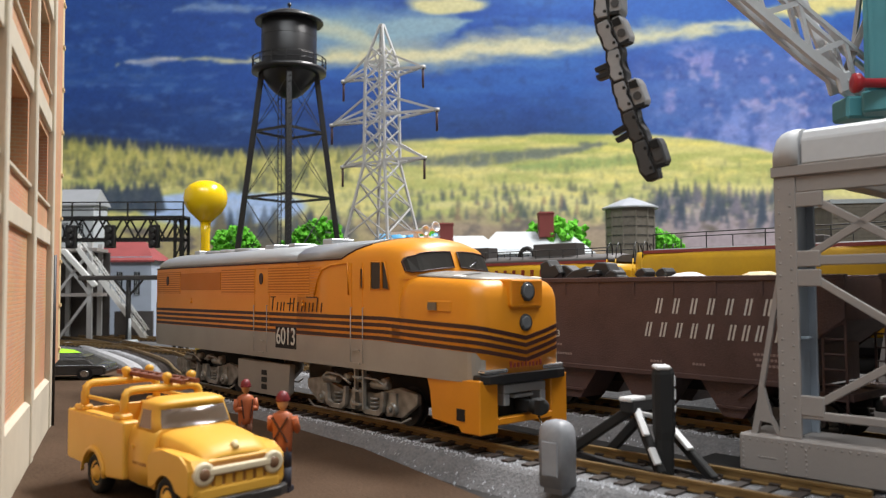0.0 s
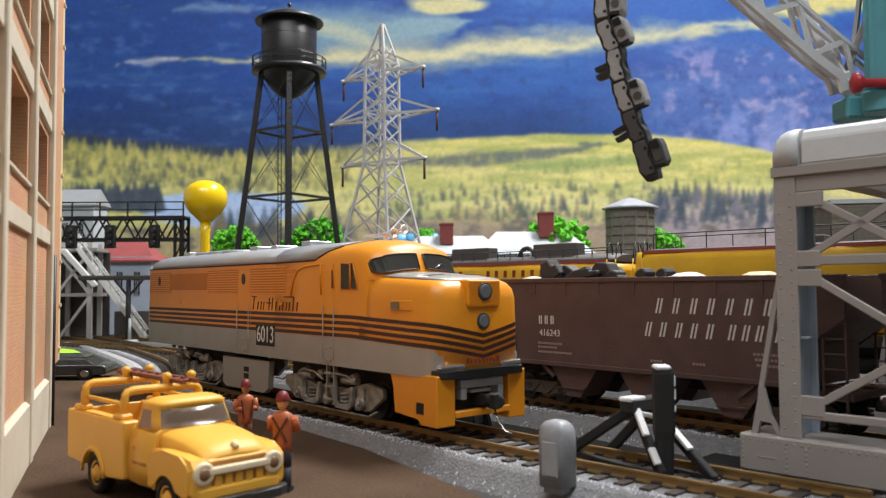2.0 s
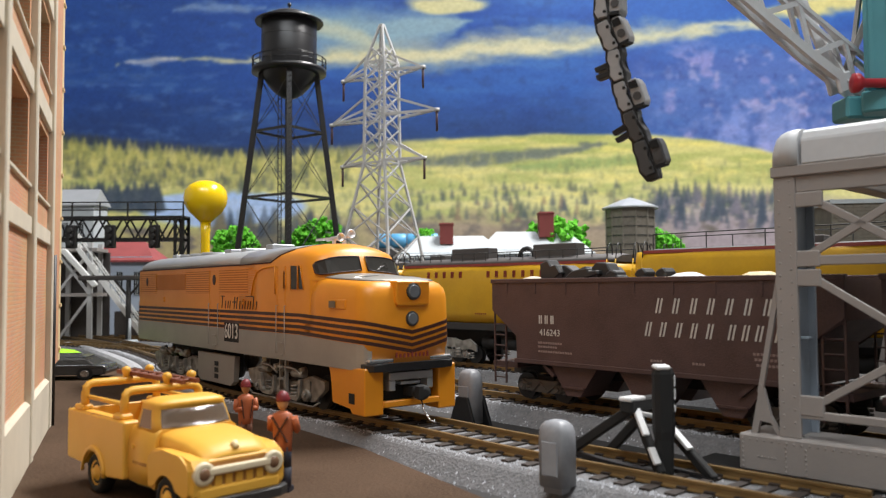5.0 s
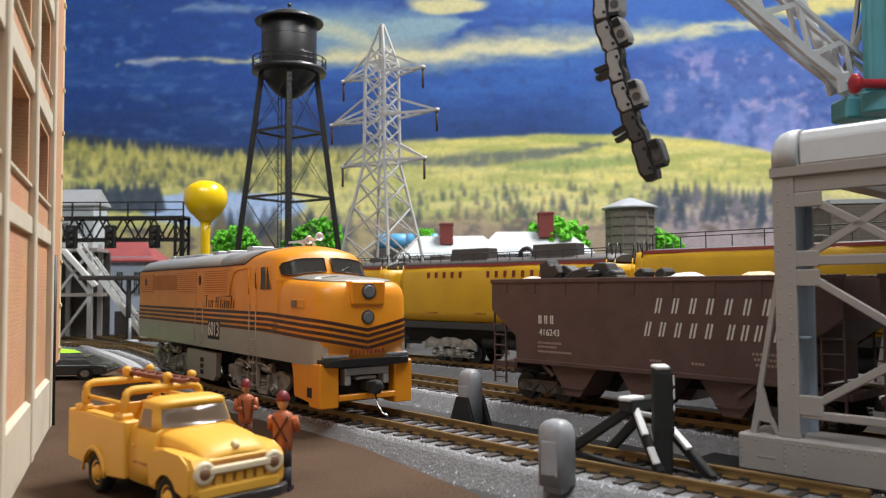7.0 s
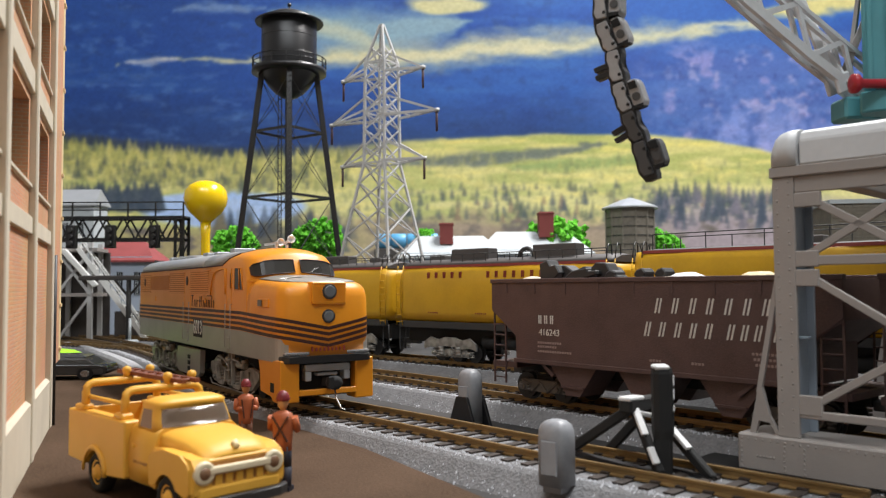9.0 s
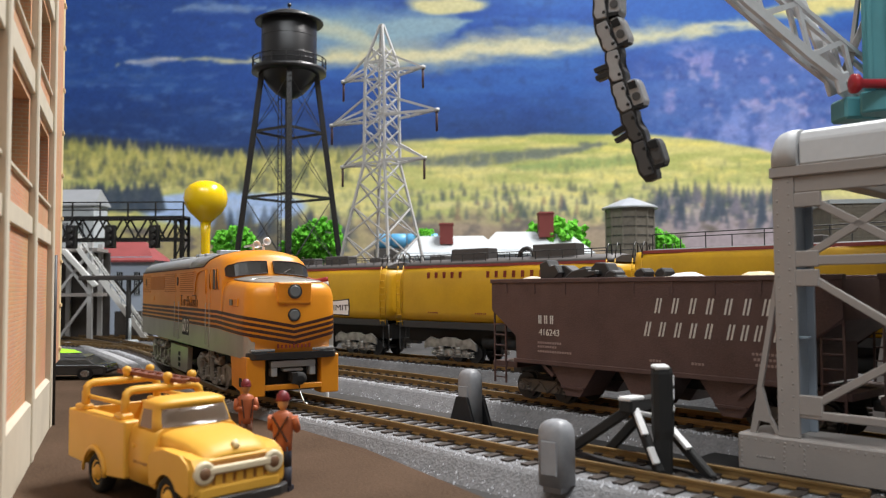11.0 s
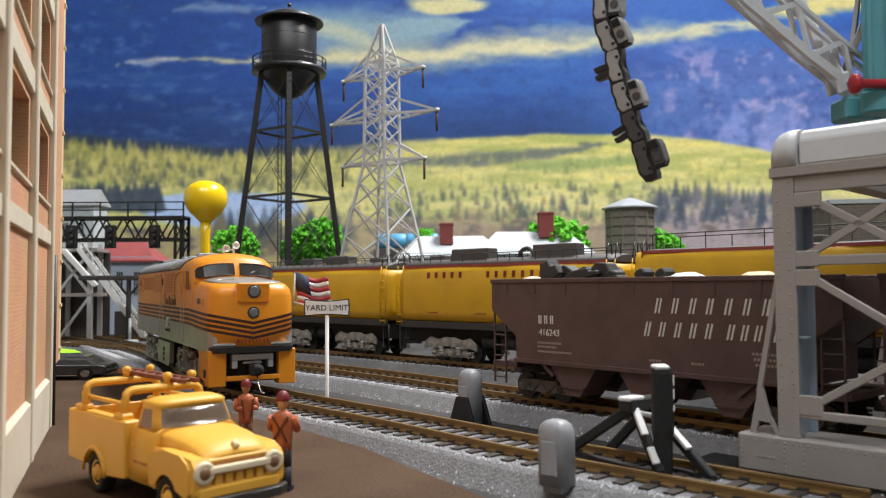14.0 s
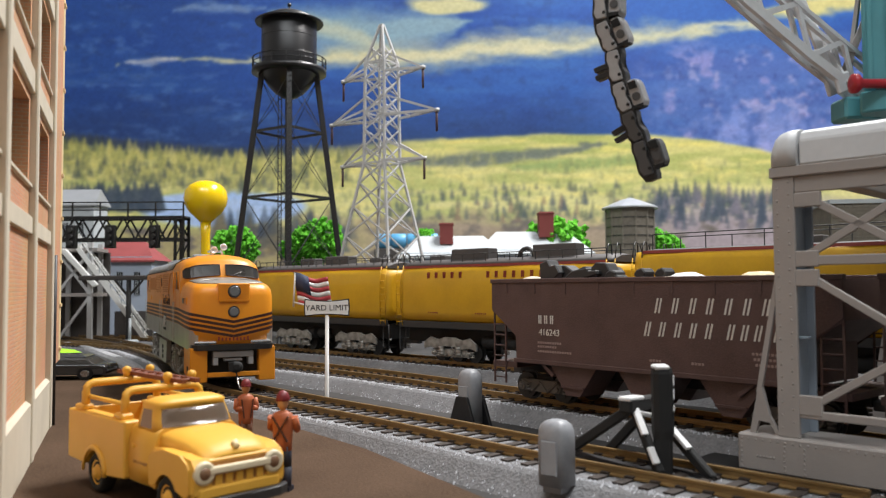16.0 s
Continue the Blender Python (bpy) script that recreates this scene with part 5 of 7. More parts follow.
bar(bm, STOP_NEAR + Vector((-3.2, -3.6, 2.3)), STOP_NEAR + Vector((1.6, 1.8, 2.0)), 3.4, 1.2)
part("beam_cap", bevel(bm, 0.5, 2), WHITE_AND_GLINT, stop, "white cap of the beam with its glint painted in")
bm = NB()
bar(bm, STOP_NEAR.lerp(STOP_FEET[1][1], 0.14) + Vector((0, -1, 0.8)), STOP_FAR.lerp(STOP_FEET[3][1], 0.22) + Vector((0, -1, 0.8)), 1.4, 1.2)
part("cross_tie", bevel(bm, 0.2), WHITE_AND_GLINT, stop)
bm = NB()
loft(bm, [[(4.2 + dx * k, -9.0 + dy * k, z) for dx, dy in ((-2.4, -1.2), (-1.3, -2.2), (1.3, -2.2), (2.4, -1.2), (2.4, 1.2), (1.3, 2.2), (-1.3, 2.2), (-2.4, 1.2))] for z, k in ((-2.5, 0.8), (6, 0.85), (8, 1.0), (21.5, 1.0), (22.8, 0.85))], smooth=False)
post = part("lamp_post", bm, MATT_BLACK, stop, "black upright post with pale top")
bm = NB()
box(bm, 1.9, 5.6, -11.3, -7.2, 22.5, 23.6)
part("post_cap", bevel(bm, 0.4), WHITE_AND_GLINT, post)
for z0, z1 in ((12.5, 14.2), (15.4, 18.0), (18.6, 21.2)):
    bm = NB()
    box(bm, 6.2, 6.8, -10.4, -9.0, z0, z1)
    part("post_glint", bevel(bm, 0.2), WHITE_AND_GLINT, post)


# ---- trackside boxes ----
def relay_box(x, y, turn, label, foot, z):
    box_ = thing("relay_box", label, "trackside box", "grey trackside boxes", x, y, z, turn)
    bm = NB()
    rings = []
    for s, zz in ((1, 1.5), (1, 12.5), (0.97, 14.0), (0.85, 15.3), (0.6, 16.2), (0.3, 16.5)):
        rings.append([(3.6 * s * cx, 3.2 * s * cy, zz) for cx, cy in ((-1, -0.7), (-0.7, -1), (0.7, -1), (1, -0.7), (1, 0.7), (0.7, 1), (-0.7, 1), (-1, 0.7))])
    loft(bm, rings)
    part("housing", bm, RELAY, box_, "rounded grey housing")
    bm = NB()
    box(bm, -2.2, 2.2, -3.6, -3.1, 4, 12)
    part("door", bevel(bm, 0.3), RELAY, box_)
    bm = NB()
    box(bm, -2.4, 2.4, -2.2, 2.2, 0, 1.6)
    part("plinth", bm, RELAY, box_)
    if foot:
        for s in (-1, 1):
            bm = NB()
            slab(bm, [(-6.5, 0), (6.5, 0), (2.5, 9), (-2.5, 9)], "y", -4.6 if s < 0 else 3.2, -3.4 if s < 0 else 4.6)
            part("side_plate", bevel(bm, 0.2), BLACK, box_, "black tapered side plate")
    return box_


RELAY = material("relay_grey", (0.30, 0.31, 0.33), 0.45, stain=0.3, stain_size=4, grain=0.3)
relay_box(26.2, 186.5, -40, "rounded grey trackside box on the ballast", False, 0.5)
relay_box(9.6, 290, -45, "rounded grey trackside box with black side plates", True, -3.0).scale = (1.05, 1.05, 1.28)

# ---- yard sign and flag ----
sign = thing("yard_sign", "white yard limit sign on a slim white post", "sign", "", -50.5, 347, -3, 4)
SIGN_WHITE = material("sign_white", (0.78, 0.78, 0.76), 0.5, stain=0.1, bump=0)
bm = NB()
turned(bm, [(2.6, 0), (2.3, 0.7), (1.2, 2.0), (0.9, 4), (0.8, 39)], 14)
part("post", bm, SIGN_WHITE, sign)
OUT = [(-9.6, -3.6), (-5, -3.1), (0, -2.9), (5, -3.1), (9.6, -3.6), (9.9, 0), (9.6, 4), (5, 3.4), (0, 3.1), (-5, 3.4), (-9.6, 4), (-9.9, 0)]
bm = NB()
slab(bm, [(x, z + 42) for x, z in OUT], "y", -0.9, 0.1)
part("board_edge", bm, BLACK, sign, "black edge of the board")
bm = NB()
slab(bm, [(x * 0.95, z * 0.86 + 42) for x, z in OUT], "y", -1.15, -0.9)
part("board", bm, SIGN_WHITE, sign)
text_mesh("YARD LIMIT", 3.5, BLACK, sign, "sign_text", on_side(0, -1.25, 42), "black words on the board")
flag = thing("flag", "small striped flag with a dark blue canton behind the sign", "flag", "", -66.5, 351, 1.5, 6)
bm = NB()
rod(bm, (13.5, -3.5, 37), (0.6, 0, 40), 0.4, 0.4, 8)
rod(bm, (0.6, 0, 38), (1.4, 0, 53), 0.45, 0.4, 8)
part("flag_pole", bm, SIGN_WHITE, flag)


def wave(u, v):
    return (0.6 + u + 0.16 * (52 - v), 1.2 * math.sin(u * 0.55 + v * 0.05), v + 0.9 * math.sin(u * 0.42 + 1.0) - 0.13 * u)


FLAG_RED = material("flag_red", (0.42, 0.05, 0.06), 0.7, bump=0)
FLAG_BLUE = material("flag_blue", (0.035, 0.045, 0.09), 0.7, bump=0)
for k in range(7):
    z0 = 38.0 + k * 2.05
    bm = NB()
    n = 16
    cols = []
    for i in range(n + 1):
        u = i * 15.0 / n
        lo, hi = Vector(wave(u, z0)), Vector(wave(u, z0 + 2.05))
        cols.append([lo + Vector((0, -0.15, 0)), lo + Vector((0, 0.15, 0)), hi + Vector((0, 0.15, 0)), hi + Vector((0, -0.15, 0))])
    loft(bm, cols)
    part("stripe", bm, FLAG_RED if k % 2 == 0 else SIGN_WHITE, flag)
bm = NB()
cols = []
for i in range(9):
    u = i * 6.6 / 8
    lo, hi = Vector(wave(u, 44.2)), Vector(wave(u, 52.5))
    cols.append([lo + Vector((0, -0.4, 0)), lo + Vector((0, 0.4, 0)), hi + Vector((0, 0.4, 0)), hi + Vector((0, -0.4, 0))])
loft(bm, cols)
part("canton", bm, FLAG_BLUE, flag)


# ---- two figurines, each one plain painted shape ----
def figurine(x, y, turn, label, arms, trousers, size):
    bm = NB()
    mats = [FIG_RED, FIG_SKIN, FIG_ORANGE, trousers, FIG_STRAP]

    def skin(n0, i):
        bm.faces.ensure_lookup_table()
        for f in bm.faces[n0:]:
            f.material_index = i
    n0 = 0
    for s in (-1, 1):
        rod(bm, (0, s * 1.5, 0), (0, s * 1.2, 6.0), 1.1, 1.5, 10)
        rod(bm, (0, s * 1.2, 6.0), (0, s * 0.9, 11.0), 1.4, 1.7, 10)
        box(bm, -1.2, 2.4, s * 1.5 - 1.0, s * 1.5 + 1.0, 0, 1.2)
    skin(n0, 3)
    n0 = len(bm.faces)
    loft(bm, [[(a * math.cos(t), b * math.sin(t), z) for t in [2 * math.pi * k / 12 for k in range(12)]] for a, b, z in ((1.9, 2.7, 10), (1.9, 2.8, 12), (2.0, 3.0, 15), (2.1, 3.4, 17.5), (1.8, 2.9, 19), (1.0, 1.2, 19.8))])
    skin(n0, 2)
    n0 = len(bm.faces)
    for s in (-1, 1):
        rod(bm, (0, s * 3.4, 18.2), (arms * 1.2, s * 4.0, 15.0), 1.1, 1.0, 8)
        rod(bm, (arms * 1.2, s * 4.0, 15.0), (arms * 3.4, s * 2.0, 16.2 - (1 - arms) * 3), 0.95, 0.8, 8)
    skin(n0, 2)
    n0 = len(bm.faces)
    rod(bm, (0, 0, 19.2), (0.2, 0, 20.6), 0.8, 0.8, 8)
    turned(bm, [(0.6, 20.0), (1.4, 20.8), (1.7, 22.0), (1.5, 23.0)], 12)
    skin(n0, 1)
    n0 = len(bm.faces)
    turned(bm, [(1.9, 22.2), (2.0, 22.7), (1.7, 23.8), (1.0, 24.6), (0.2, 24.8)], 12)
    box(bm, 0, 2.8, -1.3, 1.3, 22.3, 22.7)
    skin(n0, 0)
    n0 = len(bm.faces)
    for s in (-1, 1):
        bar(bm, (-2.1, s * 2.4, 18.6), (-2.1, -s * 2.2, 12.4), 0.7, 0.4)
        bar(bm, (2.2, s * 2.2, 18.2), (2.1, s * 1.2, 12.0), 0.7, 0.4)
    skin(n0, 4)
    ob = single("figurine", bm, mats, label, "figurine", "painted figurines", x, y, 0, turn)
    ob.scale = (0.88 * size, 0.88 * size, size)
    return ob


FIG_RED = material("dark_red_enamel", (0.17, 0.015, 0.02), 0.5)
FIG_SKIN = material("tan_enamel", (0.50, 0.27, 0.13), 0.5)
FIG_ORANGE = material("faded_orange_enamel", (0.46, 0.125, 0.045), 0.55, stain=0.5, stain_size=3)
FIG_NAVY = material("navy_enamel", (0.02, 0.022, 0.035), 0.55)
FIG_BROWN = material("brown_enamel", (0.15, 0.06, 0.035), 0.6)
FIG_STRAP = material("brown_strap", (0.09, 0.03, 0.02), 0.6)
figurine(-57.4, 232.6, -60, "painted worker figurine with red cap and brown trousers", 0.7, FIG_BROWN, 0.87)
figurine(-38.2, 190.4, 80, "painted worker figurine with red cap and navy trousers", 0.9, FIG_NAVY, 0.95)


# ---- parked toy cars beside the factory ----
def toy_car(x, y, turn, label, paint, length, name="toy_car"):
    car = thing(name, label, "toy car", "parked toy cars", x, y, 0, turn)
    h = length / 2
    bm = NB()
    side = [(-h, 3.2), (-h - 0.3, 6), (-h + 0.8, 8.2), (-h + 6, 8.8), (h - 16, 8.9), (h - 4, 7.6), (h - 0.5, 6.2), (h, 4.2), (h - 0.6, 2.4)]
    loft(bm, [[(px, y0, 2.4 + (z - 2.4) * k) for px, z in side] for y0, k in ((-9.4, 0.8), (-9.7, 0.95), (-8, 1.0), (8, 1.0), (9.7, 0.95), (9.4, 0.8))])
    part("car_body", bm, paint, car)
    bm = NB()
    loft(bm, [[(-h + 5 + d, -8.8 + i, z), (h - 15 - d * 1.5, -8.8 + i, z), (h - 15 - d * 1.5, 8.8 - i, z), (-h + 5 + d, 8.8 - i, z)] for d, i, z in ((0, 0, 8.4), (3.5, 1.3, 11.6), (6.5, 2.2, 13.2), (10, 4, 13.8))], smooth=False)
    part("car_glasshouse", bevel(bm, 0.4), GLASS_DARK, car, "dark car windows")
    bm = NB()
    loft(bm, [[(-h + 9.5, -7.2, 12.6), (h - 20, -7.2, 12.6), (h - 20, 7.2, 12.6), (-h + 9.5, 7.2, 12.6)], [(-h + 12, -5.8, 14.2), (h - 22, -5.8, 14.2), (h - 22, 5.8, 14.2), (-h + 12, 5.8, 14.2)]], smooth=False)
    part("car_roof", bevel(bm, 0.3), paint, car)
    for px in (-h + 9, h - 9.5):
        for s in (-1, 1):
            bm = NB()
            rod(bm, (px, s * 7.6, 3.6), (px, s * 9.9, 3.6), 3.6, 3.5, 20)
            wh = part("wheel", bm, MATT_BLACK, car)
            bm = NB()
            rod(bm, (px, s * 9.8, 3.6), (px, s * 10.2, 3.6), 2.1, 1.9, 14)
            part("rim", bm, STEEL, wh)
    return car


toy_car(-211.5, 430, 186, "dark grey toy sedan parked on the pavement", material("dark_car_paint", (0.09, 0.095, 0.10), 0.25, 0.5, coat=0.5, bump=0), 56).scale = (1.15, 1.15, 0.92)
toy_car(-261, 500, 6, "bright green toy car behind the dark sedan", material("lime_paint", (0.35, 0.75, 0.02), 0.4, bump=0), 50).scale = (1.2, 1.2, 1.2)


# ---- the factory: x along the wall, outside towards -y ----
def brick_material():
    m = bpy.data.materials.new("orange_brick")
    m.use_nodes = True
    nt = m.node_tree
    b = nt.nodes["Principled BSDF"]
    b.inputs["Roughness"].default_value = 0.8
    tc, sep, cmb = nt.nodes.new("ShaderNodeTexCoord"), nt.nodes.new("ShaderNodeSeparateXYZ"), nt.nodes.new("ShaderNodeCombineXYZ")
    nt.links.new(tc.outputs["Object"], sep.inputs[0])
    add = nt.nodes.new("ShaderNodeMath")
    nt.links.new(sep.outputs[0], add.inputs[0])
    nt.links.new(sep.outputs[1], add.inputs[1])
    nt.links.new(add.outputs[0], cmb.inputs[0])
    nt.links.new(sep.outputs[2], cmb.inputs[1])
    br = nt.nodes.new("ShaderNodeTexBrick")
    br.inputs["Scale"].default_value = 1.0
    br.inputs["Brick Width"].default_value, br.inputs["Row Height"].default_value, br.inputs["Mortar Size"].default_value = 0.0027, 0.00105, 0.00016
    br.inputs["Color1"].default_value, br.inputs["Color2"].default_value, br.inputs["Mortar"].default_value = (0.66, 0.32, 0.165, 1), (0.60, 0.285, 0.14, 1), (0.58, 0.38, 0.24, 1)
    nt.links.new(cmb.outputs[0], br.inputs["Vector"])
    no = nt.nodes.new("ShaderNodeTexNoise")
    no.inputs["Scale"].default_value = 45
    nt.links.new(tc.outputs["Object"], no.inputs["Vector"])
    mix = nt.nodes.new("ShaderNodeMix")
    mix.data_type, mix.blend_type = "RGBA", "MULTIPLY"
    mix.inputs[0].default_value = 0.35
    nt.links.new(br.outputs["Color"], mix.inputs[6])
    nt.links.new(no.outputs["Color"], mix.inputs[7])
    hs = nt.nodes.new("ShaderNodeHueSaturation")
    hs.inputs["Saturation"].default_value, hs.inputs["Value"].default_value = 1.0, 1.15
    nt.links.new(mix.outputs[2], hs.inputs["Color"])
    nt.links.new(hs.outputs[0], b.inputs["Base Color"])
    bp = nt.nodes.new("ShaderNodeBump")
    bp.inputs["Strength"].default_value, bp.inputs["Distance"].default_value = 0.8, 0.0004
    bp.invert = True
    nt.links.new(br.outputs["Fac"], bp.inputs["Height"])
    nt.links.new(bp.outputs[0], b.inputs["Normal"])
    return m


BRICK = brick_material()
WINDOW_DARK = material("dark_factory_glass", (0.02, 0.022, 0.025), 0.25, bump=0)
factory = thing("factory_building", "orange brick factory with cream concrete pilasters and dark windows", "building", "", -115.5, 222.5, 0, 111.8)
PITCH, FLOORS = 60.0, 4
bm = NB()
box(bm, -122, 62.5, 14.0, 150, 0, 232)
part("wall_core", bm, BRICK, factory)
for i in range(-2, 1):
    x0, x1 = i * PITCH, (i + 1) * PITCH
    a, b = x0 + 2.6, x1 - 2.6
    bm = NB()
    box(bm, x0 - 2.6, x0 + 2.6, -1.6, 14.1, 0, 235)
    part("pilaster", bevel(bm, 0.35), CONCRETE, factory, "cream concrete pilaster")
    bm = NB()
    slab(bm, [(-1.1, 0), (14.1, 0), (14.1, 17.2), (0.0, 17.2), (-1.1, 16.2)], "x", a, b)
    part("plinth", bm, CONCRETE, factory, "cream concrete plinth")
    bm = NB()
    box(bm, a, b, 0.4, 14.1, 17.2, 63)
    part("brick_panel", bm, BRICK, factory, "blank orange brick panel")
    for f in range(FLOORS):
        z = 63 + f * 39.5
        bm = NB()
        box(bm, a, b, -0.7, 14.1, z, z + (5.0 if f == 0 else 6.5))
        part("concrete_band", bevel(bm, 0.25), CONCRETE, factory, "cream concrete band")
        zs = z + (5.0 if f == 0 else 6.5)
        bm = NB()
        box(bm, a, b, 0.4, 14.1, zs, z + 13)
        part("brick_panel", bm, BRICK, factory)
        bm = NB()
        box(bm, a, b, -0.5, 14.1, z + 13, z + 14.2)
        part("window_sill", bevel(bm, 0.2), CONCRETE, factory)
        # brick jambs on both sides of a deep window
        for j0, j1 in ((a, a + 3.5), (b - 3.5, b)):
            bm = NB()
            box(bm, j0, j1, 0.4, 14.1, z + 14.2, z + 39.5)
            part("brick_jamb", bm, BRICK, factory)
        bm = NB()
        box(bm, a + 3.5, b - 3.5, 0.4, 14.1, z + 37.2, z + 39.5)
        part("brick_lintel", bm, BRICK, factory)
        bm = NB()
        box(bm, a + 3.5, b - 3.5, 6.2, 13.8, z + 14.2, z + 37.2)
        win = part("window", bm, WINDOW_DARK, factory, "dark many-paned window")
        n = 7
        w = (b - a - 7) / n
        for k in range(n + 1):
            bm = NB()
            px = a + 3.5 + k * w
            box(bm, px - 0.3, px + 0.3, 5.8, 6.3, z + 14.2, z + 37.2)
            part("muntin", bm, MATT_BLACK, win)
        for k in range(6):
            bm = NB()
            pz = z + 14.2 + k * 23 / 5
            box(bm, a + 3.5, b - 3.5, 5.9, 6.3, pz - 0.3, pz + 0.3)
            part("muntin", bm, MATT_BLACK, win)
bm = NB()
box(bm, 57.4, 62.6, -1.6, 13.9, 0, 235)
part("pilaster", bevel(bm, 0.35), CONCRETE, factory)
bm = NB()
box(bm, 62.7, 94.6, -1.1, 150, 20, 235)
part("return_wall", bm, BRICK, factory, "narrow recessed brick return")
# Black block puts the shade of the opening below the return into colour.
bm = NB()
box(bm, 62.7, 92, 0.5, 120, 0, 19.8)
part("opening_fill", bm, MATT_BLACK, factory, "black block in place of the shaded opening")
# Warm light on the factory corner is put into this pale yellow.
bm = NB()
box(bm, 94.7, 98, -1.5, 60, 20, 235)
part("lit_corner_edge", bevel(bm, 0.4), CREAM_EDGE, factory, "corner edge with warm light put into its yellow")
for k in range(12):
    bm = NB()
    box(bm, 94.7, 98.6, -1.9, 5, 24 + k * 17, 25.2 + k * 17)
    part("edge_joint", bm, CREAM_EDGE, factory)
bm = NB()
rod(bm, (64.6, -1.6, 0), (64.6, -1.6, 60), 0.8, None, 10)
part("downpipe", bm, DARK_METAL, factory)


# ---- black water tower ----
TOWER_BLACK = material("satin_black_plastic", (0.013, 0.013, 0.015), 0.38, stain=0.2)
tower = thing("water_tower", "black plastic water tower with balcony and braced legs", "water tower", "", -139.5, 720, -3, 0)
bm = NB()
turned(bm, [(0.5, 222), (6, 223.5), (13, 228), (19, 234.5), (23, 241), (25, 249), (25, 293), (24, 294)], 48)
part("tank", bm, TOWER_BLACK, tower)
for z in (262, 278):
    bm = NB()
    turned(bm, [(25.0, z), (25.2, z + 0.3), (25.0, z + 0.6)], 48)
    part("tank_seam", bm, TOWER_BLACK, tower)
bm = NB()
turned(bm, [(30.5, 292), (31, 293.5), (15, 301.5), (2, 305.5), (1, 307), (0.8, 309)], 48)
part("roof", bm, TOWER_BLACK, tower, "black conical roof")
bm = NB()
bmesh.ops.create_icosphere(bm, subdivisions=2, radius=2.0, matrix=Matrix.Translation((0, 0, 310)))
part("finial", bm, TOWER_BLACK, tower)
bm = NB()
turned(bm, [(24, 245.5), (33.5, 245.5), (33.5, 249.5), (32.8, 249.5), (32.8, 247.2), (24, 247.2)], 48)
part("balcony", bm, TOWER_BLACK, tower)
for z in (254, 258.5):
    bm = NB()
    pts = [(33 * math.cos(2 * math.pi * k / 32), 33 * math.sin(2 * math.pi * k / 32), z) for k in range(33)]
    wire(bm, pts, 0.5, 5)
    part("balcony_rail", bm, TOWER_BLACK, tower)
for k in range(16):
    a = 2 * math.pi * k / 16 + 0.1
    bm = NB()
    rod(bm, (33 * math.cos(a), 33 * math.sin(a), 247), (33 * math.cos(a), 33 * math.sin(a), 259), 0.6, None, 6)
    part("baluster", bm, TOWER_BLACK, tower)
LEG_ANGLES = [-79, 11, 101, 191]


def leg_at(a, z):
    r = 55.5 + (24.5 - 55.5) * z / 246
    return Vector((r * math.cos(radians(a)), r * math.sin(radians(a)), z))


for a in LEG_ANGLES:
    bm = NB()
    bar(bm, leg_at(a, 0), leg_at(a, 246), 5.0, 5.0)
    leg = part("leg", bevel(bm, 0.6), TOWER_BLACK, tower)
    if a == -79:
        for k in range(48):
            bm = NB()
            p = leg_at(a, 6 + k * 4.9)
            bar(bm, p + Vector((-1.8, -2.7, -1.8)), p + Vector((1.8, -2.7, 1.8)), 0.6, 0.7)
            part("lattice_bar", bm, DARK_METAL, leg)
    bm = NB()
    box(bm, -5, 5, -5, 5, 0, 2, Matrix.Translation(leg_at(a, 0)))
    part("footing", bm, CONCRETE, tower)
for i, a in enumerate(LEG_ANGLES):
    b = LEG_ANGLES[(i + 1) % 4]
    for z in (68, 132, 192):
        bm = NB()
        bar(bm, leg_at(a, z), leg_at(b, z), 1.8, 2.2)
        part("ring_strut", bm, TOWER_BLACK, tower)
    for z0, z1 in ((4, 68), (68, 132), (132, 192), (192, 240)):
        for p, q in ((leg_at(a, z0), leg_at(b, z1)), (leg_at(b, z0), leg_at(a, z1))):
            bm = NB()
            rod(bm, p, q, 0.35, None, 5)
            part("tie_rod", bm, DARK_METAL, tower)
bm = NB()
rod(bm, (-1, 3, 0), (-1, 3, 226), 3.2, None, 16)
part("riser_pipe", bm, TOWER_BLACK, tower)
bm = NB()
for x in (-9.5, -6.5):
    rod(bm, (x, -2, 0), (x, -2, 246), 0.5, None, 5)
for k in range(40):
    rod(bm, (-9.5, -2, 6 + k * 6), (-6.5, -2, 6 + k * 6), 0.35, None, 5)
part("ladder", bm, TOWER_BLACK, tower)

# ---- lattice pylon ----
pylon = thing("power_pylon", "pale grey lattice power pylon with three pairs of arms", "pylon", "", -49.5, 650, -3, -33)


def pyl(z):
    return float(np.interp(z, [0, 90, 152, 235, 268], [34, 21.5, 10.5, 9.6, 0.8]))


LEVELS = [0, 34, 64, 92, 116, 136, 152, 166, 180, 194, 208, 222, 235, 248, 268]
CORNERS = ((-1, -1), (1, -1), (1, 1), (-1, 1))
for cx, cy in CORNERS:
    bm = NB()
    loft(bm, [[(cx * pyl(z) + a, cy * pyl(z) + b, z) for a, b in ((-0.95, -0.95), (0.95, -0.95), (0.95, 0.95), (-0.95, 0.95))] for z in LEVELS], smooth=False)
    part("corner_leg", bm, PYLON_GREY, pylon)
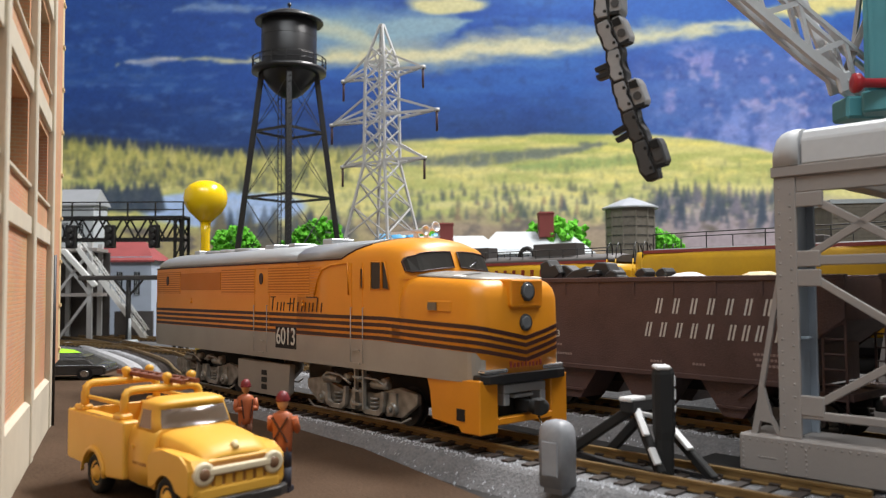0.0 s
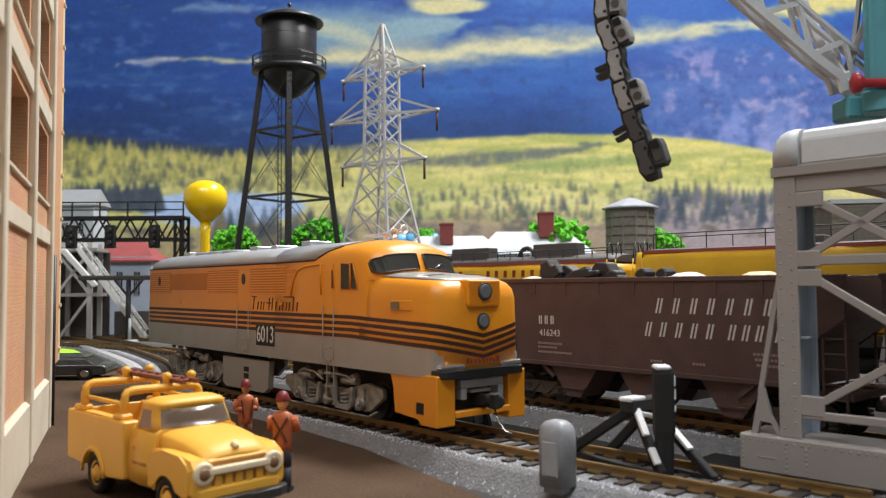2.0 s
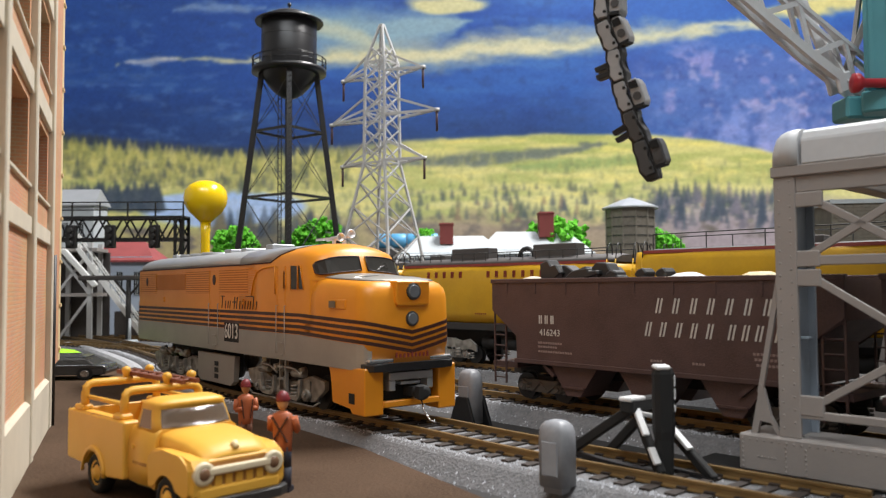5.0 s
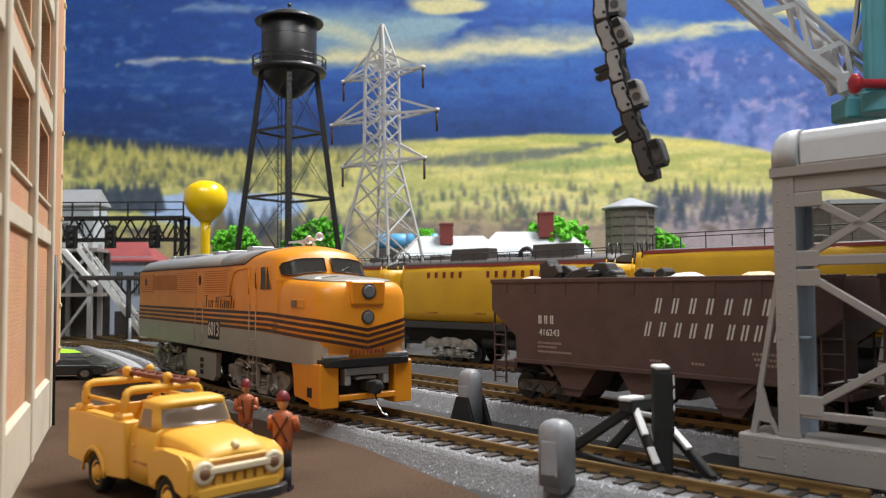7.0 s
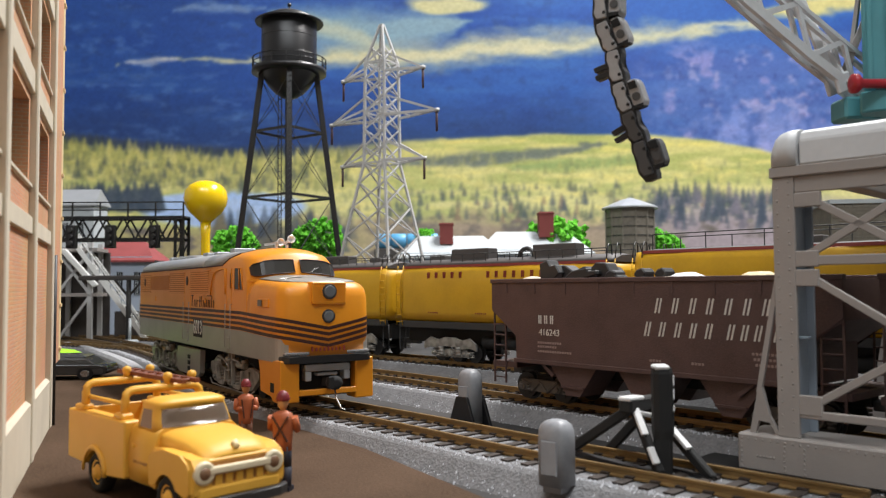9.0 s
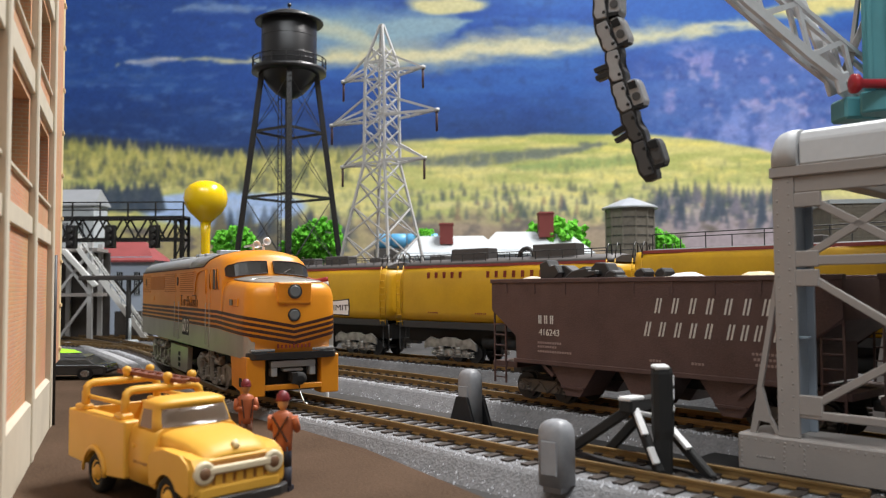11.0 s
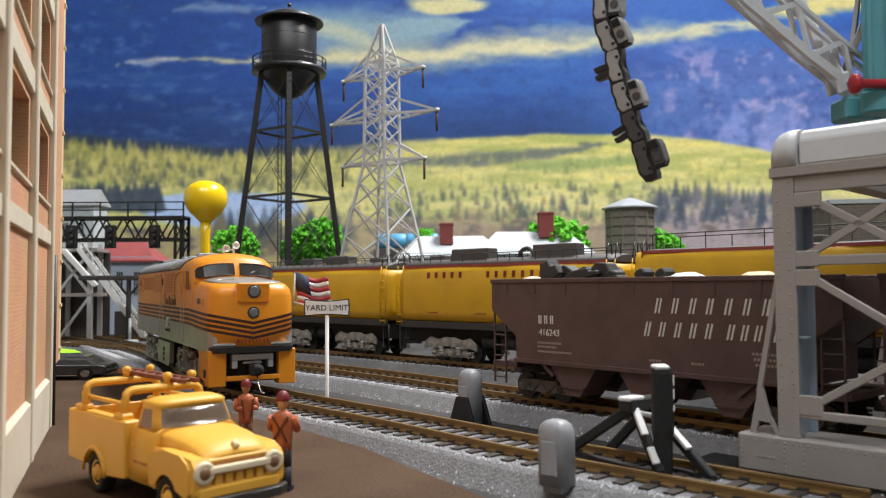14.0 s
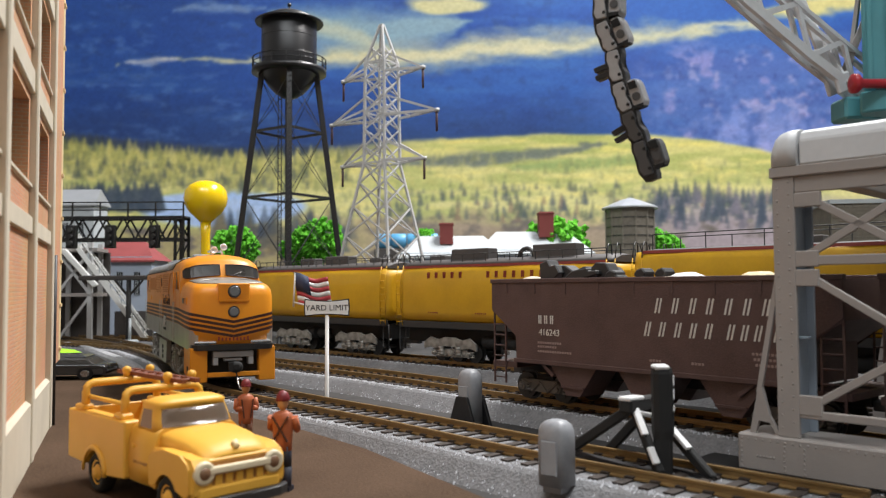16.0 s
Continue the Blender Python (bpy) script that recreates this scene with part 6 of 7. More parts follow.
for i in range(4):
    a, b = CORNERS[i], CORNERS[(i + 1) % 4]
    for k, (z0, z1) in enumerate(zip(LEVELS[:-2], LEVELS[1:-1])):
        bm = NB()
        w0, w1 = pyl(z0), pyl(z1)
        bar(bm, (a[0] * w0, a[1] * w0, z0), (b[0] * w1, b[1] * w1, z1), 0.9, 1.2)
        bar(bm, (b[0] * w0, b[1] * w0, z0), (a[0] * w1, a[1] * w1, z1), 0.9, 1.2)
        part("cross_brace", bm, PYLON_GREY, pylon)
        if k in (5, 8, 11):
            bm = NB()
            bar(bm, (a[0] * w1, a[1] * w1, z1), (b[0] * w1, b[1] * w1, z1), 1.0, 1.4)
            part("belt", bm, PYLON_GREY, pylon)
for z, reach in ((226, 41), (190, 54), (153, 42)):
    for s in (-1, 1):
        tip = Vector((s * reach, 0, z))
        w0, w1 = pyl(z), pyl(z + 16)
        for cy in (-1, 1):
            bm = NB()
            bar(bm, (s * w0, cy * w0, z), tip, 1.5, 2.0)
            part("arm_chord", bm, PYLON_GREY, pylon)
            bm = NB()
            bar(bm, (s * w1, cy * w1, z + 16), tip, 1.2, 1.5)
            part("arm_stay", bm, PYLON_GREY, pylon)
        bm = NB()
        for k in (0.33, 0.66):
            bar(bm, Vector((s * w0, -w0, z)).lerp(tip, k), Vector((s * w0, w0, z)).lerp(tip, k), 0.9, 1.0)
        part("arm_tie", bm, PYLON_GREY, pylon)
        bm = NB()
        rod(bm, tip + Vector((0, 0, 1)), tip + Vector((0, 0, -1.5)), 2.2, None, 10)
        part("arm_tip", bm, PYLON_GREY, pylon)
        bm = NB()
        rod(bm, tip, tip + Vector((0, 0, -17)), 1.0, None, 8)
        part("insulator", bm, material("insulator_brown", (0.07, 0.035, 0.04), 0.4) if "insulator_brown" not in bpy.data.materials else bpy.data.materials["insulator_brown"], pylon, "dark brown hanging insulator")

# ---- yellow ball tower ----
ball = thing("ball_water_tower", "glossy yellow ball-shaped water tower on a single stem", "water tower", "", -185, 620, -3, 0)
bm = NB()
turned(bm, [(4.2, 102), (7, 105), (12.5, 110), (15.8, 116), (16.6, 121), (15.8, 126.5), (12.5, 131), (7, 134), (1, 135)], 40)
part("ball", bm, BALL_YELLOW, ball)
bm = NB()
turned(bm, [(9, 0), (5, 8), (3.5, 22), (3.4, 92), (4.2, 102.5)], 24)
part("stem", bm, BALL_YELLOW, ball)


# ---- foam trees ----
def foam_tree(x, y, r, top, seed):
    rg = random.Random(seed)
    tr = thing("foam_tree", "bright green foam model tree with uneven crown", "tree", "green model trees", x, y, -3, rg.uniform(0, 360))
    bm = NB()
    rod(bm, (0, 0, 0), (0.5, 0.3, top * 0.55), 2.6, 1.5, 8)
    for k in range(5):
        a = k * 1.25
        rod(bm, (0.3, 0.2, top * 0.45), (r * 0.5 * math.cos(a), r * 0.5 * math.sin(a), top * 0.72), 1.1, 0.4, 6)
    part("trunk", bm, TIE, tr)
    verts, faces = [], []
    for k in range(520):
        u, v = rg.uniform(-1, 1), rg.uniform(0, 2 * math.pi)
        q = math.sqrt(1 - u * u)
        d = Vector((q * math.cos(v), q * math.sin(v), u))
        rad = (0.62 + 0.36 * rg.random() ** 0.6) * (1 + 0.22 * noise.noise(d * 2.2 + Vector((seed * 3.1, 0, 0))))
        c = Vector((d.x * r * rad, d.y * r * rad, top - r * 0.95 + d.z * r * 0.92 * rad))
        s = r * rg.uniform(0.07, 0.15)
        rot = Euler((rg.uniform(0, 6), rg.uniform(0, 6), rg.uniform(0, 6))).to_matrix()
        base = len(verts)
        pts = [(1, 0, 0), (-1, 0, 0), (0, 1, 0), (0, -1, 0), (0, 0, 1), (0, 0, -1)]
        verts += [(c + rot @ (Vector(p) * s * rg.uniform(0.6, 1.35))) * MM for p in pts]
        faces += [[base + i for i in f] for f in ((0, 2, 4), (2, 1, 4), (1, 3, 4), (3, 0, 4), (2, 0, 5), (1, 2, 5), (3, 1, 5), (0, 3, 5))]
    me = bpy.data.meshes.new("crown")
    me.from_pydata(verts, [], faces)
    me.materials.append(TREE_GREEN)
    ob = new("crown", me)
    ob.parent = tr
    return tr


foam_tree(-208, 800, 23, 113, 3)
foam_tree(-124, 800, 25, 121, 5)
foam_tree(-150, 830, 20, 108, 8)
foam_tree(128, 900, 37, 132, 7)
foam_tree(250, 930, 24, 118, 9)
foam_tree(270, 960, 22, 112, 10)
foam_tree(-22, 960, 15, 122, 12)


# ---- houses behind the tracks ----
def house(name, label, x, y, w, d, wall, eave_z, ridge_z, hip, wall_mat, roof_mat, windows=0, turn=0):
    h = thing(name, label, "model building", "small model buildings", x, y, -3, turn)
    bm = NB()
    box(bm, -w / 2 + 4, w / 2 - 4, -d / 2 + 4, d / 2 - 4, 0, eave_z + 4)
    part("wall", bm, wall_mat, h)
    bm = NB()
    v = [bm.verts.new(p) for p in ((-w / 2, -d / 2, eave_z), (w / 2, -d / 2, eave_z), (w / 2, d / 2, eave_z), (-w / 2, d / 2, eave_z), (-w / 2 + hip, 0, ridge_z), (w / 2 - hip, 0, ridge_z))]
    for f in ((0, 1, 5, 4), (1, 2, 5), (2, 3, 4, 5), (3, 0, 4), (3, 2, 1, 0)):
        bm.faces.new([v[i] for i in f])
    part("roof", bm, roof_mat, h)
    bm = NB()
    box(bm, -w / 2, w / 2, -d / 2, -d / 2 + 1.2, eave_z - 2, eave_z)
    part("fascia", bm, roof_mat, h)
    for k in range(windows):
        px = -w / 2 + 10 + (w - 20) * (k + 0.5) / windows
        bm = NB()
        box(bm, px - 3, px + 3, -d / 2 + 3.4, -d / 2 + 4.2, eave_z * 0.55, eave_z * 0.85)
        win = part("window", bm, WINDOW_DARK, h)
        bm = NB()
        for a in (-1, 1):
            box(bm, px + a * 1 - 0.25, px + a * 1 + 0.25, -d / 2 + 3.1, -d / 2 + 3.4, eave_z * 0.55, eave_z * 0.85)
        for q in (0.65, 0.75):
            box(bm, px - 3, px + 3, -d / 2 + 3.1, -d / 2 + 3.4, eave_z * q - 0.25, eave_z * q + 0.25)
        part("window_frame", bm, ROOF_WHITE, win)
    return h


def chimney(parent, x, y, z0, z1, w):
    bm = NB()
    box(bm, x - w / 2, x + w / 2, y - w / 2, y + w / 2, z0, z1)
    box(bm, x - w / 2 - 0.8, x + w / 2 + 0.8, y - w / 2 - 0.8, y + w / 2 + 0.8, z1 - 2.5, z1 - 1)
    part("chimney", bevel(bm, 0.2), BRICK_RED, parent, "dark red brick chimney")


BLUE_WALL = material("pale_blue_boards", (0.42, 0.48, 0.58), 0.6)
RED_ROOF = material("faded_red_roof", (0.28, 0.06, 0.06), 0.75, stain=0.3)
SKY_BLUE = material("light_blue_plastic", (0.10, 0.36, 0.62), 0.4)
h1 = house("station_house", "white hip-roofed model house with red chimney", 98, 880, 130, 60, 0, 86, 111, 26, BLUE_WALL, ROOF_WHITE, 5)
chimney(h1, 15, -6, 104, 132, 16)
h2 = house("station_house", "white low-roofed model house with red chimney", 10, 900, 120, 60, 0, 84, 108, 24, BLUE_WALL, ROOF_WHITE, 4)
chimney(h2, -6, -8, 98, 122, 15)
house("red_roofed_house", "pale blue model house with faded red roof", -335, 850, 74, 56, 0, 80, 101, 20, BLUE_WALL, RED_ROOF, 3)
house("grey_shed", "pale grey model shed with a pitched roof", -478, 1050, 60, 50, 0, 160, 182, 4, ROOF_WHITE, ROOF_GREY, 2)
blue = thing("blue_storage_tank", "light blue corrugated tanks behind the white house", "storage tank", "", -42, 960, -3, 0)
bm = NB()
box(bm, -40, 40, -12, 12, 0, 96)
part("stand", bm, TANK_ROOF, blue)
for k in range(4):
    bm = NB()
    turned(bm, [(8, -9), (9, -8), (9, 8), (8, 9)], 16)
    bmesh.ops.transform(bm, matrix=Matrix.Translation((-30 + k * 19, 0, 106)) @ Matrix.Rotation(radians(90), 4, "Y"), verts=bm.verts)
    part("barrel", bm, SKY_BLUE, blue)

silo = thing("water_tank_house", "grey weathered timber tank with a conical roof", "storage tank", "", 212, 900, -3, 0)
bm = NB()
n = 12
loft(bm, [[(27 * math.cos(2 * math.pi * k / n), 27 * math.sin(2 * math.pi * k / n), z) for k in range(n)] for z in (0, 138)], smooth=False)
part("tank", bm, TIMBER_GREY, silo)
for z in (96, 106, 116, 126):
    bm = NB()
    loft(bm, [[(r * math.cos(2 * math.pi * k / n), r * math.sin(2 * math.pi * k / n), zz) for k in range(n)] for r, zz in ((27.0, z), (27.6, z), (27.6, z + 1), (27.0, z + 1))], smooth=False)
    part("hoop", bm, DARK_METAL, silo)
for k in range(n):
    a = 2 * math.pi * k / n
    bm = NB()
    bar(bm, (27.2 * math.cos(a), 27.2 * math.sin(a), 60), (27.2 * math.cos(a), 27.2 * math.sin(a), 138), 1.5, 1.5)
    part("stave", bm, TIMBER_GREY, silo)
bm = NB()
loft(bm, [[(r * math.cos(2 * math.pi * k / n), r * math.sin(2 * math.pi * k / n), z) for k in range(n)] for r, z in ((32, 137), (32, 138.5), (12, 147), (2, 150))], smooth=False)
part("roof", bm, ROOF_GREY, silo, "pale grey conical roof")

shop = thing("brick_shop", "tan brick model shop with pale roof behind the cars", "model building", "small model buildings", 345, 580, -3, -8)
bm = NB()
box(bm, -66, 70, -25, 40, 0, 108)
part("wall", bm, TIMBER_GREY, shop)
for row in range(14):
    for k in range(11):
        bm = NB()
        x0 = -65 + k * 5.4 + (row % 2) * 2.7
        box(bm, x0, x0 + 5.0, -25.5, -24.9, 74 + row * 2.4, 76.0 + row * 2.4)
        part("brick", bm, TIMBER_GREY, shop)
bm = NB()
box(bm, -67.5, 71, -26.5, 41, 108, 111)
part("parapet", bm, ROOF_WHITE, shop)

# ---- black signal bridge over the far curve ----
sb = thing("signal_bridge", "black lattice signal bridge spanning the tracks", "signal bridge", "", -205, 625, -3, 0)
for y in (-7, 7):
    for z in (89, 106):
        bm = NB()
        bar(bm, (-150, y, z), (4, y, z), 2.4, 2.4)
        part("chord", bm, BLACK, sb)
    for k in range(8):
        x = -148 + k * 19
        bm = NB()
        bar(bm, (x, y, 89), (x + 9.5, y, 106), 1.2, 1.2)
        bar(bm, (x + 9.5, y, 106), (x + 19, y, 89), 1.2, 1.2)
        part("web_brace", bm, BLACK, sb)
for z in (112, 118):
    bm = NB()
    bar(bm, (-150, -7, z), (4, -7, z), 0.9, 0.9)
    part("handrail", bm, BLACK, sb)
for k in range(8):
    bm = NB()
    x = -148 + k * 21.6
    bar(bm, (x, -7, 106), (x, -7, 118), 1.0, 1.0)
    part("rail_post", bm, BLACK, sb)
bm = NB()
box(bm, -150, 4, -7, 7, 106, 107.2)
part("walkway", bm, BLACK, sb)
for x in (0, -146):
    for y in (-7, 7):
        for dx in (-3, 3):
            bm = NB()
            bar(bm, (x + dx, y, 0), (x + dx, y, 107), 2.0, 2.0)
            part("leg", bm, BLACK, sb)
        for k in range(7):
            bm = NB()
            bar(bm, (x - 3, y, 4 + k * 14), (x + 3, y, 18 + k * 14), 0.9, 0.9)
            part("leg_brace", bm, BLACK, sb)
for x in (-18, -52, -82, -120):
    bm = NB()
    box(bm, x - 4, x + 4, -12, -8, 82, 100)
    head = part("signal_head", bevel(bm, 0.6), BLACK, sb, "black signal head")
    for q, mm in enumerate((DARK_METAL, BLACK, DARK_METAL)):
        bm = NB()
        rod(bm, (x, -12, 96 - q * 5), (x, -14.5, 96 - q * 5), 2.0, 1.8, 12)
        part("signal_lens", bm, mm, head)

# ---- coaling stage with stairs, far left ----
STAGE_BOARDS = material("dark_stage_boards", (0.085, 0.075, 0.07), 0.85, stain=0.5, grain=0.4)
stage = thing("coaling_stage", "pale grey steel stage with long white stairs", "coaling stage", "", -300, 720, -3, 6)
for x in (-70, -42, -14):
    for y in (-12, 16):
        bm = NB()
        bar(bm, (x, y, 0), (x, y, 92), 4, 4)
        part("column", bm, PYLON_GREY, stage)
for z in (44, 84):
    bm = NB()
    box(bm, -74, -8, -14, 18, z, z + 3)
    part("deck", bm, GANTRY, stage)
for p, q in (((-70, 4), (-42, 44)), ((-42, 4), (-70, 44)), ((-42, 46), (-14, 84)), ((-14, 46), (-42, 84)), ((-42, 4), (-14, 44))):
    bm = NB()
    bar(bm, (p[0], -13, p[1]), (q[0], -13, q[1]), 2.2, 2.2)
    part("cross_brace", bm, PYLON_GREY, stage)
bm = NB()
box(bm, -74, -6, 17, 19, 0, 84)
part("siding", bm, STAGE_BOARDS, stage, "dark weathered board siding")
bm = NB()
box(bm, 0, 34, 12, 16, 0, 30)
part("lower_siding", bm, STAGE_BOARDS, stage)
bm = NB()
slab(bm, [(-40, 86), (-33, 86), (-5, 54), (-10, 52)], "y", -19, -15)
part("chute", bevel(bm, 0.6), SIGN_WHITE, stage, "pale sloping chute")
bm = NB()
box(bm, -72, -30, -8, 14, 87, 96)
part("cabin", bevel(bm, 1), ROOF_WHITE, stage)
for y in (-16, -8):
    bm = NB()
    bar(bm, (-26, y, 90), (36, y, 4), 1.6, 4.0)
    part("stair_stringer", bm, SIGN_WHITE, stage, "white stair stringer")
    bm = NB()
    bar(bm, (-26, y, 100), (36, y, 14), 1.0, 1.2)
    part("stair_rail", bm, SIGN_WHITE, stage)
    for k in range(7):
        bm = NB()
        bar(bm, (-24 + k * 9.5, y, 88 - k * 13.2), (-24 + k * 9.5, y, 98 - k * 13.2), 0.9, 0.9)
        part("rail_post", bm, ROOF_WHITE, stage)
for k in range(18):
    bm = NB()
    box(bm, -25 + k * 3.4, -21.5 + k * 3.4, -16, -8, 87 - k * 4.75, 88 - k * 4.75)
    part("stair_tread", bm, SIGN_WHITE, stage)
# bracket signal in front of the stage
brk = thing("bracket_post", "dark T-shaped bracket post beside the far tracks", "signal post", "", -268, 680, -3, 0)
bm = NB()
rod(bm, (0, 0, 0), (0, 0, 60), 2.4, 2.0, 12)
part("post", bm, DARK_METAL, brk)
bm = NB()
box(bm, -42, 30, -3, 3, 58, 62)
part("arm", bevel(bm, 0.5), TANK_ROOF, brk)
for s in (-1, 1):
    bm = NB()
    bar(bm, (0, 0, 44), (s * 12, 0, 58), 1.6, 1.6)
    part("knee", bm, DARK_METAL, brk)
sw = thing("switch_stand", "small white switch stand beside the far tracks", "switch stand", "", -262, 668, -3, 0)
bm = NB()
box(bm, -6, 6, -5, 5, 0, 8)
part("foot", bevel(bm, 1.0), ROOF_WHITE, sw)
bm = NB()
rod(bm, (0, 0, 8), (0, 0, 26), 1.4, 1.0, 10)
part("lever", bm, ROOF_WHITE, sw)

# ---- ballast shoulder along the outer curve, its lit look put into pale grey ----
bm = NB()
edge = [q for q in spline(TRACK_A, 6.0) if q[0].y > 452]
ribbon(bm, edge, [(23, -3), (32, -3), (31.5, 2), (30, 3.8), (27, 4.2), (23, 3)])
tagged(part("lit_shoulder_strip", bm, material("lit_shoulder_grey", (0.36, 0.36, 0.375), 0.95, spec=0.08, grain=0.9, size=1.3, stain=0.5, stain_size=4, bump=1.0)), "pale grey strip along the curved track, its lit look in the colour", "edging", kind="structure")

for pts, lab, det in ((TRACK_A, "curved model track ending at a bumper, on ballast", True), (TRACK_B, "model track under the brown hopper, on ballast", True), (TRACK_C, "model track under the yellow cars, on ballast", False)):
    build_track(pts, lab, det)


# ---- printed landscape backdrop ----
# The print is laid out in units of 0.815 mm: across from the left, down from the top of what shows.
UNIT = 0.815
rb = np.random.RandomState(11)


def lattice_noise(x, y, seed):
    """Smooth value noise between 0 and 1."""
    xi, yi = np.floor(x).astype(np.int64), np.floor(y).astype(np.int64)
    fx, fy = x - xi, y - yi
    fx, fy = fx * fx * (3 - 2 * fx), fy * fy * (3 - 2 * fy)

    def h(a, b):
        v = np.sin(a * 127.1 + b * 311.7 + seed * 74.7) * 43758.5453
        return v - np.floor(v)
    return (h(xi, yi) * (1 - fx) + h(xi + 1, yi) * fx) * (1 - fy) + (h(xi, yi + 1) * (1 - fx) + h(xi + 1, yi + 1) * fx) * fy


def cloudy(x, y, sx, sy, seed, octaves=4):
    out, amp, tot = 0, 1.0, 0.0
    for k in range(octaves):
        out = out + amp * lattice_noise(x / sx * 2 ** k, y / sy * 2 ** k, seed + k)
        tot += amp
        amp *= 0.55
    return out / tot


STEP = 1.9
NU, NV = int(1900 / STEP), int(640 / STEP)
uu, vv = np.meshgrid(-160 + np.arange(NU) * STEP, -110 + np.arange(NV) * STEP)
ink = np.zeros((NV, NU, 3))


def lay(mask, colour):
    m = np.clip(mask, 0, 1)[..., None]
    ink[:] = ink * (1 - m) + np.array(colour) / 255.0 * m


def ramp(x, a, b):
    return np.clip((x - a) / (b - a), 0, 1)


wob = cloudy(uu, vv, 60, 22, 3) - 0.5
wob2 = cloudy(uu, vv, 14, 7, 9) - 0.5
# far blue range
lay(np.ones_like(uu), (34, 79, 156))
lay(ramp(cloudy(uu, vv, 190, 60, 21) + wob * 0.3, 0.42, 0.66), (22, 59, 137))
lay(ramp(cloudy(uu, vv, 120, 16, 33), 0.55, 0.8) * 0.4, (64, 112, 174))
lay((1 - ramp(uu + wob * 120, 330, 560)) * 0.6, (18, 52, 122))
lay(ramp(vv + wob * 60, 150, 235) * 0.75 * (1 - ramp(uu, 1000, 1200)), (26, 50, 102))
lay(ramp(uu + wob * 200, 1020, 1250) * 0.6 * ramp(vv, 40, 110), (86, 104, 168))
lay(ramp(cloudy(uu, vv, 34, 24, 41), 0.60, 0.72) * ramp(uu, 1120, 1200) * ramp(vv, 60, 100) * 0.6, (150, 140, 190))
lay(ramp(cloudy(uu, vv, 30, 60, 47), 0.56, 0.74) * ramp(uu, 1100, 1250) * ramp(vv, 150, 210) * 0.7, (120, 140, 205))
lay(ramp(cloudy(uu, vv, 26, 12, 53), 0.62, 0.75) * 0.35 * (1 - ramp(uu, 400, 700)), (90, 130, 190))
lay(ramp(cloudy(uu, vv, 16, 11, 57), 0.56, 0.72) * 0.3 * (1 - ramp(uu, 1000, 1150)), (24, 44, 92))
lay(ramp(cloudy(uu, vv, 22, 15, 59), 0.60, 0.70) * ramp(uu, 1140, 1240) * ramp(vv, 70, 100) * (1 - ramp(vv, 190, 230)) * 0.5, (186, 170, 200))
lay(ramp(cloudy(uu, vv, 12, 9, 63), 0.58, 0.72) * ramp(uu, 1080, 1200) * ramp(vv, 50, 90) * 0.6, (46, 66, 128))
lay(ramp(cloudy(uu, vv, 44, 70, 65), 0.50, 0.68) * ramp(uu, 1180, 1300) * ramp(vv, 170, 230) * 0.6, (150, 160, 216))
lay(ramp(cloudy(uu, vv, 60, 9, 69), 0.58, 0.72) * (1 - ramp(uu, 420, 620)) * ramp(vv, 60, 100) * 0.22, (96, 128, 178))
# sunlit haze and yellow bands
def band(us, vs, ths, soft, colour, amount=1.0, wobble=26):
    c = np.interp(uu, us, vs) + wob * wobble + wob2 * 10
    t = np.interp(uu, us, ths)
    lay((1 - ramp(np.abs(vv - c), t * (1 - soft), t * (1 + soft))) * amount * (uu > us[0]) * (uu < us[-1]), colour)


band([470, 540, 640, 760, 840], [20, 45, 50, 40, 30], [4, 38, 40, 26, 3], 0.6, (140, 165, 165), 0.8)
band([200, 330, 450, 560, 700, 850, 1000, 1150, 1300, 1420], [106, 102, 98, 100, 92, 84, 72, 56, 45, 40], [0.5, 2.5, 6, 13, 19, 20, 18, 14, 8, 2], 0.85, (200, 192, 146), 0.88, 34)
band([430, 560, 800, 1050], [104, 104, 92, 76], [2, 7, 9, 3], 0.6, (214, 204, 158), 0.6)
band([480, 560, 640, 700], [22, 40, 62, 92], [6, 12, 12, 5], 0.8, (196, 190, 150), 0.6)
band([300, 380, 470], [4, 2, 8], [3, 9, 3], 0.8, (150, 170, 190), 0.5)
lay((1 - ramp(((uu - 795) / 74) ** 2 + ((vv - 2 + wob * 20) / 18) ** 2, 0.6, 1.2)) * 0.85, (214, 200, 132))
band([1330, 1430, 1540, 1700], [22, 10, 6, 0], [4, 14, 16, 20], 0.5, (206, 190, 110), 0.9)
band([215, 250, 310], [104, 105, 103], [3, 8, 3], 0.7, (176, 176, 186), 0.75)
# the field and the forest below the range
edge_v = np.interp(uu, [-200, 100, 250, 420, 560, 700, 780, 900, 1000, 1150, 1250, 1330, 1400, 1500, 1760], [228, 236, 252, 266, 262, 250, 242, 240, 236, 238, 248, 262, 282, 330, 350])
lay(ramp(vv + wob * 10, edge_v - 3, edge_v + 3), (206, 198, 118))
lay(ramp(vv, edge_v, edge_v + 4) * ramp(cloudy(uu, vv, 90, 10, 61), 0.42, 0.62) * 0.8, (158, 166, 84))
lay(ramp(vv, edge_v, edge_v + 4) * ramp(cloudy(uu, vv, 40, 8, 67), 0.56, 0.7) * 0.7, (226, 210, 112))
lay(ramp(vv, edge_v - 12, edge_v) * (1 - ramp(vv, edge_v + 2, edge_v + 22)) * (1 - ramp(uu, 520, 760)), (48, 58, 88))
band([700, 770, 860, 980, 1080], [292, 284, 282, 268, 252], [2, 9, 12, 9, 2], 0.4, (86, 96, 96), 0.85, 12)
band([900, 980, 1100, 1180], [300, 292, 286, 280], [2, 9, 8, 2], 0.5, (128, 150, 84), 0.8, 12)
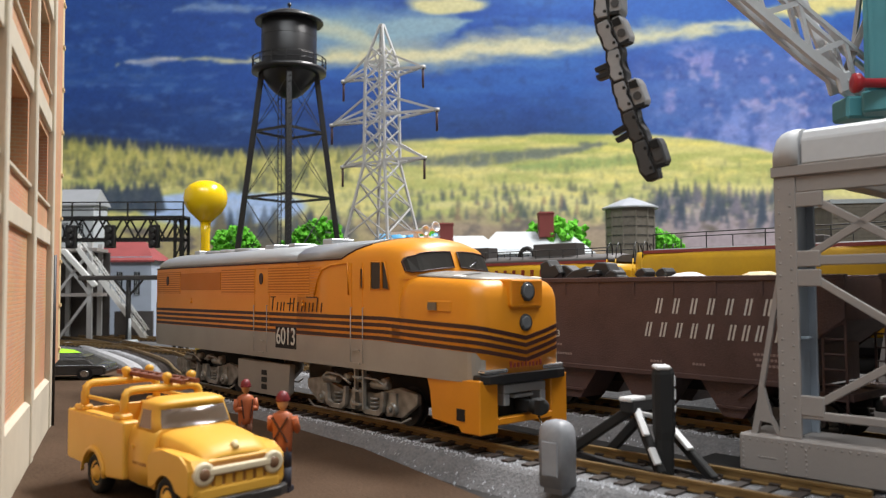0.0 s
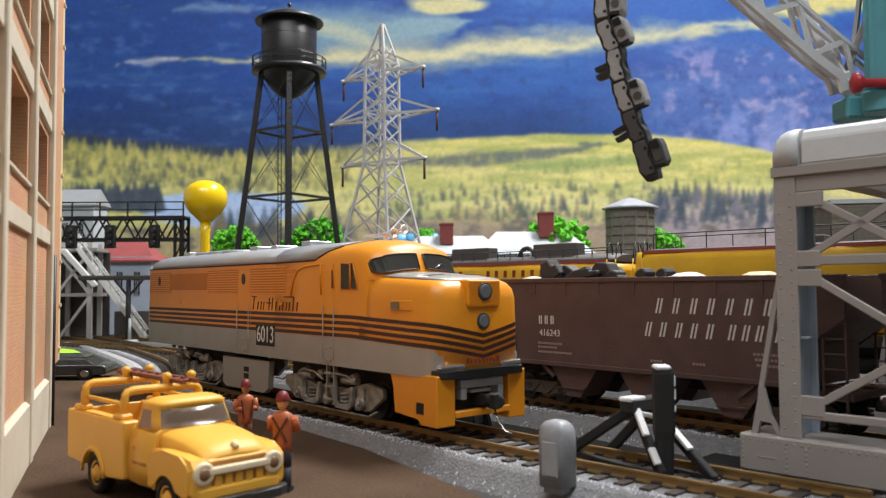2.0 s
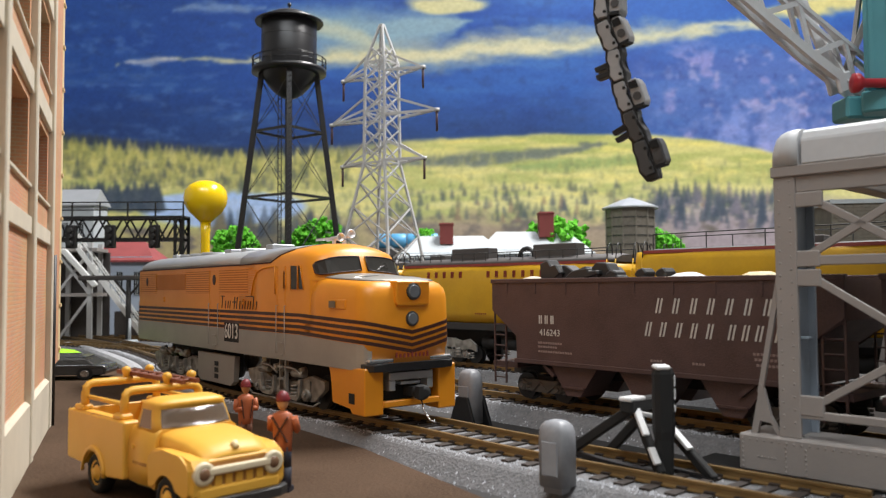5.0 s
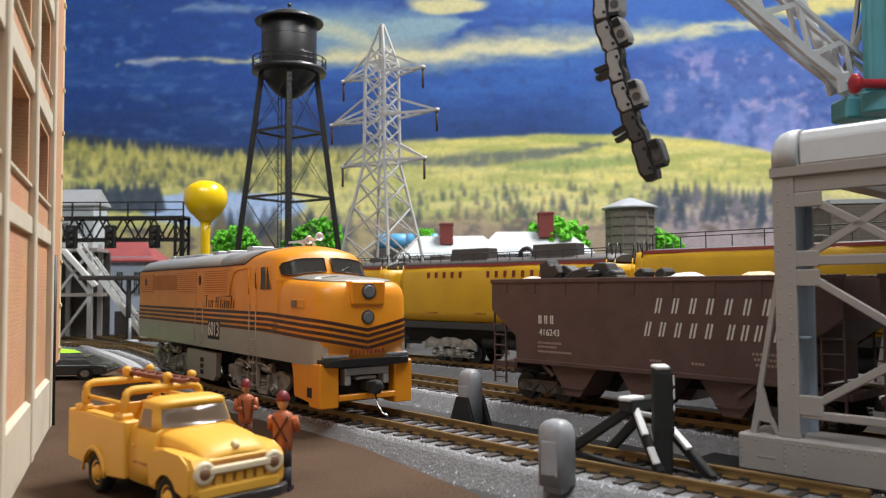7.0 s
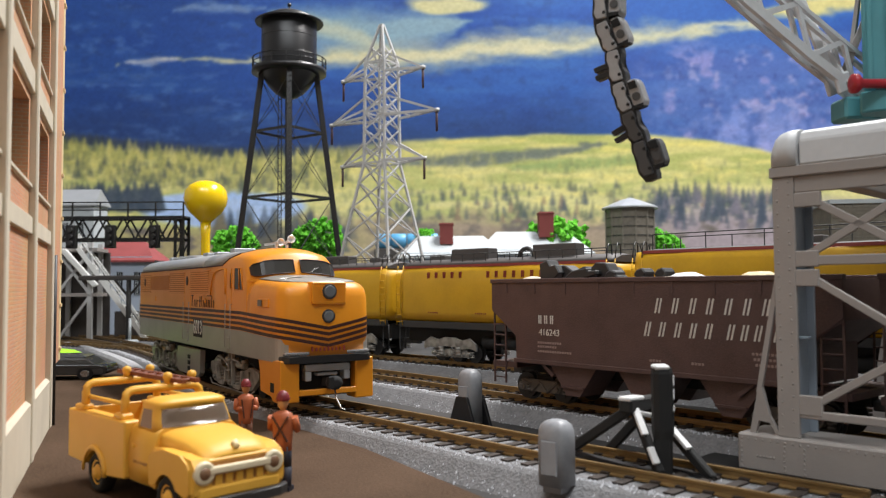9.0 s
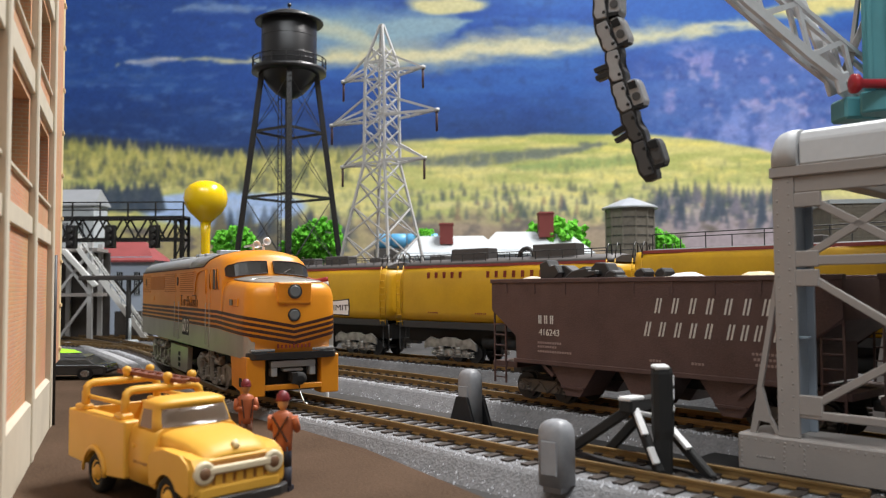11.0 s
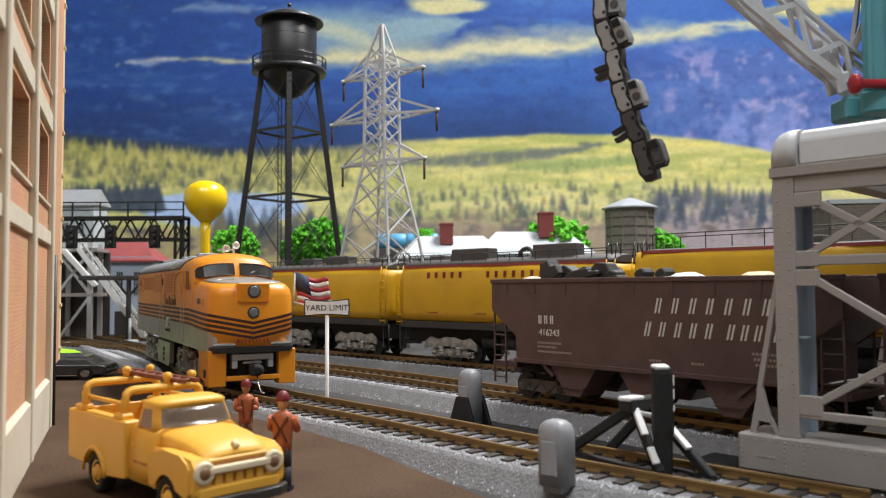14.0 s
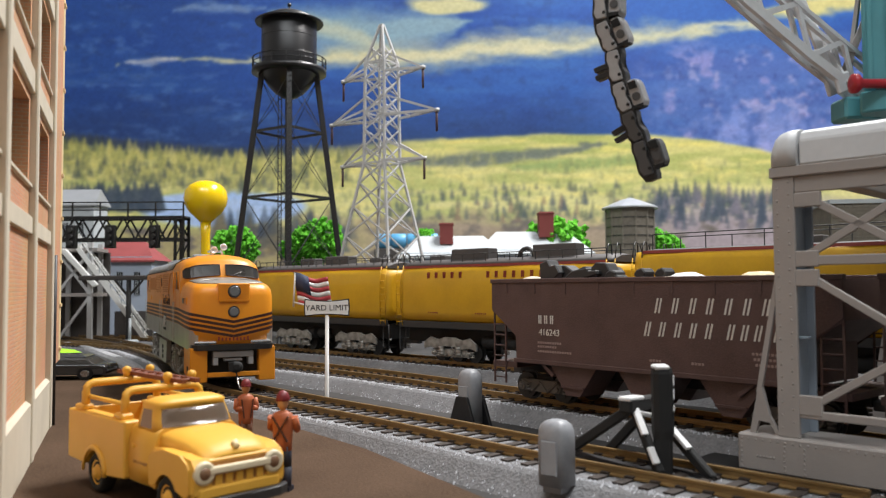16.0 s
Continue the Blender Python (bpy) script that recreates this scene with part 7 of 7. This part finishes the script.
lay(ramp(vv + wob * 40, 372, 400) * 0.9 * ramp(uu, 520, 700), (140, 118, 100))
lay(ramp(vv + wob * 50, 338, 376) * ramp(uu, 1060, 1220) * 0.85, (142, 128, 140))
lay(ramp(vv + wob * 40, 392, 415) * (1 - ramp(uu, 520, 700)) * 0.9, (150, 132, 84))
lay(ramp(cloudy(uu, vv, 30, 14, 71), 0.55, 0.7) * ramp(vv, 372, 392), (86, 78, 72))
# lake
lake = 1 - ramp(((uu - 395) / 150) ** 2 + ((vv - 366 + wob * 10) / 33) ** 2, 0.85, 1.05)
lay(lake, (150, 182, 232))
lay(lake * ramp(cloudy(uu, vv, 80, 6, 77), 0.5, 0.7) * 0.5, (170, 192, 230))


# conifers, dabbed one by one: far small ones, then nearer dark ones
def conifer(u0, v0, h, w, colour, amount):
    i0, i1 = int((u0 - w + 160) / STEP), int((u0 + w + 160) / STEP) + 2
    j0, j1 = int((v0 - h + 110) / STEP), int((v0 + 110) / STEP) + 2
    if i0 < 0 or j0 < 0 or i1 > NU or j1 > NV:
        return
    s = (slice(j0, j1), slice(i0, i1))
    k = (vv[s] - (v0 - h)) / h
    half = w * np.clip(k, 0, 1) * (0.62 + 0.38 * np.mod(k * 4.0, 1.0))
    m = np.clip((half - np.abs(uu[s] - u0)) / 1.2 + 0.5, 0, 1) * (k > 0) * (k < 1.02) * amount
    ink[s] = ink[s] * (1 - m[..., None]) + np.array(colour) / 255.0 * m[..., None]


def forest(n, u_range, v_of, spread, h_range, colours, amount):
    for _ in range(n):
        u0 = rb.uniform(*u_range)
        v0 = v_of(u0) + rb.uniform(0, spread)
        h = rb.uniform(*h_range)
        conifer(u0, v0, h, h * rb.uniform(0.22, 0.36), colours[rb.randint(len(colours))], amount * rb.uniform(0.6, 1))


ridge = lambda u: float(np.interp(u, [-200, 100, 250, 420, 560, 700, 780, 900, 1000, 1150, 1250, 1330, 1400, 1700], [228, 236, 252, 266, 262, 250, 242, 240, 236, 238, 248, 262, 282, 330]))
DUSK, GOLD, GREEN_D = [(40, 50, 66), (52, 62, 72), (34, 46, 60)], [(190, 180, 92), (170, 164, 84), (206, 194, 108), (140, 142, 78)], [(70, 80, 62), (58, 68, 58), (88, 92, 66)]
forest(300, (90, 560), lambda u: ridge(u) + 2, 10, (8, 18), DUSK, 0.7)
forest(900, (90, 620), lambda u: ridge(u) + 16, 60, (14, 30), GOLD + GOLD + GREEN_D[:1], 0.75)
forest(170, (90, 640), lambda u: ridge(u) + 34, 40, (12, 22), GREEN_D + DUSK, 0.45)
forest(420, (600, 1400), lambda u: ridge(u) + 40, 66, (8, 22), GOLD + GREEN_D[:1], 0.4)
forest(130, (700, 1400), lambda u: ridge(u) + 96, 22, (9, 20), GREEN_D + DUSK, 0.65)
forest(260, (100, 285), lambda u: 345, 28, (18, 36), DUSK, 0.9)
forest(170, (620, 1420), lambda u: 362, 34, (12, 30), GREEN_D + DUSK + [(110, 84, 70)], 0.75)
forest(150, (1150, 1420), lambda u: 350, 60, (16, 40), DUSK + [(96, 90, 104)], 0.8)
forest(120, (380, 620), lambda u: 408, 40, (30, 60), DUSK + [(112, 96, 60), (80, 74, 60)], 0.7)
# printed grain
for _ in range(3):
    ink[1:-1, 1:-1] = 0.36 * ink[1:-1, 1:-1] + 0.16 * (ink[:-2, 1:-1] + ink[2:, 1:-1] + ink[1:-1, :-2] + ink[1:-1, 2:])
haze = np.array((170, 180, 190)) / 255.0
ink = ink * 0.92 + haze * 0.08
ink = ink ** (1.0 - 0.22 * ramp(vv, 250, 360))[..., None]
ink *= (0.93 + 0.14 * cloudy(uu, vv, 5, 4, 91, 3))[..., None]
ink = np.clip(ink, 0, 1)
lin = np.where(ink < 0.04045, ink / 12.92, ((ink + 0.055) / 1.055) ** 2.4)
PRINT_GAIN = 1.0
verts = np.stack([(uu - 784) * UNIT * MM, np.full_like(uu, 1.149), (48 + (507 - vv) * UNIT) * MM], -1).reshape(-1, 3)
keep_v = verts[:, 2] > -0.003
idx = np.arange(NU * NV).reshape(NV, NU)
quads = np.stack([idx[1:, :-1], idx[1:, 1:], idx[:-1, 1:], idx[:-1, :-1]], -1).reshape(-1, 4)
quads = quads[keep_v[quads].all(1)]
me = bpy.data.meshes.new("backdrop")
me.vertices.add(len(verts))
me.vertices.foreach_set("co", verts.ravel())
me.loops.add(quads.size)
me.loops.foreach_set("vertex_index", quads.ravel())
me.polygons.add(len(quads))
me.polygons.foreach_set("loop_start", np.arange(len(quads)) * 4)
me.update(calc_edges=True)
col = me.color_attributes.new("print", "FLOAT_COLOR", "POINT")
col.data.foreach_set("color", np.concatenate([np.clip(lin.reshape(-1, 3) * PRINT_GAIN, 0, 1), np.ones((NU * NV, 1))], 1).astype(np.float32).ravel())
PRINT = bpy.data.materials.new("printed_landscape")
PRINT.use_nodes = True
nt = PRINT.node_tree
att = nt.nodes.new("ShaderNodeVertexColor")
att.layer_name = "print"
nt.nodes["Principled BSDF"].inputs["Roughness"].default_value = 0.55
nt.nodes["Principled BSDF"].inputs["Specular IOR Level"].default_value = 0.25
nt.links.new(att.outputs["Color"], nt.nodes["Principled BSDF"].inputs["Base Color"])
me.materials.append(PRINT)
tagged(new("backdrop", me), "printed mountain and forest landscape behind the layout", "backdrop", kind="structure")
bm = NB()
box(bm, -980, 980, 1152, 1162, -30, 600)
tagged(part("backboard", bm, WALL_PAINT), "plain board that carries the printed landscape", "backdrop", kind="structure")


motions()
